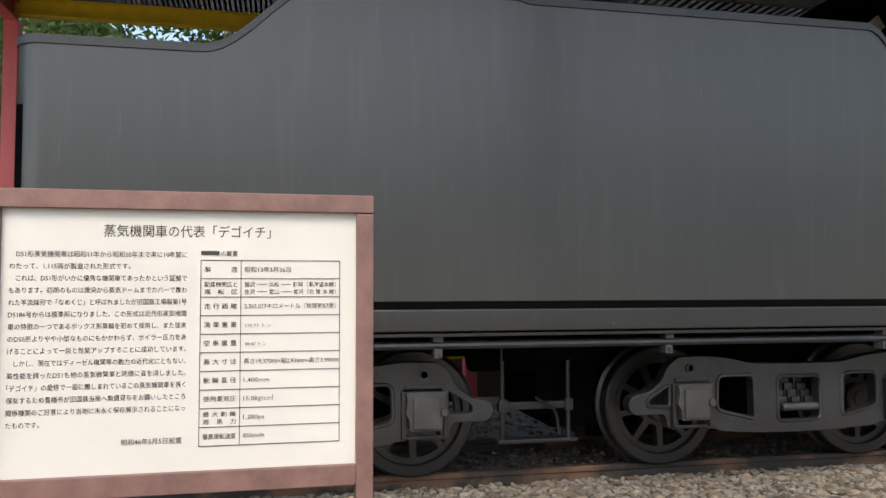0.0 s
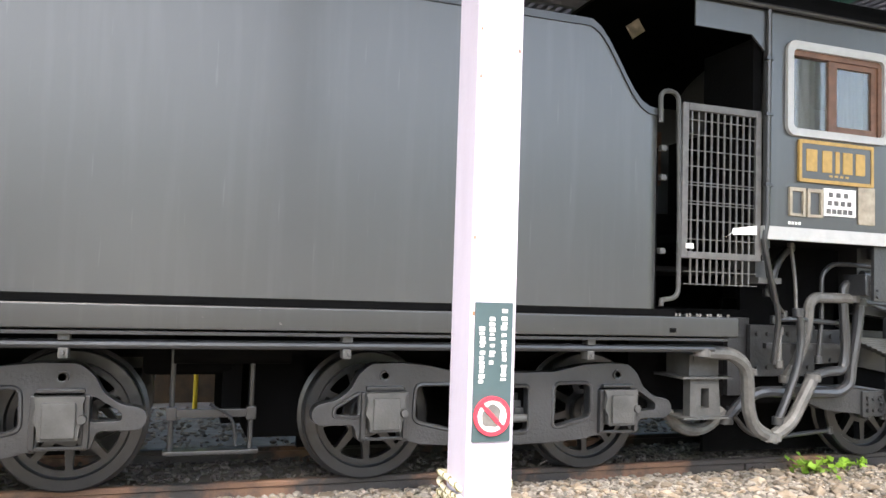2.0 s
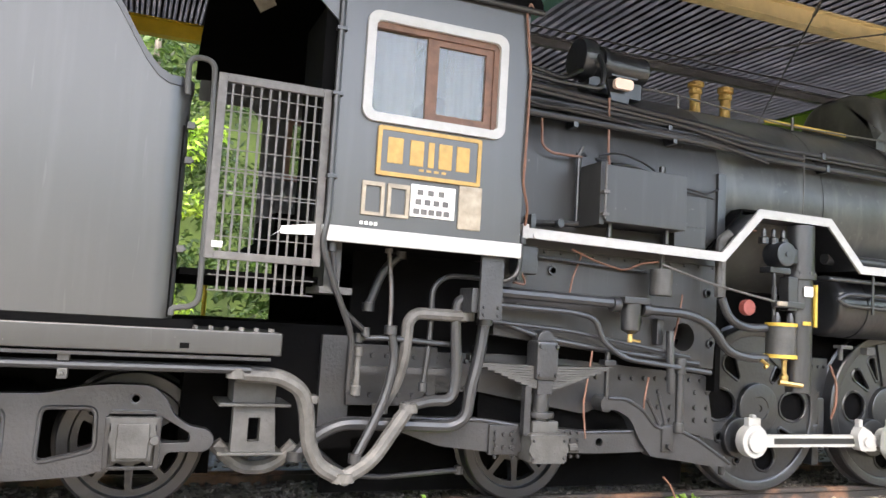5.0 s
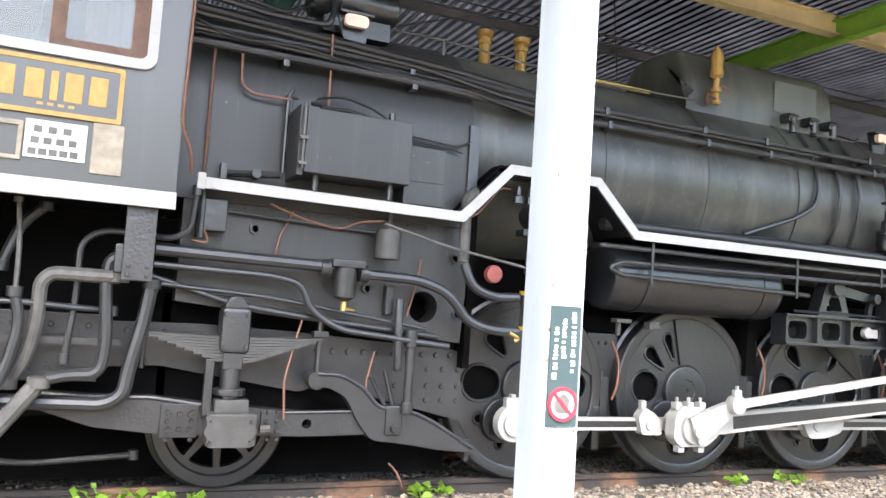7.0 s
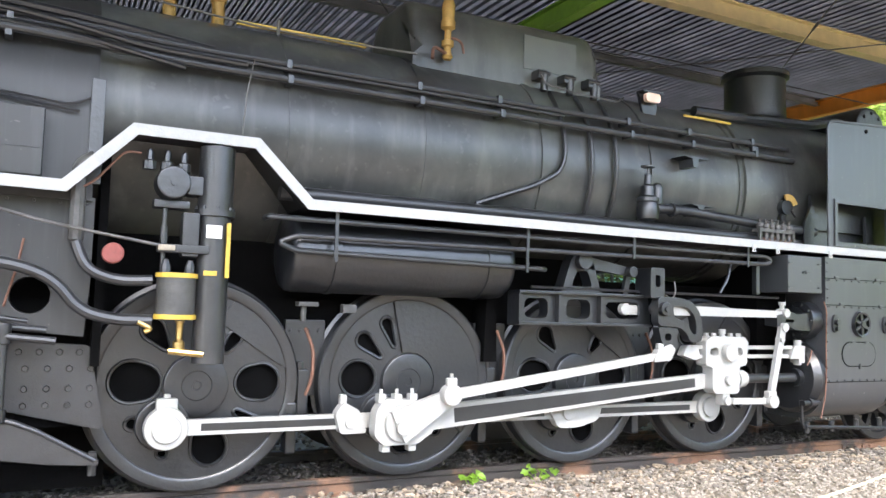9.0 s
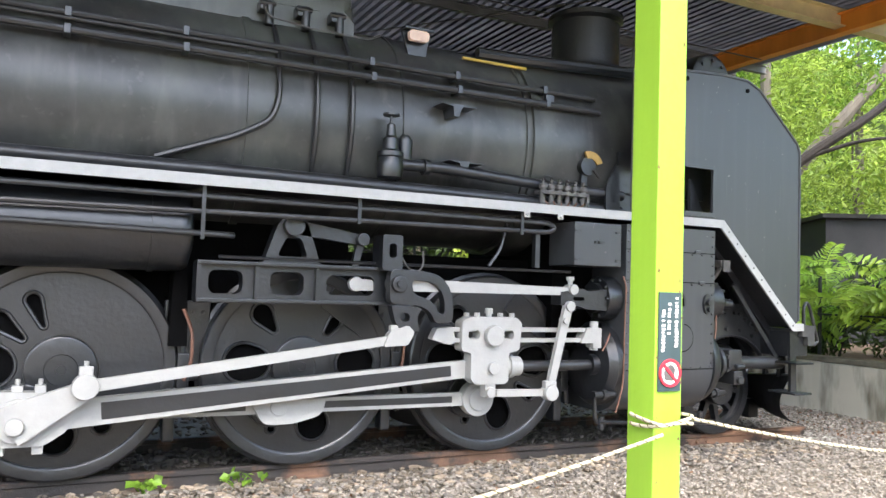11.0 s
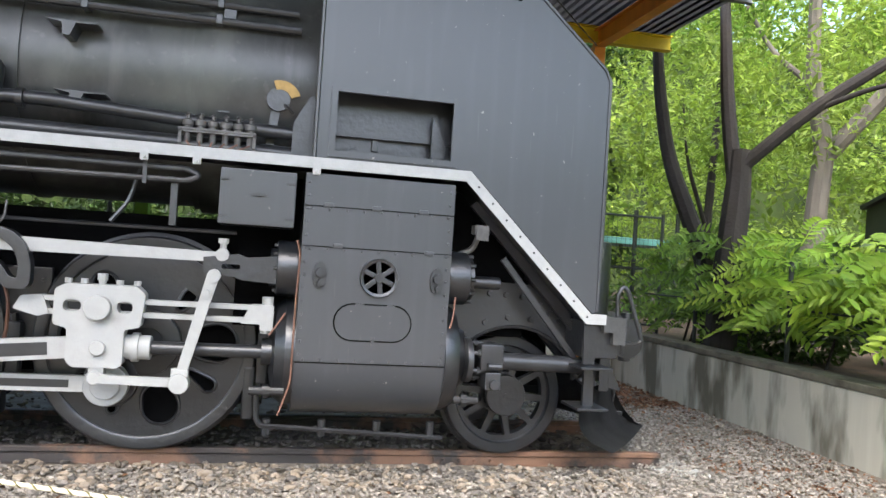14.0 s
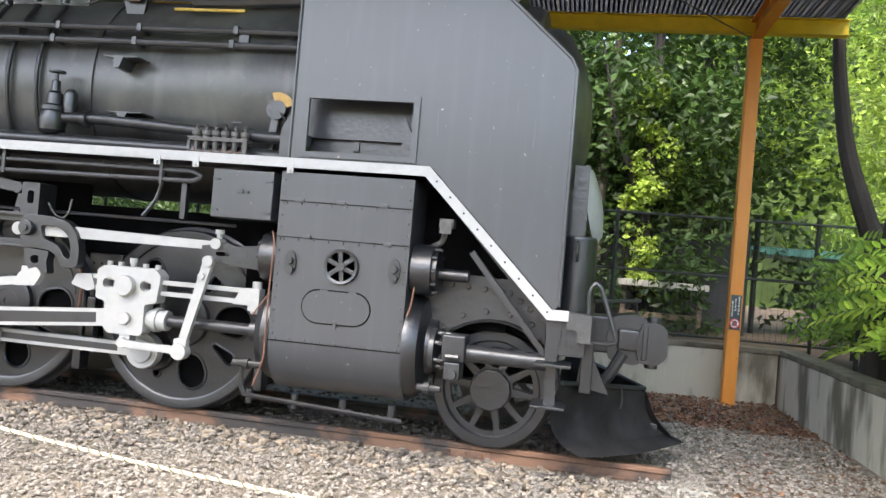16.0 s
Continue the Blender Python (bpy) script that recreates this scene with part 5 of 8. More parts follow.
for x in (9.0, 9.1, 9.2):
    lathe(b, [(0.04, 2.20), (0.04, 2.25), (0.02, 2.26), (0.02, 2.31), (0.008, 2.33)], (x, -1.13, 0), "z", 10)
part("pump_head", b, IRON, pump)
b = B()
cyl(b, (9.10, -1.15, 1.58), (9.10, -1.15, 1.98), 0.014, 8)
cyl(b, (9.10, -1.15, 1.75), (9.10, -1.15, 1.86), 0.022, 8)
box(b, 9.20, 9.30, -1.2, -1.1, 1.68, 1.95, 0.008)
box(b, 9.06, 9.36, -1.22, -1.16, 1.70, 1.75, 0.006)
for x in (9.12, 9.26):
    lathe(b, [(0.03, 1.58), (0.03, 1.62), (0.015, 1.66)], (x, -1.16, 0), "z", 8)
part("pump_gland", b, PIPE, pump)
b = B()
box(b, 9.06, 9.16, -1.235, -1.22, 1.71, 1.745, 0.006)
part("brass_tag", b, TANP, pump)
b = B()
lathe(b, [(0.03, 1.29), (0.022, 1.27), (0.02, 1.18), (0.035, 1.16), (0.035, 1.11), (0.01, 1.09)], (9.22, -1.15, 0), "z", 12)
tube(b, [(9.16, -1.16, 1.11), (9.36, -1.2, 1.09)], 0.02, 8)
tube(b, [(8.98, -1.15, 1.28), (9.06, -1.15, 1.24), (9.02, -1.15, 1.22)], 0.015, 8)
pieces("brass_cock", b, BRASS, pump)
b = B()
box(b, 9.335, 9.43, -1.232, -1.222, 1.80, 1.88, 0.003)
part("maker_card", b, LABELW, pump)
b = B()
box(b, 9.46, 9.485, -1.225, -1.2, 1.56, 1.90, 0.003)
box(b, 9.33, 9.41, -1.232, -1.222, 1.57, 1.60, 0.003)
part("yellow_strip", b, YELL, pump)

# main reservoir and cooling coil
b = B()
lathe(b, [(0.02, 9.90), (0.18, 9.915), (0.24, 9.935), (0.262, 9.96), (0.27, 10.0), (0.27, 11.60), (0.262, 11.65), (0.24, 11.675), (0.18, 11.69), (0.02, 11.70)], (0, -0.80, 1.765), "x", 44)
res = part("air_reservoir", b, IRON, loco, "long black air reservoir under the running board")
for x in (10.25, 11.45):
    b = B()
    lathe(b, [(0.27, x - 0.02), (0.278, x - 0.02), (0.278, x + 0.02), (0.27, x + 0.02)], (0, -0.80, 1.765), "x", 44)
    part("reservoir_strap", b, IRON, res)
b = B()
tube(b, [(9.76, -0.95, 1.98), (9.74, -1.12, 1.975), (10.4, -1.12, 1.975), (14.30, -1.12, 1.965), (14.37, -1.12, 1.93), (14.30, -1.12, 1.895), (9.93, -1.12, 1.86), (9.81, -1.12, 1.81), (9.93, -1.12, 1.765), (11.86, -1.12, 1.735), (11.92, -1.08, 1.735)], 0.0195, 10, 0.04, 5)
coil = part("cooling_coil", b, PIPE, loco)
for x in (10.2, 11.72, 12.75, 14.05):
    b = B()
    box(b, x - 0.012, x + 0.012, -1.145, -1.135, 1.70 if x < 12 else 1.86, 2.04)
    part("coil_hanger", b, IRON, coil)
b = B()
box(b, 14.20, 14.24, -1.1, -1.05, 1.62, 1.88)
tube(b, [(14.0, -1.0, 1.95), (13.95, -1.0, 1.75), (13.85, -1.0, 1.62)], 0.014, 6)
tube(b, [(11.85, -1.0, 1.60), (13.5, -1.0, 1.60), (14.6, -1.0, 1.60)], 0.012, 6)
part("reversing_rod", b, IRON, loco)
b = B()
cyl(b, (10.05, -0.95, 1.30), (10.05, -0.95, 1.42), 0.02, 8)
box(b, 10.0, 10.14, -1.0, -0.92, 1.40, 1.43, 0.004)
box(b, 10.32, 10.42, -0.99, -0.92, 1.36, 1.42, 0.006)
pieces("drain_valve", b, DUST, loco)


def teardrop(x, z, a, r1, q1, r2, q2, n=9):
    """A rounded opening whose wide end lies at r1 and narrow end at r2 from the wheel's middle."""
    s = math.degrees(math.acos(max(-1, min(1, (q1 - q2) / max(0.001, r1 - r2))))) if r1 - r2 > abs(q1 - q2) else 90
    ca, sa = math.cos(radians(a)), math.sin(radians(a))
    if r1 - r2 < 0.002:
        return arc(x + r1 * ca, z + r1 * sa, q1, n=2 * n)
    return arc(x + r1 * ca, z + r1 * sa, q1, a - 180 + s, a + 180 - s, 2 * n)[::1] + arc(x + r2 * ca, z + r2 * sa, q2, a + 180 - s, a + 180 + s, n)


# box spoke driving wheels
def driver(x, main):
    y, z, r = -0.60, 0.85, 0.70
    b = B()
    lathe(b, [(r - 0.085, -0.062), (r - 0.07, -0.072), (r - 0.012, -0.072), (r, -0.06), (r, 0.045), (r + 0.026, 0.055), (r + 0.02, 0.075), (r - 0.085, 0.07), (r - 0.085, -0.062)], (x, y, z), "y", 80)
    w = part("driving_wheel", b, IRON, loco, "black box-spoke driving wheel")
    if main:
        hs = ((176, 0.40, 0.135, 0.39, 0.135), (139, 0.47, 0.062, 0.30, 0.022), (112, 0.47, 0.05, 0.30, 0.02), (222, 0.44, 0.06, 0.44, 0.06), (268, 0.42, 0.12, 0.40, 0.11), (305, 0.44, 0.06, 0.44, 0.06))
    else:
        hs = ((176, 0.41, 0.14, 0.345, 0.125), (2, 0.44, 0.13, 0.38, 0.12), (284, 0.43, 0.12, 0.38, 0.11), (128, 0.47, 0.078, 0.33, 0.03), (52, 0.40, 0.05, 0.31, 0.03), (212, 0.46, 0.042, 0.46, 0.042), (246, 0.48, 0.036, 0.48, 0.036), (326, 0.48, 0.05, 0.34, 0.025))
    holes = [teardrop(x, z, *h) for h in hs]
    b = B()
    plate(b, arc(x, z, r - 0.08, n=64), y - 0.045, y - 0.01, holes)
    centre = part("wheel_centre", b, IRON, w)
    for h in holes:
        b = B()
        tube(b, [(u, y - 0.044, v) for u, v in h + h[:2]], 0.013, 6, 0)
        part("opening_rim", b, IRON, centre)
    # back disc, black so that its colour holds the shade inside the openings
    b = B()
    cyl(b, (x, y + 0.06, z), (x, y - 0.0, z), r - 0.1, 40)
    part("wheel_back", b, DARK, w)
    b = B()
    if main:
        plate(b, arc(x, z, r - 0.087, -40, 102, 26) + arc(x, z, 0.225, 102, -40, 14), y - 0.066, y - 0.044)
    else:
        plate(b, smooth2(arc(x, z, r - 0.087, 10, 68, 14) + [(x + 0.13, z + 0.43), (x + 0.36, z + 0.27)], 0.02, 2), y - 0.066, y - 0.044)
    part("counterweight", b, IRON, w)
    b = B()
    lathe(b, [(0.215, -0.04), (0.21, -0.085), (0.20, -0.092), (0.10, -0.094), (0.095, -0.088), (0.03, -0.088), (0.028, -0.080), (0.004, -0.080)], (x, y, z), "y", 40)
    part("hub", b, IRON, w)
    b = B()
    cyl(b, (x - 0.205, y - 0.03, z - 0.25), (x - 0.205, y - 0.1, z - 0.25), 0.17, 32, bev=0.015)
    part("crank_boss", b, IRON, w)
    b = B()
    cyl(b, (x, 0.53, z), (x, 0.67, z), r, 56)
    part("far_wheel", b, IRON, w)
    return w


AX = [9.42 + 1.55 * i for i in range(4)]
for i, x in enumerate(AX):
    driver(x, i == 1)
for x in AX:
    b = B()
    box(b, x + 0.62, x + 0.92, -0.56, -0.5, 0.75, 1.30, 0.01)
    for k in range(4):
        bolt(b, (x + 0.66 + 0.07 * k, -0.56, 1.22), 0.014)
    box(b, x + 0.70, x + 0.78, -0.66, -0.56, 0.6, 0.95, 0.015)
    tube(b, [(x + 0.72, -0.62, 1.0), (x + 0.78, -0.62, 0.5)], 0.03, 8)
    box(b, x + 0.62, x + 0.70, -0.68, -0.55, 0.36, 0.72, 0.02)
    part("brake_block", b, IRON, loco)

# side rods, main rod, valve gear
PIN = [(x - 0.205, 0.60) for x in AX]


def rod(bm, a, c, w0, w1, y, th=0.05):
    """A tapering bar between two points in x and z."""
    a, c = Vector(a), Vector(c)
    d = (c - a).normalized()
    n = Vector((-d.y, d.x))
    return plate(bm, [tuple(a + n * w0), tuple(c + n * w1), tuple(c - n * w1), tuple(a - n * w0)], y, y - th)


def flute(parent, a, c, w0, w1, y, name="flute"):
    b = B()
    rod(b, a, c, w0, w1, y, 0.006)
    part(name, b, IRON, parent, "black groove of the rod")


def between(a, c, s):
    return (a[0] + (c[0] - a[0]) * s, a[1] + (c[1] - a[1]) * s)


RY = -0.80
b = B()
for i in range(3):
    rod(b, PIN[i], PIN[i + 1], 0.05, 0.05, RY)
siderod = part("side_rod", b, WHITEROD, loco, "white painted coupling rod with black grooves")
for i in range(3):
    flute(siderod, between(PIN[i], PIN[i + 1], 0.12 if i else 0.14), between(PIN[i], PIN[i + 1], 0.80 if i == 0 else 0.86), 0.024, 0.024, RY - 0.047)
for i, (px, pz) in enumerate(PIN):
    b = B()
    cyl(b, (px, RY + 0.02, pz), (px, RY - 0.075, pz), 0.135 if i in (0, 3) else 0.11, 36, bev=0.012)
    cyl(b, (px, RY - 0.07, pz), (px, RY - 0.10, pz), 0.09 if i in (0, 3) else 0.06, 28, bev=0.01)
    if i == 0:
        box(b, px - 0.065, px + 0.065, RY - 0.06, RY, pz + 0.10, pz + 0.19, 0.01)
        box(b, px - 0.02, px + 0.02, RY - 0.05, RY - 0.01, pz + 0.18, pz + 0.215, 0.005)
    if i == 2:
        plate(b, smooth2([(px - 0.2, pz + 0.05), (px + 0.34, pz + 0.05), (px + 0.3, pz - 0.07), (px + 0.1, pz - 0.12), (px - 0.1, pz - 0.12)], 0.05), RY - 0.005, RY - 0.081)
        box(b, px - 0.03, px + 0.03, RY - 0.06, RY, pz + 0.10, pz + 0.16, 0.006)
    part("rod_bush", b, WHITEROD, siderod)
b = B()
plate(b, smooth2([(PIN[1][0] - 0.44, 0.66), (PIN[1][0] - 0.38, 0.74), (PIN[1][0] - 0.26, 0.68), (PIN[1][0] - 0.2, 0.52), (PIN[1][0] - 0.4, 0.52)], 0.03), RY - 0.02, RY - 0.1)
cyl(b, (PIN[1][0] - 0.33, RY - 0.09, 0.60), (PIN[1][0] - 0.33, RY - 0.12, 0.60), 0.04, 16)
box(b, PIN[1][0] - 0.40, PIN[1][0] - 0.35, RY - 0.08, RY - 0.03, 0.72, 0.79, 0.008)
part("knuckle_joint", b, WHITEROD, siderod)

MY = -0.95
XH = (13.86, 0.86)
b = B()
rod(b, PIN[1], XH, 0.085, 0.062, MY, 0.06)
mainrod = part("main_rod", b, WHITEROD, loco, "white painted main rod with a long black groove")
flute(mainrod, between(PIN[1], XH, 0.14), between(PIN[1], XH, 0.9), 0.052, 0.038, MY - 0.057)
b = B()
px, pz = PIN[1]
plate(b, smooth2([(px - 0.20, pz - 0.08), (px - 0.19, pz + 0.09), (px - 0.13, pz + 0.17), (px + 0.08, pz + 0.16), (px + 0.2, pz + 0.12), (px + 0.30, pz + 0.05), (px + 0.25, pz - 0.07), (px + 0.13, pz - 0.15), (px - 0.13, pz - 0.15)], 0.03), MY + 0.02, MY - 0.09)
cyl(b, (px, MY - 0.08, pz), (px, MY - 0.125, pz), 0.13, 32, bev=0.012)
for dx in (-0.14, -0.02, 0.10):
    box(b, px + dx - 0.03, px + dx + 0.03, MY - 0.07, MY, pz + 0.14, pz + 0.20, 0.006)
    cyl(b, (px + dx, MY - 0.035, pz + 0.19), (px + dx, MY - 0.035, pz + 0.235), 0.014, 8)
for dx in (-0.1, 0.1):
    box(b, px + dx - 0.03, px + dx + 0.03, MY - 0.07, MY, pz - 0.20, pz - 0.14, 0.006)
part("big_end", b, WHITEROD, mainrod)
# return crank
EC = (11.10, 0.80)
b = B()
rod(b, (px - 0.05, pz - 0.02), (EC[0] - 0.02, EC[1] - 0.04), 0.12, 0.06, MY - 0.10, 0.06)
cyl(b, (px - 0.02, MY - 0.15, pz - 0.02), (px - 0.02, MY - 0.19, pz - 0.02), 0.05, 20, bev=0.008)
part("return_crank", b, WHITEROD, loco)
LK = (13.05, 1.075)
EY = MY - 0.17
b = B()
rod(b, EC, LK, 0.036, 0.030, EY, 0.035)
cyl(b, (EC[0], EY + 0.03, EC[1]), (EC[0], EY - 0.06, EC[1]), 0.075, 28, bev=0.01)
box(b, EC[0] - 0.04, EC[0] + 0.04, EY - 0.04, EY, EC[1] + 0.05, EC[1] + 0.12, 0.008)
cyl(b, (EC[0], EY - 0.02, EC[1] + 0.11), (EC[0], EY - 0.02, EC[1] + 0.15), 0.014, 8)
plate(b, smooth2([(LK[0] - 0.10, LK[1] - 0.05), (LK[0] - 0.06, LK[1] + 0.05), (LK[0] + 0.08, LK[1] + 0.10), (LK[0] + 0.13, LK[1] + 0.05), (LK[0] + 0.08, LK[1] - 0.04)], 0.02), EY + 0.01, EY - 0.05)
box(b, LK[0] - 0.05, LK[0] + 0.01, EY - 0.04, EY, LK[1] + 0.04, LK[1] + 0.10, 0.006)
part("eccentric_rod", b, WHITEROD, loco, "white painted eccentric rod")

# crosshead and slide bars
b = B()
plate(b, smooth2([(13.59, 1.20), (13.65, 1.235), (14.05, 1.235), (14.10, 1.19), (14.08, 0.99), (13.99, 0.97), (13.99, 0.76), (13.96, 0.74), (13.71, 0.74), (13.67, 0.78), (13.67, 0.97), (13.59, 0.99)], 0.02), -1.10, -0.98, [rounded(13.64, 13.74, 1.07, 1.14, 0.03), rounded(13.94, 14.03, 1.07, 1.14, 0.03)])
cyl(b, (13.84, -1.10, 1.10), (13.84, -1.16, 1.10), 0.075, 24, bev=0.01)
cyl(b, (13.85, -1.10, 0.86), (13.85, -1.135, 0.86), 0.045, 20, bev=0.008)
cyl(b, (13.97, -1.0, 0.86), (14.14, -1.0, 0.86), 0.075, 24, bev=0.008)
cyl(b, (14.03, -1.0, 0.86), (14.07, -1.0, 0.86), 0.09, 24)
for x in (13.65, 13.74, 13.84, 13.94, 14.04):
    cyl(b, (x, -1.04, 1.235), (x, -1.04, 1.265), 0.022, 8)
cyl(b, (13.84, -1.04, 1.26), (13.84, -1.04, 1.30), 0.03, 10)
box(b, 13.80, 13.89, -1.09, -1.0, 0.64, 0.75, 0.01)
cyl(b, (13.84, -1.0, 0.68), (13.84, -1.12, 0.68), 0.04, 16, bev=0.006)
xh = part("crosshead", b, WHITEROD, loco, "chunky white crosshead with bolted cap")
for z in (1.045, 1.125):
    b = B()
    box(b, 13.52, 14.72, -1.06, -1.0, z, z + 0.032, 0.003)
    part("slide_bar", b, WHITEROD, loco)
b = B()
plate(b, smooth2([(13.36, 1.07), (13.40, 1.15), (13.52, 1.16), (13.56, 1.05), (13.50, 1.03)], 0.01, 2), -1.07, -0.99)
plate(b, smooth2([(14.66, 1.04), (14.72, 1.16), (14.86, 1.16), (14.86, 1.0), (14.78, 1.0), (14.78, 1.04)], 0.01, 2), -1.08, -0.98)
cyl(b, (14.82, -1.03, 0.98), (14.82, -1.03, 1.21), 0.035, 12)
pieces("slide_bar_end", b, WHITEROD, loco)
b = B()
cyl(b, (14.1, -1.0, 0.86), (14.95, -1.0, 0.86), 0.042, 20)
part("piston_rod", b, PIPE, loco)
b = B()
rod(b, (14.485, 1.33), (14.33, 0.70), 0.036, 0.03, -1.12, 0.04)
cyl(b, (14.33, -1.10, 0.67), (14.33, -1.19, 0.67), 0.06, 24, bev=0.008)
box(b, 14.28, 14.38, -1.17, -1.11, 0.70, 0.76, 0.008)
cyl(b, (14.45, -1.11, 1.22), (14.45, -1.18, 1.22), 0.025, 12)
cyl(b, (14.49, -1.11, 1.33), (14.49, -1.18, 1.33), 0.04, 12)
part("combination_lever", b, WHITEROD, loco, "white slanting combination lever")
b = B()
rod(b, (13.87, 0.68), (14.33, 0.67), 0.026, 0.026, -1.11, 0.035)
part("union_link", b, WHITEROD, loco)
b = B()
rod(b, (13.06, 1.455), (14.52, 1.445), 0.045, 0.030, -1.10, 0.035)
part("radius_rod", b, WHITEROD, loco, "white painted radius rod")
b = B()
cyl(b, (14.53, -1.1, 1.46), (14.53, -1.1, 1.56), 0.02, 10)
cyl(b, (14.53, -1.1, 1.53), (14.53, -1.1, 1.56), 0.032, 10)
cyl(b, (14.53, -1.16, 1.46), (14.53, -1.06, 1.46), 0.04, 12)
part("rod_oil_cup", b, WHITEROD, loco)
b = B()
plate(b, [(14.42, 1.34), (14.42, 1.44), (14.62, 1.47), (14.68, 1.45), (14.86, 1.47), (14.86, 1.30), (14.66, 1.31), (14.60, 1.33)], -1.14, -1.0, [rounded(14.53, 14.64, 1.375, 1.405, 0.012)])
part("valve_spindle_guide", b, IRON, loco)

# link bracket: cast frame with openings, tower and curved link
b = B()
plate(b, smooth2([(11.71, 1.30), (11.71, 1.57), (12.14, 1.575), (12.23, 1.84), (12.28, 1.88), (12.39, 1.88), (12.44, 1.84), (12.53, 1.575), (13.02, 1.57), (13.06, 1.32), (12.6, 1.30)], 0.02), -1.0, -0.88,
      [rounded(11.79, 12.01, 1.36, 1.515, 0.05), rounded(12.19, 12.42, 1.36, 1.515, 0.05), rounded(12.58, 12.93, 1.37, 1.505, 0.05), smooth2([(12.23, 1.62), (12.29, 1.75), (12.39, 1.75), (12.44, 1.62)], 0.03)])
soften(b, 0.008, 1)
for q in (1.318, 1.56):
    box(b, 11.71, 13.02, -1.06, -0.995, q - 0.012, q + 0.012, 0.004)
for q in (11.71, 12.08, 12.49):
    box(b, q, q + 0.025, -1.05, -0.995, 1.32, 1.57)
brk = part("link_bracket", b, IRON, loco, "black cast link bracket with rounded openings")
b = B()
rod(b, (12.33, 1.825), (12.82, 1.76), 0.05, 0.036, -0.96, 0.04)
cyl(b, (12.33, -1.06, 1.825), (12.33, -0.9, 1.825), 0.07, 24, bev=0.008)
cyl(b, (12.82, -1.06, 1.76), (12.82, -0.94, 1.76), 0.045, 18, bev=0.006)
rod(b, (12.82, 1.74), (12.78, 1.56), 0.024, 0.024, -0.96, 0.04)
part("lifting_arm", b, IRON, brk)
b = B()
plate(b, smooth2([(12.93, 1.55), (12.93, 1.80), (13.08, 1.80), (13.08, 1.55)], 0.02, 2), -1.14, -0.95, [rounded(12.98, 13.035, 1.64, 1.74, 0.02)])
part("trunnion_block", b, IRON, brk)
b = B()
plate(b, smooth2([(13.0, 1.31), (13.03, 1.20), (13.08, 1.13), (13.22, 1.13), (13.20, 1.22), (13.22, 1.30)], 0.02, 2), -1.16, -1.08, [rounded(13.07, 13.14, 1.20, 1.26, 0.025)])
part("trunnion_block", b, IRON, brk)
# the link: a rounded hoop cast on the end of the bracket
b = B()
plate(b, smooth2([(12.98, 1.56), (13.20, 1.56), (13.36, 1.53), (13.44, 1.45), (13.475, 1.33), (13.47, 1.19), (13.33, 1.19), (13.30, 1.26), (13.22, 1.31), (12.98, 1.32)], 0.05, 4), -1.175, -1.09, [smooth2([(13.14, 1.49), (13.30, 1.48), (13.375, 1.42), (13.405, 1.33), (13.40, 1.25), (13.36, 1.26), (13.30, 1.35), (13.16, 1.39)], 0.04, 3)])
soften(b, 0.010)
cyl(b, (13.04, -1.215, 1.46), (13.04, -1.05, 1.46), 0.058, 24, bev=0.010)
cyl(b, (13.04, -1.23, 1.46), (13.04, -1.21, 1.46), 0.026, 12)
part("expansion_link", b, IRON, loco, "black curved expansion link")
b = B()
tube(b, [(13.10, -1.06, 1.66), (13.16, -1.06, 1.57), (13.24, -1.06, 1.55), (13.28, -1.06, 1.60), (13.28, -1.04, 1.70)], 0.007, 6, 0.04)
part("oil_pipe", b, STEELG, loco)
b = B()
rod(b, (12.80, 1.445), (13.0, 1.445), 0.04, 0.04, -0.96, 0.02)
cyl(b, (12.80, -0.94, 1.45), (12.80, -0.99, 1.45), 0.052, 16, bev=0.006)
part("radius_rod_tail", b, WHITEROD, loco)
b = B()
plate(b, [(11.60, 1.0), (11.62, 1.6), (11.70, 1.6), (11.72, 1.0)], -0.72, -0.5)
part("bracket_stay_plate", b, DARK, loco)

# cylinder casing
b = B()
pr = [(-0.30, 2.0), (-1.195, 2.0), (-1.195, 0.86)] + [(-0.83 - 0.365 * math.cos(a), 0.86 - 0.40 * math.sin(a)) for a in (radians(9 * i) for i in range(1, 11))] + [(-0.30, 0.46)]
plate(b, pr, 15.0, 15.95, axis="x")
csg = part("cylinder_casing", b, FRONT, loco, "dark grey riveted cylinder casing sheet")
b = B()
plate(b, [(-u, v) for u, v in pr][::-1], 15.0, 15.95, axis="x")
part("cylinder_casing", b, FRONT, loco)
b = B()
for z in (1.80, 1.55, 0.83):
    box(b, 15.0, 15.95, -1.199, -1.19, z - 0.003, z + 0.003)
pieces("sheet_seam", b, DARK, csg)
b = B()
for z in (1.785, 1.535, 0.845):
    for i in range(9):
        bolt(b, (15.05 + 0.108 * i, -1.195, z), 0.010, (0, -1, 0), 0.009)
for i in range(14):
    for x in (15.025, 15.925):
        bolt(b, (x, -1.195, 0.88 + 0.082 * i), 0.010, (0, -1, 0), 0.009)
for x, z in ((15.15, 1.81), (15.45, 1.81), (15.75, 1.81), (15.22, 1.56), (15.8, 1.55)):
    box(b, x - 0.03, x + 0.03, -1.21, -1.194, z - 0.014, z + 0.014, 0.005)
pieces("rivet", b, FRONT, csg)
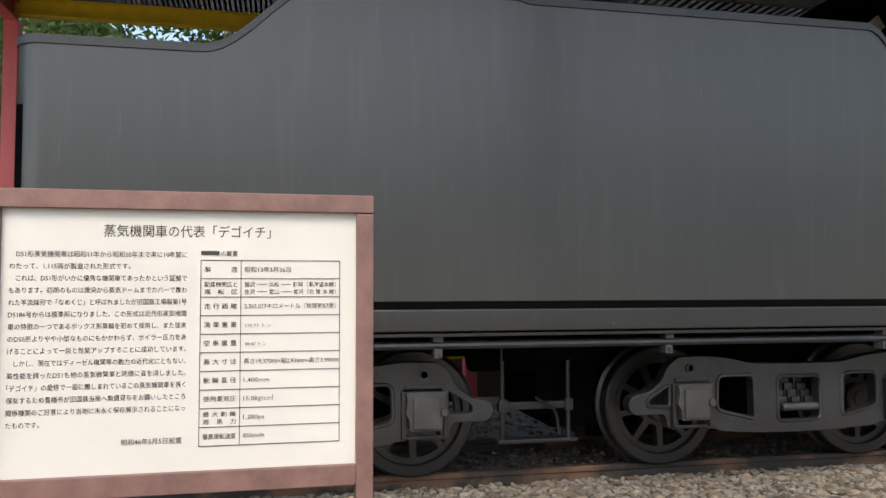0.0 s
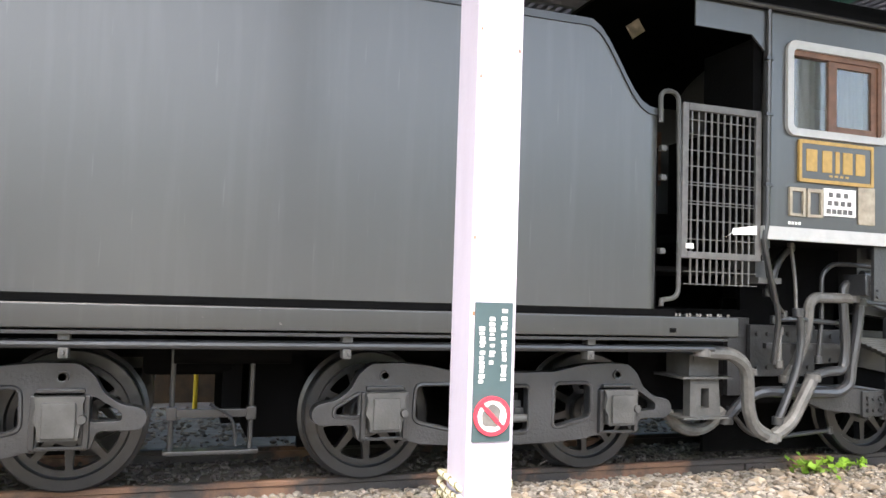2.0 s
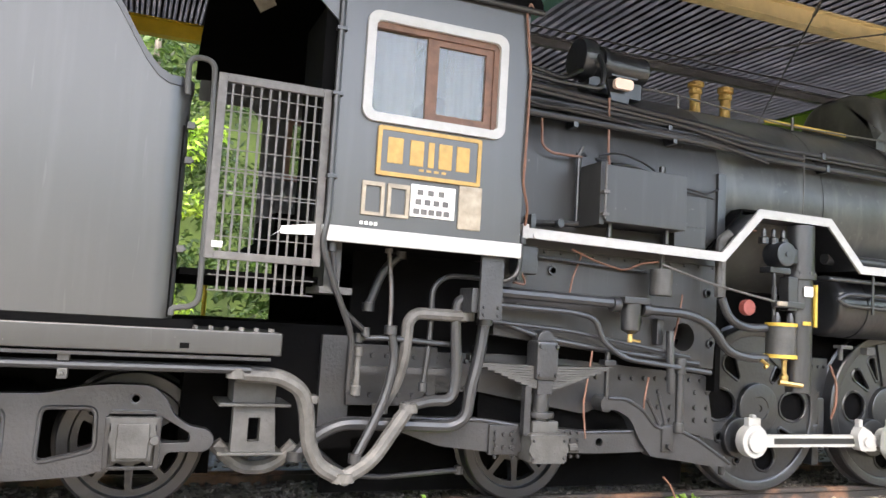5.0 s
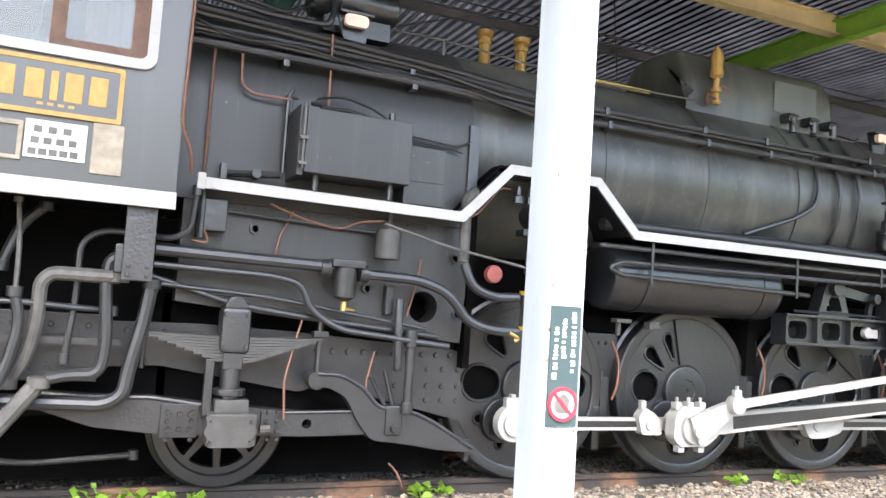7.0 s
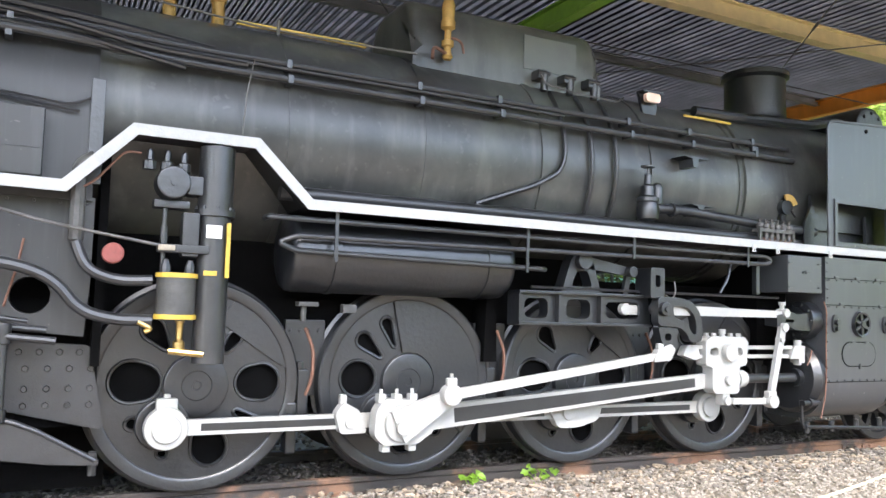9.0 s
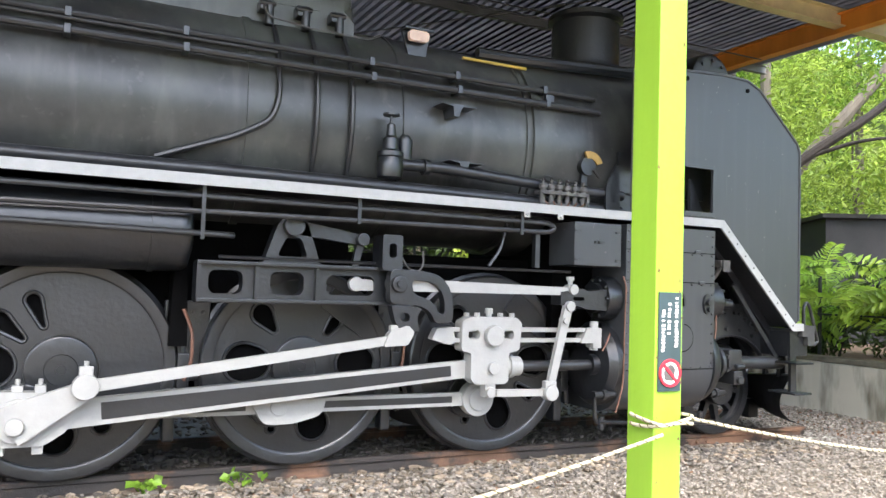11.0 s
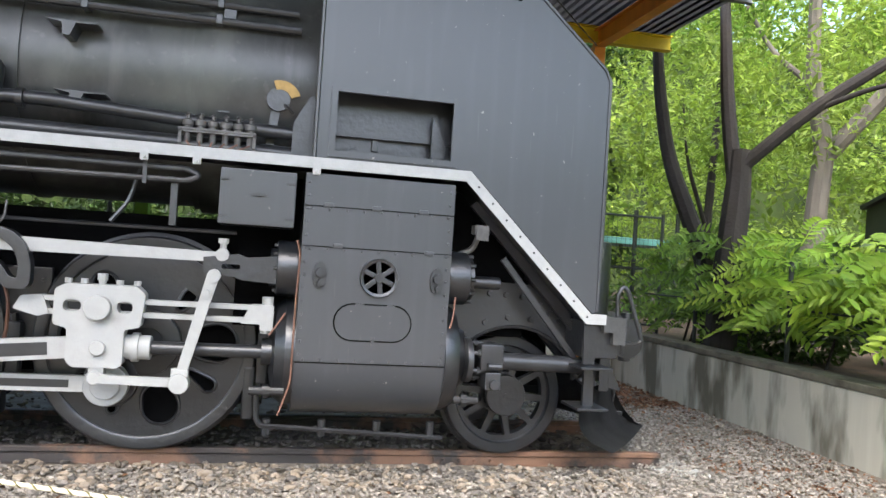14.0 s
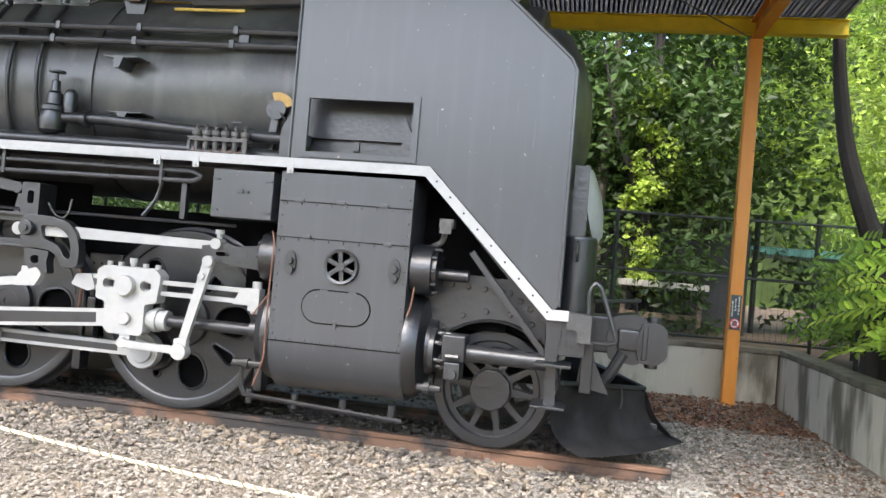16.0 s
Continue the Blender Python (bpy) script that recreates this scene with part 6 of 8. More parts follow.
for x in (15.12, 15.86):
    b = B()
    plate(b, arc(x, 1.375, 0.042, n=14, rz=0.085), -1.215, -1.194)
    cyl(b, (x, -1.21, 1.39), (x, -1.25, 1.39), 0.028, 12)
    cyl(b, (x + 0.01, -1.21, 1.33), (x + 0.01, -1.24, 1.33), 0.022, 12)
    part("relief_cap", b, IRON, csg)
b = B()
lathe(b, [(0.10, 0), (0.10, -0.03), (0.118, -0.035), (0.122, -0.015), (0.122, 0)], (15.49, -1.195, 1.375), "y", 32)
for i in range(6):
    m = Matrix.Translation((15.49, -1.21, 1.375)) @ Matrix.Rotation(math.pi * i / 3 + 0.4, 4, "Y")
    box(b, 0.02, 0.105, -0.015, 0.008, -0.016, 0.016, 0.004, m)
cyl(b, (15.49, -1.195, 1.375), (15.49, -1.24, 1.375), 0.03, 14)
part("valve_wheel", b, IRON, csg)
b = B()
plate(b, arc(15.34, 1.09, 0.11, 90, 270, 10) + arc(15.60, 1.09, 0.11, 270, 450, 10), -1.203, -1.194)
for x in (15.38, 15.58):
    box(b, x - 0.025, x + 0.025, -1.212, -1.2, 1.195, 1.208)
box(b, 15.465, 15.485, -1.215, -1.2, 0.95, 1.0)
cov = part("inspection_door", b, FRONT, csg)
b = B()
o = arc(15.34, 1.09, 0.114, 90, 270, 10) + arc(15.60, 1.09, 0.114, 270, 450, 10)
tube(b, [(u, -1.196, v) for u, v in o + o[:2]], 0.006, 5, 0)
part("door_joint", b, DARK, cov)
b = B()
cyl(b, (14.86, -1.0, 1.40), (15.0, -1.0, 1.40), 0.175, 36, bev=0.012)
cyl(b, (14.82, -1.0, 1.40), (14.86, -1.0, 1.40), 0.12, 24)
for k in range(10):
    a = k * math.pi / 5
    bolt(b, (14.86, -1.0 + 0.15 * math.cos(a), 1.40 + 0.15 * math.sin(a)), 0.015, (-1, 0, 0), 0.02)
part("valve_chest", b, IRON, loco)
b = B()
cyl(b, (15.95, -1.0, 1.40), (16.10, -1.0, 1.40), 0.175, 36, bev=0.012)
cyl(b, (16.10, -1.0, 1.40), (16.13, -1.0, 1.40), 0.14, 30)
for k in range(10):
    a = k * math.pi / 5
    bolt(b, (16.10, -1.0 + 0.155 * math.cos(a), 1.40 + 0.155 * math.sin(a)), 0.015, (1, 0, 0), 0.035)
cyl(b, (16.13, -1.0, 1.38), (16.34, -1.0, 1.38), 0.042, 16, bev=0.006)
part("valve_chest", b, IRON, loco)
b = B()
lathe(b, [(0.10, 14.84), (0.30, 14.88), (0.345, 14.94), (0.345, 15.0), (0.1, 15.0)], (0, -0.86, 0.86), "x", 44)
cyl(b, (14.80, -0.99, 0.86), (14.88, -0.99, 0.86), 0.085, 20)
for k in range(8):
    a = k * math.pi / 4
    bolt(b, (14.84, -0.99 + 0.07 * math.cos(a), 0.86 + 0.07 * math.sin(a)), 0.015, (-1, 0, 0), 0.04)
part("cylinder_cover", b, IRON, loco)
b = B()
lathe(b, [(0.1, 15.95), (0.36, 15.95), (0.36, 16.0), (0.33, 16.05), (0.20, 16.08), (0.19, 16.13), (0.1, 16.14)], (0, -0.86, 0.86), "x", 44)
cyc = part("cylinder_cover", b, IRON, loco)
b = B()
cyl(b, (16.12, -1.0, 0.86), (16.16, -1.0, 0.86), 0.15, 24, bev=0.006)
for k in range(6):
    q = radians(30 + 60 * k)
    cyl(b, (16.15, -1.0 + 0.115 * math.cos(q), 0.86 + 0.115 * math.sin(q)), (16.25, -1.0 + 0.115 * math.cos(q), 0.86 + 0.115 * math.sin(q)), 0.014, 8)
    cyl(b, (16.19, -1.0 + 0.115 * math.cos(q), 0.86 + 0.115 * math.sin(q)), (16.21, -1.0 + 0.115 * math.cos(q), 0.86 + 0.115 * math.sin(q)), 0.024, 6)
box(b, 16.21, 16.37, -1.12, -0.90, 0.80, 0.98, 0.015)
box(b, 16.24, 16.35, -1.15, -0.95, 0.68, 0.80, 0.012)
cyl(b, (16.30, -1.18, 0.72), (16.30, -1.12, 0.72), 0.035, 14, bev=0.006)
cyl(b, (16.25, -1.16, 0.84), (16.34, -1.16, 0.84), 0.02, 8)
cyl(b, (16.05, -1.06, 0.60), (16.22, -1.06, 0.60), 0.026, 10)
cyl(b, (16.10, -1.06, 0.60), (16.14, -1.06, 0.60), 0.042, 10)
part("tail_rod_gland", b, PIPE, cyc)
b = B()
cyl(b, (16.3, -1.0, 0.86), (16.98, -1.0, 0.85), 0.058, 24)
part("tail_rod_tube", b, PIPE, cyc)
lines("copper_line", ([(14.97, -1.20, 1.58), (14.995, -1.21, 1.5), (14.985, -1.21, 1.2), (14.985, -1.21, 0.9), (14.985, -1.20, 0.70), (14.92, -1.2, 0.5)],
                      [(16.0, -1.17, 1.28), (15.99, -1.18, 1.15), (15.97, -1.19, 1.08)], [(14.93, -1.1, 1.12), (14.88, -1.12, 1.04), (14.84, -1.12, 0.98)]), 0.0065, COPPER, loco)
b = B()
tube(b, [(14.82, -1.12, 0.42), (15.2, -1.12, 0.40), (15.98, -1.12, 0.36)], 0.016, 6)
for x in (14.86, 15.2, 15.55, 15.9):
    cyl(b, (x, -1.1, 0.36), (x, -1.1, 0.46), 0.026, 8)
tube(b, [(14.78, -1.1, 0.66), (14.80, -1.1, 0.42), (14.9, -1.1, 0.40)], 0.018, 6)
cyl(b, (14.74, -1.15, 0.64), (14.95, -1.15, 0.64), 0.026, 10)
cyl(b, (14.82, -1.15, 0.64), (14.86, -1.15, 0.64), 0.04, 10)
part("cylinder_drain_gear", b, IRON, loco)
b = B()
box(b, 14.49, 14.945, -1.20, -0.85, 1.65, 1.99, 0.008)
tbx = part("valve_cover_box", b, FRONT, loco, "dark grey hinged box below the running board")
b = B()
for x in (14.52, 14.91):
    for z in (1.70, 1.92):
        box(b, x - 0.025, x + 0.025, -1.212, -1.199, z - 0.006, z + 0.006)
cyl(b, (14.72, -1.22, 1.84), (14.72, -1.2, 1.84), 0.014, 8)
box(b, 14.68, 14.77, -1.214, -1.2, 1.83, 1.845)
pieces("box_hinge", b, IRON, tbx)

# smoke deflectors
DF = [(15.04, 2.10), (15.04, 3.24), (15.06, 3.29), (15.10, 3.31), (16.05, 3.36), (16.30, 3.35), (16.45, 3.29), (16.93, 2.86), (16.97, 2.78), (16.97, 1.24), (16.94, 1.22), (16.05, 2.10)]
for s in (-1, 1):
    b = B()
    plate(b, DF, s * 1.20, s * 1.188, [[(15.16, 2.15), (15.90, 2.15), (15.90, 2.52), (15.16, 2.52)]])
    df = part("smoke_deflector", b, FRONT, loco, "tall flat grey-black smoke deflector with an access opening")
    b = B()
    tube(b, [(u, s * 1.20, v) for u, v in ([DF[0]] + DF[1:10])], 0.013, 6, 0)
    part("deflector_bead", b, FRONT, df)
    b = B()
    plate(b, [(15.12, 2.11), (15.945, 2.11), (15.945, 2.56), (15.12, 2.56)], s * 1.216, s * 1.2, [[(15.16, 2.15), (15.90, 2.15), (15.90, 2.52), (15.16, 2.52)]])
    part("opening_frame", b, FRONT, df)
b = B()
cyl(b, (16.30, -1.2, 3.26), (16.30, -1.21, 3.26), 0.02, 10)
cyl(b, (15.60, -1.2, 3.27), (15.60, -1.21, 3.27), 0.02, 10)
pieces("rubber_plug", b, DARK, loco)
b = B()
plate(b, smooth2([(14.90, 2.10), (14.90, 2.32), (15.0, 2.5), (15.04, 2.5), (15.04, 2.10)], 0.04, 3), -1.05, -1.03)
box(b, 15.1, 16.0, -0.93, -0.90, 2.1, 2.35)
plate(b, [(15.80, 2.12), (15.98, 2.12), (15.80, 2.45)], -1.05, -1.02)
box(b, 15.42, 15.46, -0.95, -0.93, 2.2, 2.28, 0.004)
box(b, 15.08, 16.02, -0.98, -0.95, 2.28, 2.62)
part("inner_shield", b, IRON, loco)

# front end: lead truck, stays, buffer beam, steps
b = B()
plate(b, [(16.0, 0.98), (16.0, 1.40), (16.62, 1.38), (16.97, 1.16), (16.97, 0.72)] + arc(16.52, 0.58, 0.50, 18, 150, 16), -0.84, -0.80)
for x, z in [(16.08 + 0.12 * i, 1.32 - 0.006 * i) for i in range(5)] + [(16.62 + 0.075 * i, 1.29 - 0.05 * i) for i in range(5)] + [(16.52 + 0.57 * math.cos(radians(q)), 0.58 + 0.57 * math.sin(radians(q))) for q in (28, 45, 62, 79, 96, 113, 130)]:
    bolt(b, (x, -0.84, z), 0.022, (0, -1, 0), 0.02)
o = arc(16.52, 0.58, 0.505, 18, 150, 20)
tube(b, [(u, -0.84, v) for u, v in o], 0.012, 6, 0)
lead = part("lead_truck", b, IRON, loco)
axle_pair(lead, 16.52, 0.58, 0.43, 10)
b = B()
cyl(b, (16.52, -0.67, 0.58), (16.52, -0.74, 0.58), 0.145, 32, bev=0.008)
cyl(b, (16.52, -0.74, 0.58), (16.52, -0.745, 0.58), 0.02, 10)
part("wheel_cap", b, IRON, lead)
b = B()
for dz in (0.0, 0.22):
    rod(b, (16.15, 1.92 - dz), (16.95, 1.08 - dz), 0.035, 0.035, -0.9 + dz, 0.05)
rod(b, (16.35, 1.55), (16.9, 0.9), 0.02, 0.02, -1.0, 0.03)
pieces("front_stay", b, IRON, loco)
b = B()
box(b, 16.12, 16.22, -1.1, -1.0, 1.70, 1.76, 0.006)
plate(b, [(16.13, 1.66), (16.21, 1.66), (16.21, 1.76), (16.13, 1.76)], -1.12, -1.1)
tube(b, [(16.16, -1.05, 1.7), (16.14, -1.0, 1.6), (16.05, -0.98, 1.56)], 0.02, 8)
part("front_lamp_bracket", b, STEELG, loco)
b = B()
box(b, 16.9, 17.16, -1.15, 1.15, 0.92, 1.15, 0.01)
box(b, 16.88, 17.02, -1.2, 1.2, 1.15, 1.17)
part("buffer_beam", b, IRON, loco)
b = B()
plate(b, [(17.03, 1.21), (17.19, 1.20), (17.19, 1.02), (17.10, 1.02), (17.10, 1.10), (17.03, 1.10)], -1.20, -1.0)
part("beam_end_plate", b, DUST, loco)
b = B()
plate(b, [(16.90, 1.14), (17.0, 1.14), (16.985, 0.88), (16.91, 0.88)], -1.17, -1.14)
plate(b, [(16.92, 0.86), (16.985, 0.86), (16.995, 0.60), (16.92, 0.60)], -1.17, -1.14)
box(b, 16.85, 17.08, -1.28, -0.98, 0.855, 0.872, 0.003)
box(b, 16.84, 17.06, -1.28, -0.98, 0.585, 0.602, 0.003)
part("front_step", b, IRON, loco, "black two-tread front step")
b = B()
tube(b, [(17.17, -1.10, 1.16), (17.16, -1.10, 1.36), (17.20, -1.10, 1.42), (17.24, -1.10, 1.38), (17.34, -1.10, 1.10), (17.36, -1.10, 1.04), (17.30, -1.10, 1.02), (17.17, -1.1, 1.03)], 0.015, 8, 0.04)
part("shunter_handrail", b, PIPE, loco)
b = B()
cyl(b, (17.06, -0.86, 1.19), (17.06, -0.86, 1.72), 0.13, 28, bev=0.02)
tube(b, [(17.06, -0.99, 1.55), (17.06, -1.03, 1.58), (17.06, -1.03, 1.66), (17.06, -0.99, 1.68)], 0.012, 6)
box(b, 17.0, 17.1, -0.95, -0.75, 1.72, 2.2)
part("front_tank", b, IRON, loco)
# coupler
b = B()
box(b, 17.1, 17.5, -0.12, 0.12, 0.92, 1.12, 0.02)
plate(b, smooth2([(17.34, 0.84), (17.32, 1.0), (17.36, 1.17), (17.52, 1.20), (17.62, 1.16), (17.62, 0.86), (17.54, 0.81)], 0.03, 3), -0.24, 0.14)
plate(b, smooth2([(17.56, 0.84), (17.54, 1.0), (17.58, 1.15), (17.72, 1.14), (17.76, 1.09), (17.77, 0.90), (17.70, 0.83)], 0.03, 3), -0.30, -0.05)
box(b, 17.40, 17.56, -0.29, -0.22, 0.92, 1.08, 0.02)
cyl(b, (17.66, -0.22, 0.80), (17.66, -0.22, 1.19), 0.05, 16, bev=0.008)
box(b, 17.58, 17.62, -0.31, -0.26, 0.86, 1.14, 0.01)
box(b, 17.16, 17.40, -0.2, 0.2, 0.88, 1.16, 0.02)
part("coupler", b, IRON, loco, "black automatic knuckle coupler")
b = B()
tube(b, [(17.45, -0.25, 0.9), (17.36, -0.25, 0.72), (17.28, -0.25, 0.62)], 0.045, 10)
tube(b, [(17.2, -0.6, 1.28), (17.55, -0.2, 1.30), (17.55, 0.4, 1.30), (17.6, 0.5, 1.05)], 0.014, 6)
part("uncoupling_bar", b, PIPE, loco)


# pilot plough, one curved blade to a side with a patch sheet lapped over its nose
def blade(s, u0=0.0, u1=1.0, v0=0.0, v1=1.0, lift=0.0):
    bm = B()
    rows = []
    for i in range(17):
        u = u0 + (u1 - u0) * i / 16
        row = []
        for j in range(11):
            v = v0 + (v1 - v0) * j / 10
            top = Vector((17.03 + 0.62 * u, s * 1.10 * (1 - u), 0.735 - 0.12 * u))
            low = Vector((17.20 + 0.79 * u, s * 1.13 * (1 - u), 0.275 - 0.04 * u - 0.03 * math.sin(math.pi * u)))
            p = low.lerp(top, v)
            back = 0.18 * math.sin(math.pi * v ** 0.62) + 0.02
            n = Vector((0.82, s * 0.57, 0))
            p -= n * (back * (1 - 0.35 * u))
            p += n * lift
            row.append(bm.verts.new(p))
        rows.append(row)
    for A, C in zip(rows, rows[1:]):
        for j in range(10):
            bm.faces.new((A[j], A[j + 1], C[j + 1], C[j]))
    bmesh.ops.solidify(bm, geom=list(bm.faces), thickness=0.012)
    return bm


for s in (-1, 1):
    pil = part("pilot_blade", blade(s), PILOT, loco, "curved black pilot blade")
    part("lapped_sheet", blade(s, 0.46, 1.0, 0.14, 0.94, 0.016), PILOT, pil)
    b = B()
    tube(b, [(17.03 + 0.62 * u, s * 1.10 * (1 - u), 0.74 - 0.12 * u) for u in (0, 0.25, 0.5, 0.75, 1)], 0.016, 8, 0)
    part("top_lip", b, IRON, pil)
b = B()
box(b, 17.14, 17.22, -0.92, -0.84, 0.66, 1.0, 0.01)
plate(b, [(17.12, 0.70), (17.34, 0.66), (17.24, 0.86), (17.20, 1.0), (17.15, 1.0)], -0.86, -0.83)
box(b, 17.62, 17.76, -0.05, 0.05, 0.16, 0.36, 0.008)
tube(b, [(17.45, -0.5, 0.66), (17.46, -0.5, 0.58), (17.45, -0.5, 0.52)], 0.008, 6, 0)
part("pilot_bracket", b, IRON, pil)

# ---------------- track ----------------
for s in (-1, 1):
    b = B()
    yc = s * 0.566
    pr = [(yc - 0.055, 0.018), (yc + 0.055, 0.018), (yc + 0.055, 0.028), (yc + 0.012, 0.044), (yc + 0.010, 0.105), (yc + 0.032, 0.116), (yc + 0.032, 0.142), (yc + 0.024, 0.15), (yc - 0.024, 0.15), (yc - 0.032, 0.142), (yc - 0.032, 0.116), (yc - 0.010, 0.105), (yc - 0.012, 0.044), (yc - 0.055, 0.028)]
    plate(b, pr, -6.0, 17.83, axis="x")
    rail = solo("rail", b, RAILM, "rusty brown steel rail with dark patches", "rail", "rails of the track")
    for xj in (6.2, 16.3):
        b = B()
        box(b, xj - 0.25, xj + 0.25, yc - 0.028, yc - 0.011, 0.046, 0.108, 0.004)
        fp = part("fishplate", b, RAILM, rail)
        for k in range(4):
            part("bolt", bolt(B(), (xj - 0.18 + 0.12 * k, yc - 0.028, 0.077), 0.016, (0, -1, 0), 0.018), RAILM, fp)
b = B()
box(b, 17.72, 18.1, -0.85, -0.35, -0.02, 0.05, 0.01, Matrix.Translation((17.9, -0.6, 0)) @ Matrix.Rotation(0.15, 4, "Z") @ Matrix.Translation((-17.9, 0.6, 0)))
solo("concrete_block", b, CONC, "flat grey concrete block at the rail end", "block")

# ---------------- shelter: posts, beams, roof ----------------


def notice(parent, x, y, z, big=1.0):
    """The dark notice plate with a red ring; writing too small to read is bars."""
    w, z0, z1 = 0.062 * big, z - 0.078 * big, z + 0.345 * big
    b = B()
    box(b, x - w, x + w, y - 0.006, y, z0, z1)
    n = part("notice_plate", b, NAVY, parent, "dark notice plate with white writing")
    b = B()
    plate(b, arc(x, z, 0.058 * big, n=32), y - 0.010, y - 0.006)
    part("notice_disc", b, LABELW, n)
    b = B()
    plate(b, arc(x, z, 0.060 * big, n=32), y - 0.014, y - 0.006, [arc(x, z, 0.048 * big, n=32)])
    rod(b, (x - 0.035 * big, z + 0.035 * big), (x + 0.035 * big, z - 0.035 * big), 0.006 * big, 0.006 * big, y - 0.010, 0.004)
    part("red_ring", b, SIGNRED, n)
    b = B()
    plate(b, smooth2([(x - 0.03 * big, z - 0.03 * big), (x - 0.035 * big, z + 0.01 * big), (x, z + 0.04 * big), (x + 0.03 * big, z + 0.02 * big), (x + 0.02 * big, z - 0.035 * big)], 0.01, 2), y - 0.0105, y - 0.0098)
    part("grey_patch", b, STEELG, n)
    b = B()
    random.seed(int(x * 10))
    for k, (dx, h0, h1) in enumerate(((-0.038, 0.09, 0.27), (-0.005, 0.16, 0.30), (0.035, 0.11, 0.325))):
        h = h1
        while h > h0:
            g = random.uniform(0.006, 0.013)
            q = random.uniform(0.006, 0.0095) * big
            o = random.uniform(-0.002, 0.002) * big
            c = B()
            box(c, x + dx * big - q + o, x + dx * big + q + o, y - 0.0075, y - 0.006, z + (h - g) * big, z + h * big)
            part("writing_bar", c, LABELW, n)
            h -= g + random.choice((0.003, 0.005, 0.005, 0.012))
    b.free()


def post(x, y, mat, label, board=True, zn=1.08):
    p = thing("shelter_post", (x, y, 0), label, "post", "posts of the shelter")
    b = B()
    box(b, x - 0.077, x + 0.077, y - 0.085, y + 0.085, -0.05, 4.516, 0.006)
    part("column", b, mat, p)
    b = B()
    random.seed(int(x * 7) + 3)
    for k in range(16):
        h, u, g = random.uniform(0.25, 3.2), random.choice((-1, 1)) * random.uniform(0.055, 0.072), random.uniform(0.004, 0.012)
        plate(b, [(x + u - g * 0.5, h), (x + u + g * 0.4, h - g * 0.3), (x + u + g * 0.5, h + g * 0.9), (x + u - g * 0.2, h + g * 1.4)], y - 0.0865, y - 0.084)
    pieces("rust_chip", b, LITTER, p)
    b = B()
    box(b, x - 0.14, x + 0.14, y - 0.14, y + 0.14, -0.04, 0.035, 0.01)
    part("footing", b, CONC, p)
    if board:
        notice(p, x, y - 0.087, zn)
    return p


PN = -3.53
post(2.417, -3.578, VIOLET, "lilac white painted steel post with a dark notice", True, 1.055)
post(7.843, -3.556, PALE, "pale blue white painted steel post with a dark notice", True, 1.11)
post(13.296, -3.488, LIME, "lime green painted steel post with a dark notice", True, 1.11)
post(18.94, 3.77, ORANGE, "orange painted steel post with a dark notice", True, 1.03)
post(13.30, 3.77, GREENP, "green painted steel post behind the locomotive", False)
post(7.84, 3.77, TEAL, "teal painted steel post behind the locomotive", False)
post(2.42, 3.77, RED, "pink red painted steel post behind the tender", False)
post(-3.0, 3.77, RED, "faded pink red painted steel post", False)


def ibeam(bm, p0, p1, h, w, t=0.012):
    """An I beam between two points, level, with upright web."""
    p0, p1 = Vector(p0), Vector(p1)
    d = p1 - p0
    m = Matrix.Translation(p0) @ Matrix.Rotation(math.atan2(d.y, d.x), 4, "Z")
    L = d.length
    box(bm, 0, L, -w / 2, w / 2, 0, t, 0, m)
    box(bm, 0, L, -w / 2, w / 2, h - t, h, 0, m)
    box(bm, 0, L, -t / 2, t / 2, t, h - t, 0, m)
    return bm


for x, m, lab in ((-3.0, RED, "pink red roof beam"), (2.42, VIOLET, "pale lilac roof beam"), (7.84, TEAL, "teal green roof beam"), (13.30, GREENP, "leaf green roof beam"), (18.94, ORANGE, "orange roof beam")):
    b = B()
    ibeam(b, (x, -4.3, 4.52), (x, 3.95, 4.52), 0.24, 0.14)
    tagged(solo("roof_beam", b, m, lab, "beam", "cross beams of the shelter roof"), kind="structure")
for y, m, lab in ((3.78, YBEAM, "yellow painted eaves purlin"), (-0.12, CREAM, "cream painted middle purlin"), (-3.7, CREAM, "cream painted eaves purlin")):
    b = B()
    ibeam(b, (-4.2, y, 4.60), (20.0, y, 4.60), 0.20, 0.14)
    tagged(solo("purlin", b, m, lab, "beam", "purlins of the shelter roof"), kind="structure")
for y in (-2.0, 1.9):
    b = B()
    ibeam(b, (-4.2, y, 4.68), (20.0, y, 4.68), 0.12, 0.07)
    tagged(solo("purlin", b, ROOFM, "thin dark roof purlin", "beam", "purlins of the shelter roof"), kind="structure")
# corrugated sheet, ribs across the track
b = B()
n = int((20.05 + 4.3) / 0.12)
prev = None
for i in range(n * 4 + 1):
    x = -4.3 + i * 0.12 / 4
    z = 4.815 + (0.0, 0.0, 0.02, 0.02)[i % 4]
    row = [b.verts.new((x, -4.45, z)), b.verts.new((x, 4.1, z))]
    if prev:
        b.faces.new((prev[0], prev[1], row[1], row[0]))
    prev = row
bmesh.ops.solidify(b, geom=list(b.faces), thickness=-0.004)
tagged(solo("roof", b, ROOFM, "dark corrugated steel shelter roof", "roof"), kind="structure")
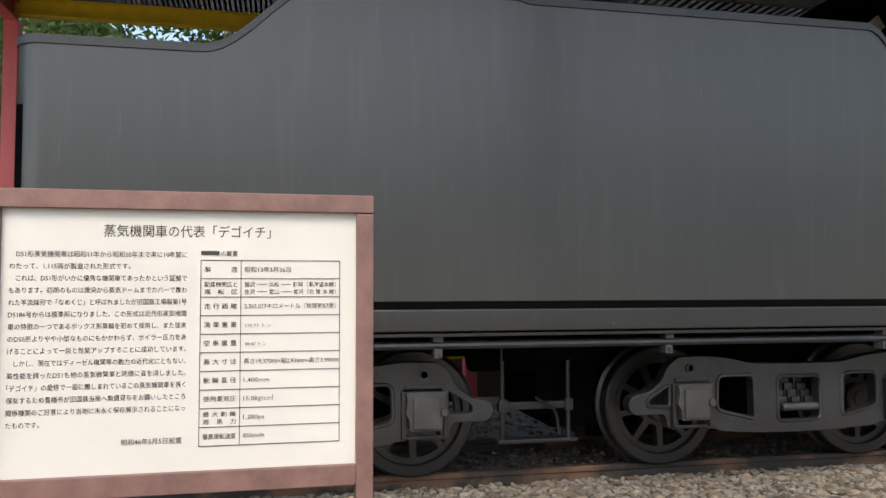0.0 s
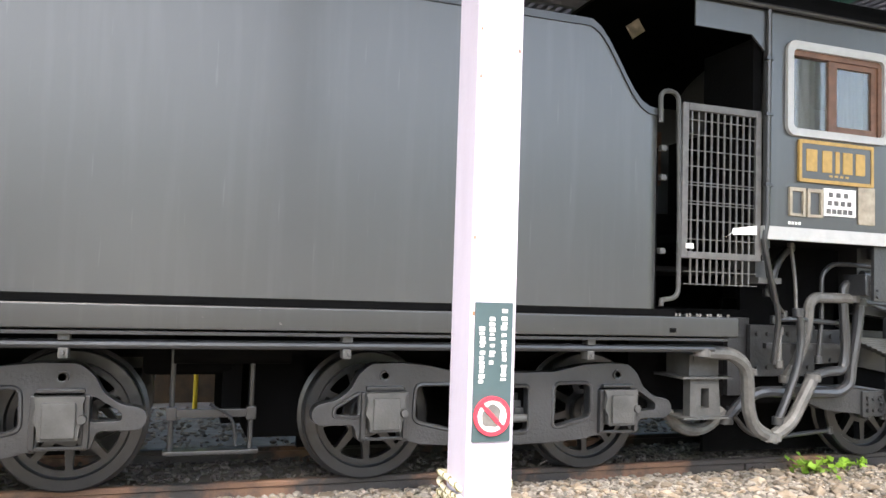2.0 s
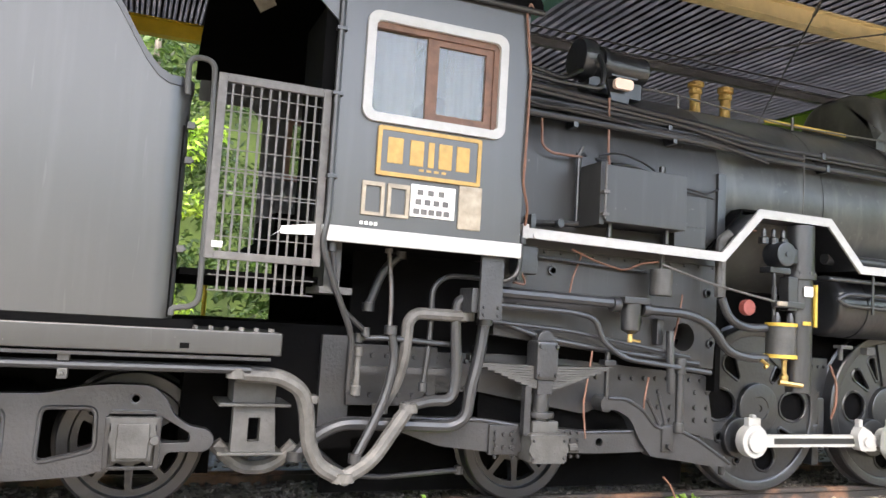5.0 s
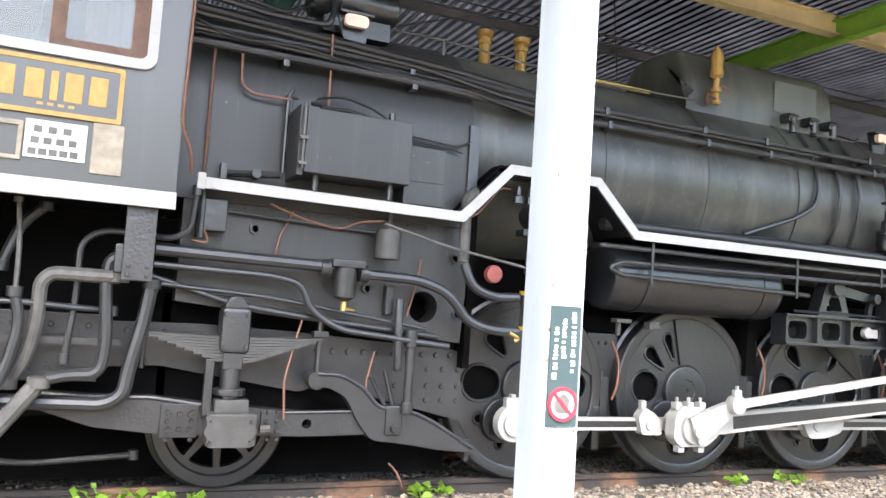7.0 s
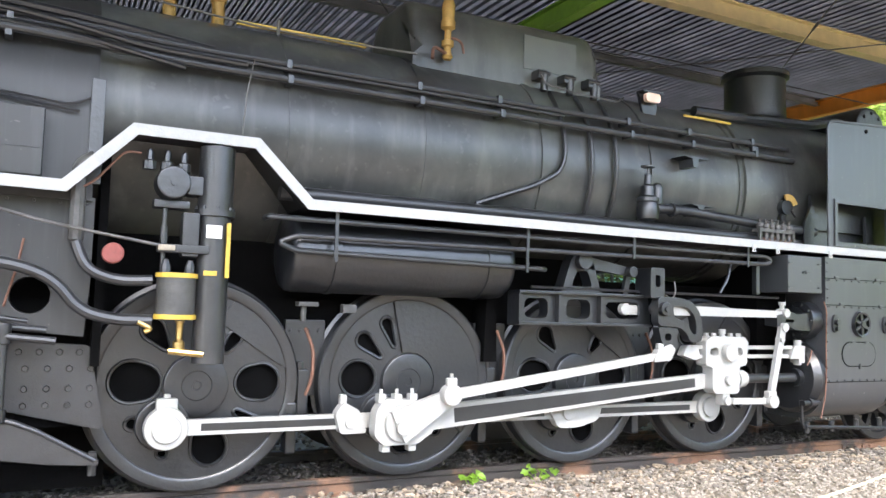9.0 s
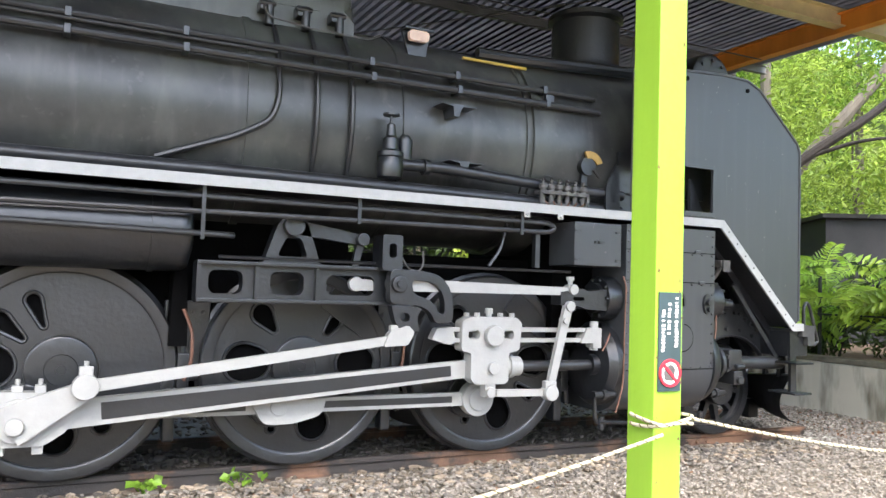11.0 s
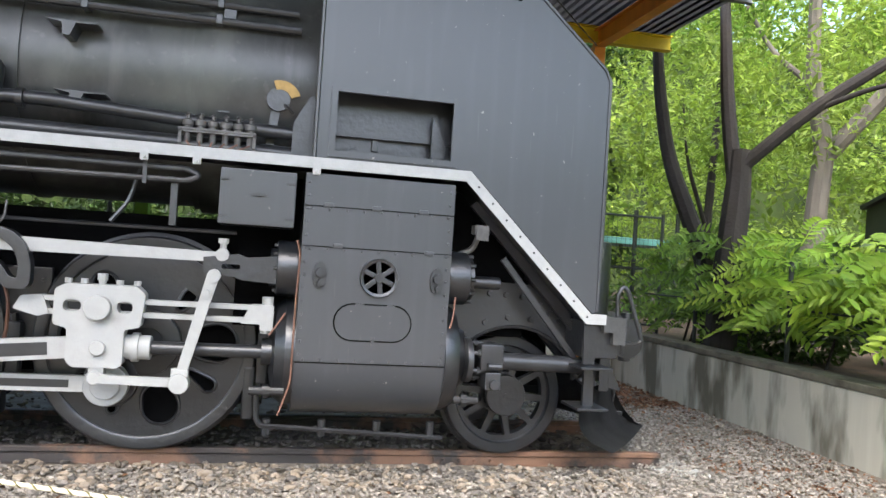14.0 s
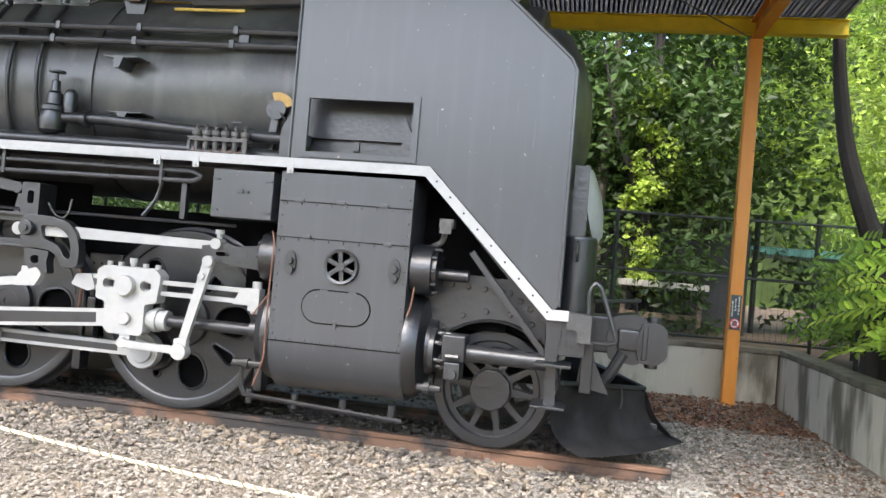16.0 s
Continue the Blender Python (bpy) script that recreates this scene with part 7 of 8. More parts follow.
# bracing rods
for p0, p1 in (((7.9, -3.5, 4.5), (13.2, 3.6, 4.5)), ((13.2, -3.5, 4.5), (7.9, 3.6, 4.5)), ((13.4, -3.5, 4.5), (18.85, 3.6, 4.5)), ((13.4, 3.6, 4.5), (18.85, -3.5, 4.5)), ((-2.9, -3.5, 4.5), (2.3, 3.6, 4.5)), ((2.5, 3.6, 4.5), (7.75, -3.5, 4.5)), ((2.5, -3.5, 4.5), (7.75, 3.6, 4.5)), ((6.0, 0.9, 4.46), (18.8, 0.9, 4.46))):
    b = B()
    cyl(b, p0, p1, 0.008, 6)
    q = Vector(p0).lerp(Vector(p1), 0.4)
    d = (Vector(p1) - Vector(p0)).normalized() * 0.12
    cyl(b, q - d, q + d, 0.016, 6)
    solo("bracing_rod", b, STEELG, "thin steel bracing rod with a turnbuckle", "rod", "bracing rods under the roof")

# ---------------- information board ----------------
bd = thing("information_board", (-0.27, -3.22, 0), "brown framed cream information board with black printed text", "sign")
for x0, x1 in ((0.275, 0.335), (-0.93, -0.87)):
    part("post", box(B(), x0, x1, -3.25, -3.19, -0.05, 1.70, 0.004), FRAMEB, bd)
b = B()
box(b, -0.93, 0.335, -3.252, -3.188, 1.703, 1.765, 0.004)
part("top_rail", b, FRAMEB, bd)
b = B()
box(b, -0.87, 0.275, -3.25, -3.19, 0.76, 0.83, 0.004)
part("bottom_rail", b, FRAMEB, bd)
b = B()
box(b, -0.872, 0.277, -3.226, -3.21, 0.828, 1.704)
panel = part("panel", b, BOARDW, bd, "cream printed panel")


def lettering(text, x, z, size, parent, name="printed_text", width=None, right=False):
    """Flat printed words on the board, set to a width."""
    cu = bpy.data.curves.new(name, "FONT")
    cu.body, cu.size, cu.resolution_u, cu.fill_mode, cu.offset = text, size, 2, "FRONT", 0.00008
    tmp = bpy.data.objects.new(name, cu)
    me = bpy.data.meshes.new_from_object(tmp)
    bpy.data.objects.remove(tmp)
    bpy.data.curves.remove(cu)
    if len(me.vertices) == 0:
        return None
    co = np.empty(len(me.vertices) * 3)
    me.vertices.foreach_get("co", co)
    co = co.reshape(-1, 3)
    w = co[:, 0].max() - co[:, 0].min()
    sx = 1.0 if width is None else width / w
    u = (co[:, 0] - co[:, 0].min()) * sx
    if right:
        u = u - w * sx
    out = np.stack([x + u, np.full(len(u), -3.2275), z + co[:, 1]], 1)
    me.vertices.foreach_set("co", out.ravel())
    me.update()
    me.materials.clear()
    me.materials.append(INK)
    ob = new(name, me)
    ob.parent = parent
    ob.matrix_parent_inverse = Matrix.Translation(-origin_of(parent))
    return ob


lettering("蒸気機関車の代表「デゴイチ」", -0.56, 1.615, 0.045, panel, "title_text", 0.54)
BODY = ["　D51形蒸気機関車は昭和11年から昭和20年まで実に10年間に", "わたって、1,115両が製造された形式です。", "　これは、D51形がいかに優秀な機関車であったかという証拠で", "もあります。初期のものは煙突から蒸気ドームまでカバーで覆わ", "れた半流線形で「なめくじ」と呼ばれましたが旧国鉄工場製第1号",
        "D5186号からは標準形になりました。この形式は近代形蒸気機関", "車の特徴の一つであるボックス形車輪を初めて採用し、また従来", "のD50形よりやや小型なものにもかかわらず、ボイラー圧力をあ", "げることによって一段と性能アップすることに成功しています。", "　しかし、現在ではディーゼル機関等の動力の近代化にともない、",
        "高性能を誇ったD51も他の蒸気機関車と同様に姿を消しました。", "「デゴイチ」の愛称で一般に親しまれているこの蒸気機関車を長く", "保有するため豊橋市が旧国鉄当局へ無償貸与をお願いしたところ", "関係機関のご好意により当地に末永く保存展示されることになっ", "たものです。"]
for i, t in enumerate(BODY):
    w = {1: 0.37, 14: 0.10}.get(i, 0.55)
    ind = 0.02 if t[0] == "　" else 0.0
    lettering(t.strip("　"), -0.845 + ind, 1.545 - 0.0395 * i, 0.022, panel, width=w - ind)
lettering("昭和46年5月5日設置", -0.305, 0.925, 0.022, panel, width=0.19, right=True)
b = B()
box(b, -0.25, -0.19, -3.2285, -3.2262, 1.553, 1.567)
part("print_bar", b, INK, panel)
lettering("の概要", -0.185, 1.55, 0.021, panel, width=0.055)
TX0, TX1, TXM = -0.25, 0.218, -0.118
TZ = [1.535 - 0.0625 * i for i in range(11)]
b = B()
for z in TZ:
    box(b, TX0, TX1, -3.2285, -3.2262, z - 0.001, z + 0.001)
for x in (TX0, TXM, TX1):
    box(b, x - 0.001, x + 0.001, -3.2285, -3.2262, TZ[-1], TZ[0])
pieces("table_rule", b, INK, panel)
ROWS_T = [("製　　　造", "昭和13年3月26日", 0.155), ("", "", 0), ("走 行 距 離", "2,265,027キロメートル（地球約57周）", 0.31), ("満 車 重 量", "", 0), ("空 車 重 量", "", 0), ("最 大 寸 法", "長さ19,370㎜×幅2,936㎜×高さ3,980㎜", 0.32),
          ("動 輪 直 径", "1,400mm", 0.085), ("使用蒸気圧", "15.0㎏/c㎡", 0.10), ("", "1,280ps", 0.07), ("最高運転速度", "85km/h", 0.07)]
for i, (a, c, w) in enumerate(ROWS_T):
    z = TZ[i] - 0.039
    if a:
        lettering(a, TX0 + 0.012, z, 0.021, panel, width=0.108)
    if c:
        lettering(c, TXM + 0.012, z, 0.021, panel, width=w)
lettering("配属機関区と", TX0 + 0.012, TZ[1] - 0.027, 0.019, panel, width=0.108)
lettering("運　転　区", TX0 + 0.012, TZ[1] - 0.052, 0.019, panel, width=0.108)
lettering("稲沢 ══ 浜松 ══ 静岡（東海道本線）", TXM + 0.012, TZ[1] - 0.027, 0.019, panel, width=0.31)
lettering("金沢 ══ 富山 ══ 金沢（北 陸 本 線）", TXM + 0.012, TZ[1] - 0.052, 0.019, panel, width=0.31)
lettering("最 大 動 輪", TX0 + 0.012, TZ[8] - 0.027, 0.019, panel, width=0.108)
lettering("周　馬　力", TX0 + 0.012, TZ[8] - 0.052, 0.019, panel, width=0.108)
for i, t in ((3, "125.77 トン"), (4, "89.47 トン")):
    b = B()
    z = TZ[i] - 0.047
    w = 0.115 if i == 3 else 0.10
    plate(b, [(TXM + 0.008, z), (TXM + w - 0.01, z + 0.004), (TXM + w, z + 0.024), (TXM + 0.01, z + 0.022)], -3.2271, -3.2262)
    part("paper_sticker", b, BOARDW, panel, "peeling white paper sticker")
    lettering(t, TXM + 0.016, z + 0.006, 0.016, panel, width=w - 0.03)

# ---------------- rope ----------------


def rope(pts, r=0.0075):
    """A twisted rope: a pale core line with two dark strands wound round it."""
    P = fillet(pts, 0.2, 6)
    t = thing("barrier_rope", P[0], "pale twisted rope with dark strands tied to the posts", "rope", "ropes between the posts")
    b = B()
    tube(b, P, r, 8, 0)
    part("rope_core", b, ROPEM, t)
    dense = []
    for a, c in zip(P, P[1:]):
        k = max(1, int((c - a).length / 0.008))
        dense += [a.lerp(c, i / k) for i in range(k)]
    b = B()
    line, s = [], 0.0
    for i, p in enumerate(dense):
        d = (dense[min(i + 1, len(dense) - 1)] - dense[max(0, i - 1)]).normalized()
        u = d.cross(Vector((0, 0, 1)))
        u = u.normalized() if u.length > 0.1 else Vector((1, 0, 0))
        v = d.cross(u)
        a = i * 0.008 / 0.045 * 2 * math.pi
        line.append(p + (u * math.cos(a) + v * math.sin(a)) * r * 0.8)
    if len(line) > 2:
        tube(b, line, r * 0.5, 4, 0)
        part("rope_strand", b, ROPED, t)
    return t


def sag(a, c, drop, n=14):
    a, c = Vector(a), Vector(c)
    return [a.lerp(c, i / n) - Vector((0, 0, drop * 4 * (i / n) * (1 - i / n))) for i in range(n + 1)]


def wound(x, z, turns, r=0.11):
    return [Vector((x + (0.09 if math.cos(a) > 0 else -0.09) * min(1, abs(math.cos(a)) * 1.4), PN + (0.115 if math.sin(a) > 0 else -0.115) * min(1, abs(math.sin(a)) * 1.4), z + 0.02 * a / 6.28 + 0.015 * math.sin(a * 1.7))) for a in (i * math.pi / 4 for i in range(int(turns * 8)))]


rope(sag((0.33, -3.25, 0.58), (2.34, PN - 0.1, 0.76), 0.12))
rope(wound(2.42, 0.72, 6.2), 0.009)
rope(sag((2.50, PN - 0.1, 0.78), (7.76, PN, 0.30), 0.35))
rope(sag((9.9, PN, 0.42), (13.22, PN - 0.1, 0.86), 0.10))
rope(wound(13.30, 0.88, 2.2), 0.008)
rope(sag((13.38, PN - 0.1, 0.92), (18.6, PN, 0.62), 0.20))

# ---------------- retaining walls ----------------


def wall_block(x0, x1, y0, y1, name):
    b = B()
    box(b, x0, x1, y0, y1, -0.3, 0.66, 0.012)
    w = tagged(solo(name, b, WALLM, "stained grey concrete retaining wall", "wall"), kind="structure")
    b = B()
    box(b, x0 - 0.015, x1 + 0.015, y0 - 0.015, y1 + 0.015, 0.664, 0.73, 0.012)
    part("coping", b, MOSSC, w, "dark moss-stained coping")
    return w


MOSSC = material("mossy_coping", (0.07, 0.065, 0.045), 0.9, 0, 0.3, 4.0, 0.5, 50.0, col2=(0.20, 0.18, 0.13))
WALLM = sheet_paint("stained_concrete", (0.50, 0.47, 0.38), 0.9, 0.1, 0.1)
nt = WALLM.node_tree
wb2 = nt.nodes["Principled BSDF"]
wb2.inputs["Coat Weight"].default_value = 0.0
wb2.inputs["Specular IOR Level"].default_value = 0.2
src = wb2.inputs["Base Color"].links[0].from_socket
tcw, mpw, nw = nt.nodes.new("ShaderNodeTexCoord"), nt.nodes.new("ShaderNodeMapping"), nt.nodes.new("ShaderNodeTexNoise")
mpw.inputs["Scale"].default_value = (3.2, 3.2, 0.9)
nt.links.new(tcw.outputs["Object"], mpw.inputs[0])
nt.links.new(mpw.outputs[0], nw.inputs[0])
nw.inputs["Scale"].default_value, nw.inputs["Detail"].default_value = 1.0, 7
rw = nt.nodes.new("ShaderNodeMapRange")
rw.inputs["From Min"].default_value, rw.inputs["From Max"].default_value, rw.inputs["To Max"].default_value = 0.47, 0.63, 0.85
nt.links.new(nw.outputs[0], rw.inputs[0])
mw = nt.nodes.new("ShaderNodeMix")
mw.data_type = "RGBA"
nt.links.new(rw.outputs[0], mw.inputs["Factor"])
nt.links.new(src, mw.inputs["A"])
mw.inputs["B"].default_value = (0.10, 0.088, 0.06, 1)
nt.links.new(mw.outputs["Result"], wb2.inputs["Base Color"])
wall_block(6.5, 19.57, 4.10, 4.32, "wall_north")
wall_block(19.60, 19.85, -9.0, 4.32, "wall_east")

# ---------------- ground ----------------


def bank(y):
    """How high the gravel is heaped against the track."""
    return 0.055 * np.clip((2.6 - np.abs(y)) / 1.2, 0, 1)


b = B()
nx, ny = 90, 98
xs = [-45 + 110 * (i / nx) for i in range(nx + 1)]
ys = [-45 + 49.2 * (j / ny) for j in range(ny + 1)]
G = [[b.verts.new((x, y, -0.02 + float(bank(y)) + 0.02 * noise.noise((x * 0.6, y * 0.6, 0)))) for y in ys] for x in xs]
for i in range(nx):
    for j in range(ny):
        b.faces.new((G[i][j], G[i + 1][j], G[i + 1][j + 1], G[i][j + 1]))
tagged(solo("ground", b, GRAVEL, "pale grey brown gravel ground", "ground"), kind="structure")
b = B()
box(b, -45, 65, 4.2, 90, -0.3, 0.62)
tagged(solo("bank_ground", b, EARTH, "bare earth bank behind the wall", "ground"), kind="structure")
b = B()
box(b, 19.7, 65, -45, 4.2, -0.3, 0.62)
tagged(solo("side_bank_ground", b, EARTH, "bare earth bank beside the wall", "ground"), kind="structure")
WEEDS = ((6.46, -0.80, 0.12, 50), (6.8, -0.78, 0.05, 14), (8.56, -0.78, 0.06, 18), (8.72, -0.76, 0.04, 10), (11.5, -0.76, 0.05, 14), (12.1, -0.76, 0.06, 16), (7.0, -0.74, 0.04, 8))

# ---------------- plants ----------------
rng = np.random.default_rng(7)


def leaf_mesh(name, centres, normals, size, mat, slim=0.5, droop=0.25):
    """One mesh of many small pointed leaves: a centre, a facing and a length each."""
    n = len(centres)
    a = rng.normal(size=(n, 3))
    normals = normals / np.linalg.norm(normals, axis=1, keepdims=True)
    u = np.cross(normals, a)
    u /= np.linalg.norm(u, axis=1, keepdims=True) + 1e-9
    v = np.cross(normals, u)
    s = (size * rng.uniform(0.6, 1.4, n))[:, None]
    tip = centres + u * s * 0.5 - normals * s * droop * 0.3
    base = centres - u * s * 0.5
    l = centres + v * s * slim * 0.5 + normals * s * 0.06
    r = centres - v * s * slim * 0.5 + normals * s * 0.06
    verts = np.stack([base, l, tip, r], 1).reshape(-1, 3)
    faces = (np.arange(n)[:, None] * 4 + np.arange(4)[None, :]).tolist()
    me = bpy.data.meshes.new(name)
    me.from_pydata(verts.tolist(), [], faces)
    me.materials.append(mat)
    return new(name, me)


def cloud(clumps, per, spread):
    """Leaf centres round clump centres, denser to the outside, with outward facings tipped up."""
    c = np.repeat(np.asarray(clumps, float), per, axis=0)
    d = rng.normal(size=c.shape)
    d /= np.linalg.norm(d, axis=1, keepdims=True)
    rad = spread * rng.uniform(0.25, 1.0, (len(c), 1)) ** 0.6
    p = c + d * rad * np.array([1, 1, 0.7])
    nrm = d * 0.6 + rng.normal(size=c.shape) * 0.5 + np.array([0, 0, 0.7])
    return p, nrm


def limb(bm, pts, r0, r1, seg=9):
    tube(bm, pts, r0, seg, 0.5, 6, taper=r1)


def tree(name_label, base, limbs, clumps, per, spread, size, leaf, bark, slim=0.45):
    t = thing("tree", base, name_label, "tree", "trees round the place")
    b = B()
    for pts, r0, r1 in limbs[:1]:
        limb(b, pts, r0, r1)
    part("trunk", b, bark, t)
    for pts, r0, r1 in limbs[1:]:
        b = B()
        limb(b, pts, r0, r1)
        part("branch", b, bark, t)
    if len(clumps):
        p, nrm = cloud(clumps, per, spread)
        ob = leaf_mesh("crown", p, nrm, size, leaf, slim)
        ob.parent = t
        ob.matrix_parent_inverse = Matrix.Translation(-Vector(base))
    return t


def scatter(n, lo, hi):
    return rng.uniform(lo, hi, (n, 3))


# forked tree on the bank beside the wall
tree("dark forked tree with spreading limbs and light green leaves", (20.25, 2.45, 0.6),
     [([(20.15, 2.4, 0.55), (20.2, 2.42, 1.4), (20.33, 2.47, 2.6), (20.35, 2.5, 3.1)], 0.20, 0.14),
      ([(20.3, 2.5, 2.7), (20.22, 2.62, 3.6), (20.15, 2.65, 4.6), (20.1, 2.8, 6.2)], 0.10, 0.06),
      ([(20.35, 2.45, 2.9), (20.9, 1.9, 3.6), (21.6, 1.3, 4.2), (22.1, 0.8, 4.9), (22.5, 0.3, 5.0)], 0.085, 0.04),
      ([(22.1, 0.8, 4.8), (22.2, 0.6, 5.4), (22.3, 0.6, 6.5)], 0.05, 0.03),
      ([(20.9, 1.95, 3.55), (21.3, 1.2, 3.8), (22.0, 0.2, 3.7)], 0.035, 0.015)],
     scatter(26, (19.8, 0, 5.0), (24, 5, 7.5)), 260, 0.8, 0.12, LEAFM, BARK, 0.35)
tree("pale barked tree with several stems behind the fork", (22.6, 4.0, 0.6),
     [([(22.6, 4.1, 0.6), (22.6, 4.0, 2.5), (22.7, 4.0, 3.6)], 0.17, 0.15),
      ([(22.7, 4.0, 3.5), (22.5, 4.1, 4.6), (22.55, 4.2, 7)], 0.14, 0.09),
      ([(22.7, 4.0, 3.4), (23.4, 3.3, 4.6), (24.3, 2.6, 6.0), (25, 2.2, 7.2)], 0.13, 0.08),
      ([(22.5, 4.1, 4.5), (22.1, 4.5, 5.0), (21.8, 4.8, 5.8)], 0.05, 0.03)],
     scatter(40, (20.5, 3, 3.6), (27, 9, 7.6)), 240, 0.9, 0.15, LEAF, BARKL, 0.35)
tree("slim curving dark tree beside the corner of the wall", (20.5, 3.3, 0.6),
     [([(20.55, 3.2, 0.6), (20.48, 3.25, 1.6), (20.3, 3.6, 2.4), (20.12, 3.9, 3.2), (20.0, 4.1, 4.4), (19.95, 4.2, 6.5)], 0.15, 0.07)],
     scatter(14, (19.5, 4.8, 5.6), (22, 7.5, 8)), 220, 0.7, 0.13, LEAF, BARK, 0.35)
# eastern crowns take the lit green, those behind the train the shade-darkened one
for k, (x, y, h) in enumerate(((17.2, 8.0, 7), (18.0, 7.4, 7.5), (16.2, 9.5, 7.5), (19.4, 9.4, 8), (14.0, 9.0, 7), (9.5, 9.2, 7), (4.6, 9.4, 7.5), (-0.5, 8.6, 7), (-4.0, 9.0, 7), (24.0, 9.5, 8), (27.0, 5.5, 8), (29.0, 0.5, 8), (27.5, -4.5, 8))):
    lean = rng.uniform(-0.5, 0.5)
    cl = scatter(12, (x - 1.8, y - 1.5, 2.6), (x + 1.8, y + 1.8, h + 0.5))
    tree("tall slender woodland tree clad in leaves", (x, y, 0.6), [([(x, y, 0.55), (x + lean * 0.3, y, 2.5), (x + lean, y + 0.2, h - 1.5), (x + lean, y + 0.2, h)], 0.13, 0.05),
         ([(x + lean * 0.3, y, 2.6), (x - 0.6, y - 0.3, 4.0), (x - 0.9, y - 0.5, 5.4)], 0.05, 0.02)], cl, 300, 0.95, 0.17, LEAF if k in (3, 9, 10, 11, 12) else LEAFD, BARK if k % 2 else BARKL, 0.5)

# climbing leaves on two stems
p, nrm = cloud(np.stack([rng.normal(18.0, 0.16, 60), rng.normal(7.2, 0.16, 60), rng.uniform(0.7, 5.0, 60)], 1), 40, 0.22)
tagged(leaf_mesh("ivy", p, nrm, 0.09, LEAF, 0.8), "green ivy climbing the slender trunks", "ivy", kind="stuff")
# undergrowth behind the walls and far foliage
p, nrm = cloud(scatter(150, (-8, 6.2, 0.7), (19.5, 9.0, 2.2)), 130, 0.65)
tagged(leaf_mesh("undergrowth", p, nrm, 0.16, LEAFD, 0.5), "undergrowth behind the wall, green darkened for shade", "undergrowth", kind="stuff")
p, nrm = cloud(np.concatenate([scatter(5, (4.1, 6.8, 3.7), (5.5, 7.3, 4.6)), scatter(3, (3.3, 6.8, 5.0), (4.3, 7.3, 5.8)), scatter(1, (5.0, 6.8, 2.8), (5.4, 7.3, 3.2)), scatter(3, (4.2, 6.0, 0.8), (6.5, 6.6, 1.4))]), 90, 0.36)
tagged(leaf_mesh("bright_bushes", p, nrm, 0.13, LEAFB, 0.45), "bright green leafy boughs behind the gap", "bushes", kind="stuff")
cl = np.concatenate([scatter(150, (21, 10, 2), (45, 22, 11)), scatter(170, (25, -16, 1), (42, 9, 11)), scatter(22, (12, 13, 4), (20, 17, 9.5))])
p, nrm = cloud(cl, 290, 1.4)
tagged(leaf_mesh("far_woods", p, nrm, 0.22, LEAF, 0.5), "light green sunlit woods in the distance", "woods", kind="stuff")


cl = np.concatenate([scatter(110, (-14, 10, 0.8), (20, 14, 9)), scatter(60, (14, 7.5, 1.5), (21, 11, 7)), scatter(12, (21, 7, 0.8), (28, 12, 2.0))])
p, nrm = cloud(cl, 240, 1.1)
tagged(leaf_mesh("shaded_woods", p, nrm, 0.19, LEAFD, 0.5), "woodland leaves behind the fence, green darkened for shade", "woods", kind="stuff")


# shrub with feathered leaves on the bank: each frond a stalk with paired leaflets
def fronds(n, lo, hi, length, out):
    V, F = [], []
    for _ in range(n):
        root = Vector(rng.uniform(lo, hi))
        az = rng.uniform(0, 2 * math.pi)
        d = (Vector((math.cos(az), math.sin(az), rng.uniform(-0.1, 0.5))) + Vector(out)).normalized()
        L = length * rng.uniform(0.7, 1.25)
        face = (Vector(out).normalized() * 0.8 + Vector((rng.normal() * 0.35, rng.normal() * 0.35, 0.65))).normalized()
        side = d.cross(face).normalized()
        pairs = 8
        for k in range(pairs):
            s = 0.16 + 0.80 * k / (pairs - 1)
            q = root + d * (L * s) + Vector((0, 0, -0.40 * L * s * s))
            ll = 0.27 * L * (1 - 0.55 * abs(s - 0.45)) * rng.uniform(0.9, 1.1)
            for sg in (-1, 1):
                a = (side * sg + d * 0.65 + Vector((0, 0, -0.22))).normalized()
                w = a.cross(face).normalized() * ll * 0.17
                n = face * ll * 0.05
                i = len(V)
                V += [q, q + a * ll * 0.3 + w, q + a * ll * 0.65 + w * 0.8, q + a * ll - n * 2, q + a * ll * 0.65 - w * 0.8, q + a * ll * 0.3 - w, q + a * ll * 0.5 - n * 1.5]
                F += [(i, i + 1, i + 6), (i + 1, i + 2, i + 6), (i + 2, i + 3, i + 6), (i + 3, i + 4, i + 6), (i + 4, i + 5, i + 6), (i + 5, i, i + 6)]
        i = len(V)
        r = side * 0.006
        tip = root + d * L + Vector((0, 0, -0.40 * L))
        mid = root + d * (L * 0.5) + Vector((0, 0, -0.10 * L))
        V += [root - r, root + r, mid + r, mid - r, tip]
        F += [(i, i + 1, i + 2, i + 3), (i + 3, i + 2, i + 4)]
    return V, F


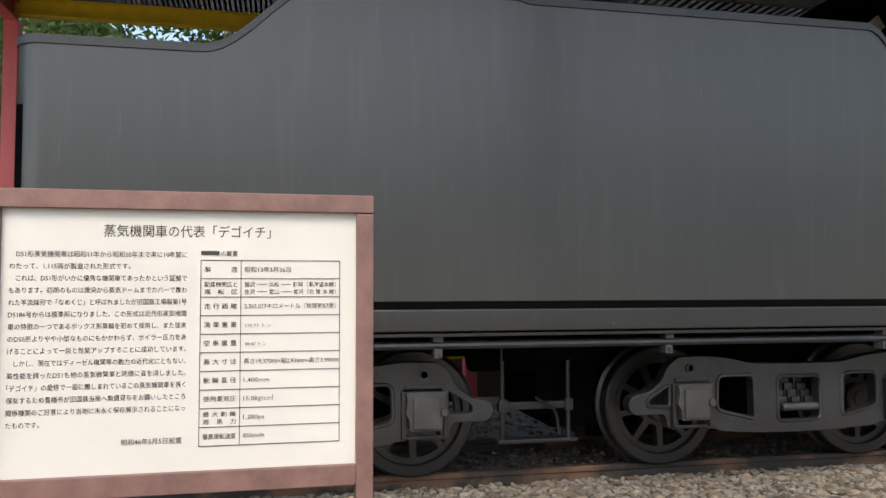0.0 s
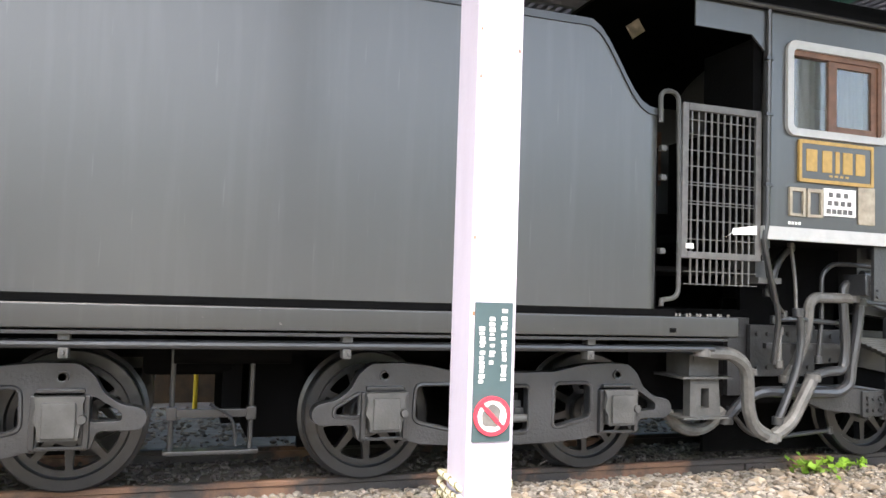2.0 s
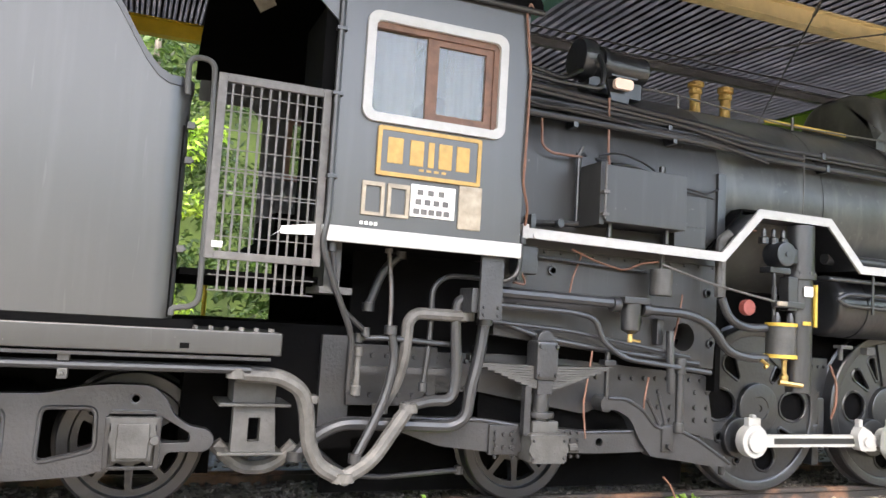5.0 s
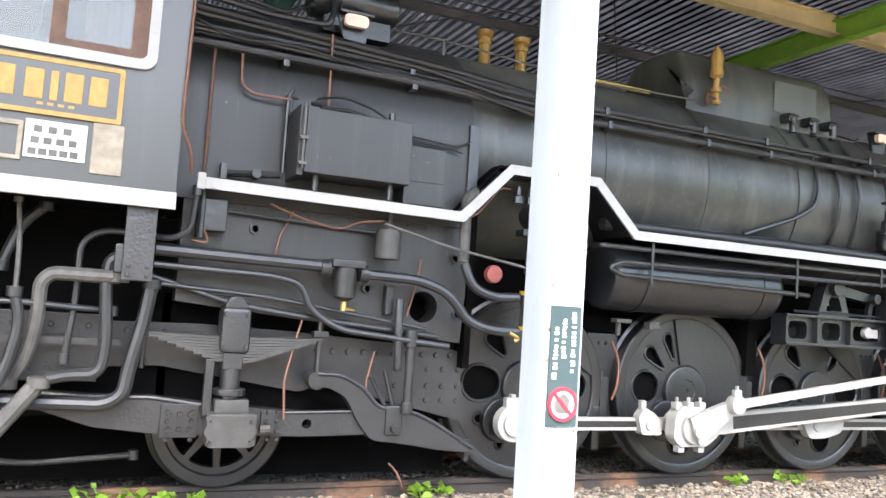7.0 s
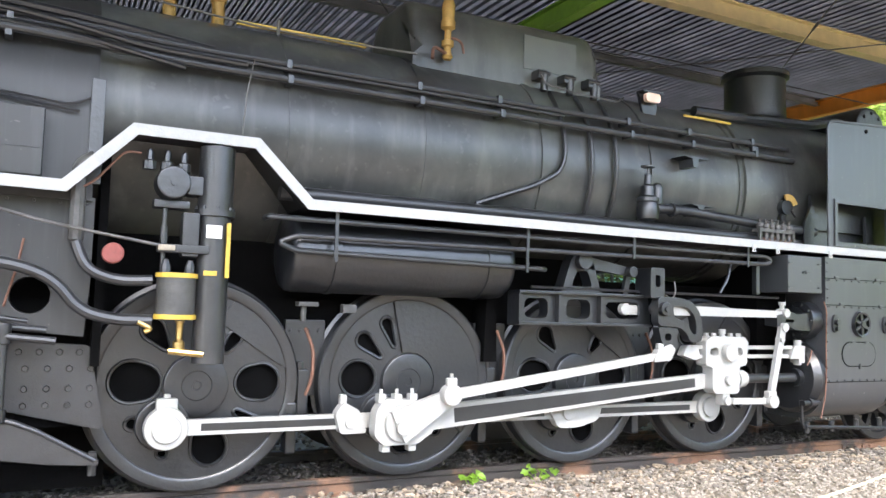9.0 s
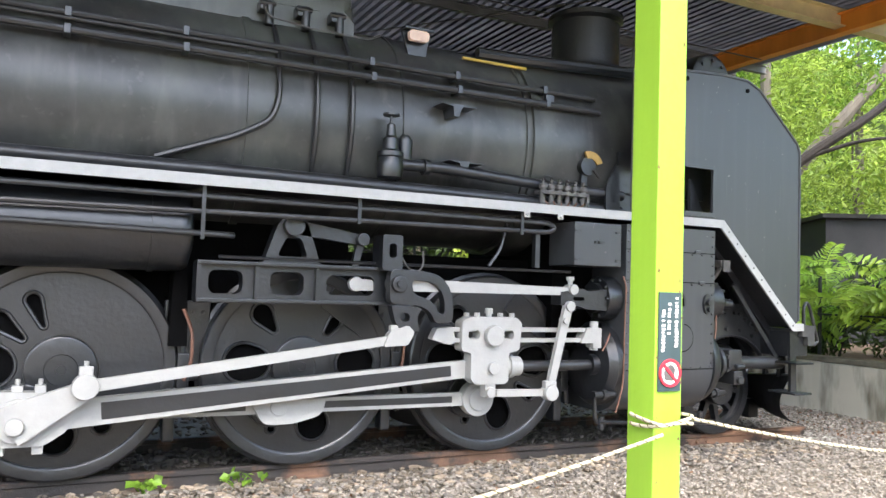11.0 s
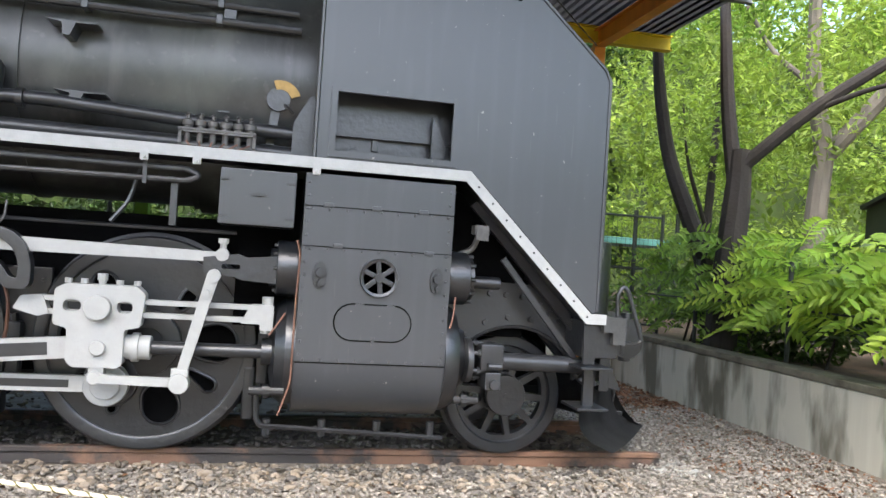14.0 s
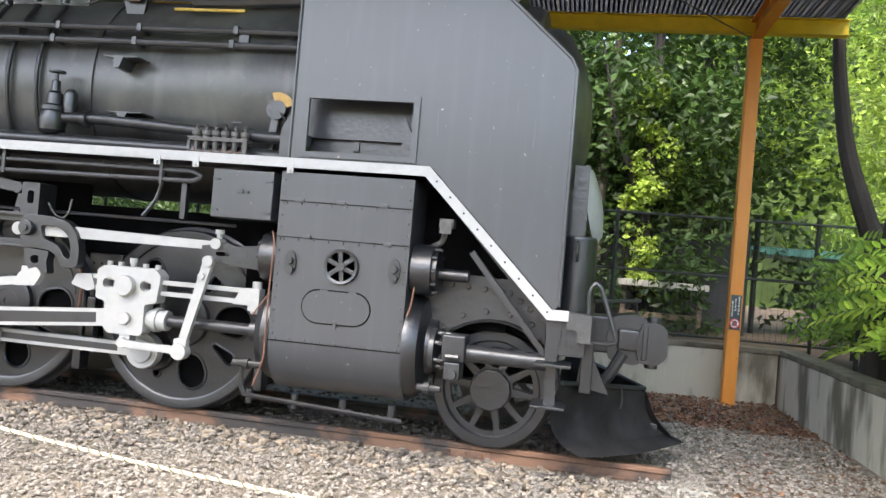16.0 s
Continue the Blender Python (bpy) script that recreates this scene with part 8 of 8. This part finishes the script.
def shrub(label, n, lo, hi, length, out, mat):
    V, F = fronds(n, lo, hi, length, out)
    t = thing("shrub", ((lo[0] + hi[0]) / 2, (lo[1] + hi[1]) / 2, 0.62), label, "shrub", "feathery shrubs on the bank")
    me = bpy.data.meshes.new("fronds")
    me.from_pydata([tuple(v) for v in V], [], F)
    me.materials.append(mat)
    ob = new("fronds", me)
    ob.parent = t
    ob.matrix_parent_inverse = Matrix.Translation(-t.location)
    for k in range(4):
        b = B()
        x, y = rng.uniform(lo[0], hi[0]), rng.uniform(lo[1], hi[1])
        limb(b, [(x, y, 0.6), (x + 0.1, y - 0.1, 1.2), (x + rng.uniform(-0.2, 0.2), y - 0.3, hi[2])], 0.018, 0.008, 6)
        part("stem", b, BARK, t)


shrub("bright feathery leaved shrub spilling over the wall", 200, (19.95, -2.4, 1.05), (20.7, 1.7, 1.95), 0.66, (-0.7, -0.3, 0.1), LEAFB)
shrub("green feathery leaved shrub above the wall", 80, (20.1, 1.5, 1.0), (21.0, 3.0, 2.0), 0.60, (-0.6, -0.5, 0.1), LEAFM)
shrub("dark feathery leaved shrub by the fence", 100, (20.2, 2.6, 0.8), (21.2, 4.4, 2.1), 0.55, (-0.5, -0.6, 0.0), LEAFM)
shrub("bright feathery leaved shrub farther along the bank", 120, (20.1, -5.0, 0.9), (21.4, -2.2, 2.1), 0.66, (-0.6, 0.0, 0.0), LEAFB)
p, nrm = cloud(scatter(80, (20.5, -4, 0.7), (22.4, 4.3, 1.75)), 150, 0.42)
tagged(leaf_mesh("hedge_shade", p, nrm, 0.13, LEAFD, 0.4), "foliage inside the hedge, green darkened for shade", "hedge", kind="stuff")


# trees across the open ground behind, seen only mirrored in the glass
for k in range(9):
    x, y = -14 + 6.2 * k, -32 + 3 * math.sin(k * 1.7)
    tree("broad green tree across the open ground", (x, y, 0), [([(x, y, -0.05), (x + 0.2, y, 2.0), (x, y, 5.5)], 0.25, 0.1)], scatter(30, (x - 3.2, y - 2, 1.8), (x + 3.2, y + 2, 7.2)), 110, 1.3, 0.5, LEAFM, BARK, 0.6)

# small weeds by the rails
def weed(x, y, r, n):
    t = thing("weed", (x, y, 0), "small bright green weed growing in the gravel", "weed", "weeds by the rail")
    c = np.array([[x, y, 0.05]]) + rng.normal(size=(n, 3)) * np.array([r, r * 0.7, 0.3 * r])
    c[:, 2] = np.abs(c[:, 2] - 0.02) + 0.09
    ob = leaf_mesh("leaves", c, rng.normal(size=(n, 3)) * 0.4 + np.array([0, -0.3, 0.9]), 0.075, WEED, 0.85)
    ob.parent = t
    ob.matrix_parent_inverse = Matrix.Translation(-t.location)
    b = B()
    for k in range(5):
        q = c[k % n]
        tube(b, [(x, y, -0.02), ((x + q[0]) / 2, (y + q[1]) / 2, q[2] * 0.7), tuple(q)], 0.004, 5)
    part("stalk", b, WEED, t)


for x, y, r, n in WEEDS:
    weed(x, y, r, n)

# ---------------- fence, clutter behind the wall ----------------
fence = thing("mesh_fence", (17, 5.0, 0.62), "dark green wire mesh fence behind the wall", "fence")
for i in range(8):
    x = 9.5 + 1.6 * i
    b = B()
    cyl(b, (x, 5.0, 0.6), (x, 5.0, 2.45), 0.028, 8)
    part("fence_post", b, FENCEM, fence)
for z in (0.75, 1.6, 2.4):
    b = B()
    cyl(b, (9.5, 5.0, z), (20.7, 5.0, z), 0.018, 6)
    part("fence_rail", b, FENCEM, fence)
b = B()
for i in range(150):
    x = 9.5 + 11.2 * i / 149
    box(b, x - 0.002, x + 0.002, 4.998, 5.002, 0.75, 2.4)
for k in range(12):
    z = 0.78 + 0.14 * k
    box(b, 9.5, 20.7, 4.996, 4.999, z - 0.002, z + 0.002)
tagged(part("fence_mesh", b, FENCEM, fence), kind="stuff")
sf = thing("mesh_fence", (20.15, 1.0, 0.62), "dark wire mesh fence half hidden in the hedge", "fence")
for i in range(6):
    b = B()
    cyl(b, (20.05, -4.4 + 1.8 * i, 0.6), (20.05, -4.4 + 1.8 * i, 1.75), 0.025, 8)
    part("fence_post", b, FENCEM, sf)
for z in (1.25,):
    b = B()
    cyl(b, (20.05, -4.4, z), (20.05, 4.6, z), 0.012, 6)
    part("fence_rail", b, FENCEM, sf)
net = thing("shade_net", (17.6, 8.3, 0.62), "black shade net hung on poles behind the fence", "net")
b = B()
box(b, 15.2, 19.9, 8.29, 8.31, 0.75, 2.35)
part("netting", b, SHEDM, net)
for x in (15.2, 16.8, 18.4, 19.9):
    part("net_pole", cyl(B(), (x, 8.27, 0.6), (x, 8.27, 2.5), 0.03, 8), FENCEM, net)
bar = thing("pipe_barrier", (3.5, 3.1, 0), "yellow painted pipe barrier beyond the track", "barrier")
part("top_rail", cyl(B(), (-0.5, 3.1, 1.27), (6.2, 3.1, 1.27), 0.025, 10), YBEAM, bar)
part("lower_rail", cyl(B(), (-0.5, 3.1, 0.62), (6.2, 3.1, 0.62), 0.02, 10), YBEAM, bar)
for x in (-0.4, 1.75, 3.4, 5.13, 6.1):
    part("barrier_post", cyl(B(), (x, 3.1, -0.05), (x, 3.1, 1.75 if x == 5.13 else 1.30), 0.025, 10), YBEAM, bar)
part("strut", cyl(B(), (1.16, 3.1, 0.0), (1.46, 3.1, 0.92), 0.022, 10), YBEAM, bar)
part("strut", cyl(B(), (1.40, 3.1, 0.62), (1.75, 3.1, 1.27), 0.022, 10), YBEAM, bar)
bench = thing("timber_bench", (18.4, 7.0, 0.62), "weathered timber stand with a pale top", "bench")
for x in (17.75, 18.95):
    b = B()
    box(b, x - 0.04, x + 0.04, 6.8, 6.9, 0.6, 1.36, 0.005)
    part("leg", b, TIMBER, bench)
b = B()
box(b, 17.65, 19.05, 6.6, 7.3, 1.36, 1.46, 0.01)
part("top", b, CONC, bench)
b = B()
box(b, 17.7, 19.0, 6.82, 6.88, 0.85, 0.95, 0.004)
part("rail", b, TIMBER, bench)
b = B()
box(b, 20.2, 23.6, 9.6, 11.2, 2.15, 2.3, 0.02)
cover = solo("sheeting_roof", b, POLY, "turquoise sheeting over a low frame behind the fence", "cover")
for x in (20.3, 21.4, 22.5, 23.5):
    b = B()
    cyl(b, (x, 9.6, 0.6), (x, 9.6, 2.9), 0.05, 8)
    part("frame_pole", b, FENCEM, cover)
b = B()
plate(b, [(0.0, 0.0), (0.0, 2.45), (10.0, 2.75), (10.0, 0.0)], 0, 3.0)
box(b, -0.1, 10.1, -0.12, 3.1, 2.42, 2.50)
bmesh.ops.transform(b, matrix=Matrix.Translation((24.2, 4.15, 0.6)) @ Matrix.Rotation(radians(-32), 4, "Z"), verts=b.verts)
solo("dark_shed", b, SHEDM, "long low dark shed beyond the hedge", "shed")

# plain backdrop of distant woods
BACK = material("distant_woods", (0.015, 0.03, 0.008), 0.9, 0, 0.3, 0.6, 0, 10.0, col2=(0.10, 0.15, 0.03))
b = B()
prev = None
for i in range(25):
    a = radians(-35 + 215 * i / 24)
    row = [b.verts.new((10 + 52 * math.cos(a), 52 * math.sin(a) * 0.7, z)) for z in (-0.3, 15 + 2 * math.sin(i * 2.3))]
    if prev:
        b.faces.new((prev[0], prev[1], row[1], row[0]))
    prev = row
bmesh.ops.solidify(b, geom=list(b.faces), thickness=0.2)
tagged(solo("backdrop", b, BACK, "distant dark green wood edge", "backdrop"), kind="structure")

# ---------------- gravel ----------------


def stones(name, n, lo, hi, s0, s1, mat, label, zb=0.0, keep=None):
    """Loose stones: small uneven solids, joined, since nobody could count them."""
    ico = B()
    bmesh.ops.create_icosphere(ico, subdivisions=1, radius=1)
    base = np.array([v.co[:] for v in ico.verts])
    tri = np.array([[v.index for v in f.verts] for f in ico.faces])
    ico.free()
    k = len(base)
    pos = rng.uniform(lo, hi, (n, 2))
    if keep is not None:
        pos = pos[keep(pos)]
        n = len(pos)
    size = rng.uniform(s0, s1, n) * rng.uniform(0.6, 1.0, n)
    ang = rng.uniform(0, 2 * math.pi, n)
    sq = rng.uniform(0.55, 1.0, (n, 3)) * np.array([1.2, 0.9, 0.62])
    jit = rng.uniform(0.78, 1.18, (n, k, 1))
    loc = base[None] * jit * sq[:, None, :] * size[:, None, None]
    ca, sa = np.cos(ang)[:, None], np.sin(ang)[:, None]
    x = loc[:, :, 0] * ca - loc[:, :, 1] * sa + pos[:, 0:1]
    y = loc[:, :, 0] * sa + loc[:, :, 1] * ca + pos[:, 1:2]
    z = loc[:, :, 2] + zb + bank(pos[:, 1:2]) + (size * 0.2 + rng.uniform(-0.004, 0.012, n))[:, None]
    verts = np.stack([x, y, z], 2).reshape(-1, 3)
    faces = (tri[None] + (np.arange(n) * k)[:, None, None]).reshape(-1, 3)
    me = bpy.data.meshes.new(name)
    me.from_pydata(verts.tolist(), [], faces.tolist())
    me.materials.append(mat)
    return tagged(new(name, me), label, "gravel", kind="stuff")


stones("gravel", 15000, (-1.5, -2.6), (6.0, -0.65), 0.018, 0.045, STONE, "loose pale grey and tan gravel stones")
stones("gravel", 30000, (6.0, -2.6), (19.4, -0.75), 0.011, 0.027, STONE, "fine pale grey gravel stones")
stones("gravel", 20000, (9.0, -4.2), (19.5, -2.6), 0.010, 0.024, STONE, "fine loose pale grey gravel")
stones("gravel", 9000, (17.6, -0.7), (19.5, 4.0), 0.012, 0.028, STONE, "loose grey gravel stones by the wall")
stones("ballast", 7000, (-1.5, -0.50), (17.5, 0.5), 0.02, 0.045, STONED, "dark ballast between the rails", 0.0)
stones("ballast", 6000, (-1.5, 0.65), (17.5, 3.6), 0.02, 0.05, STONEB, "brown grey ballast beyond the far rail", 0.0)
stones("ballast", 2600, (-1.5, -1.25), (17.4, -0.66), 0.02, 0.05, STONEB, "brown stones and earth beside the rail", 0.0)
stones("ballast", 500, (-1.5, -2.0), (6.5, -0.7), 0.04, 0.085, STONEB, "large tan and brown stones beside the rail", 0.0)
stones("ballast", 1500, (-1.5, -1.5), (17.0, -0.66), 0.015, 0.05, STONED, "dark stones beside the rail", 0.0)
for k, (n, lo, hi) in enumerate(((2600, (17.9, 2.0), (19.55, 4.05)), (3800, (18.2, -4.0), (19.55, 2.4)), (500, (-1.5, -1.5), (17, -0.7)))):
    c = np.concatenate([rng.uniform(lo, hi, (n, 2)), np.full((n, 1), 0.035) + rng.uniform(0, 0.02, (n, 1))], 1)
    ob = leaf_mesh("leaf_litter", c, rng.normal(size=(n, 3)) * 0.35 + np.array([0, 0, 1]), 0.055, LITTER, 0.5)
    tagged(ob, "dry brown fallen leaves on the gravel", "leaf litter", kind="stuff")
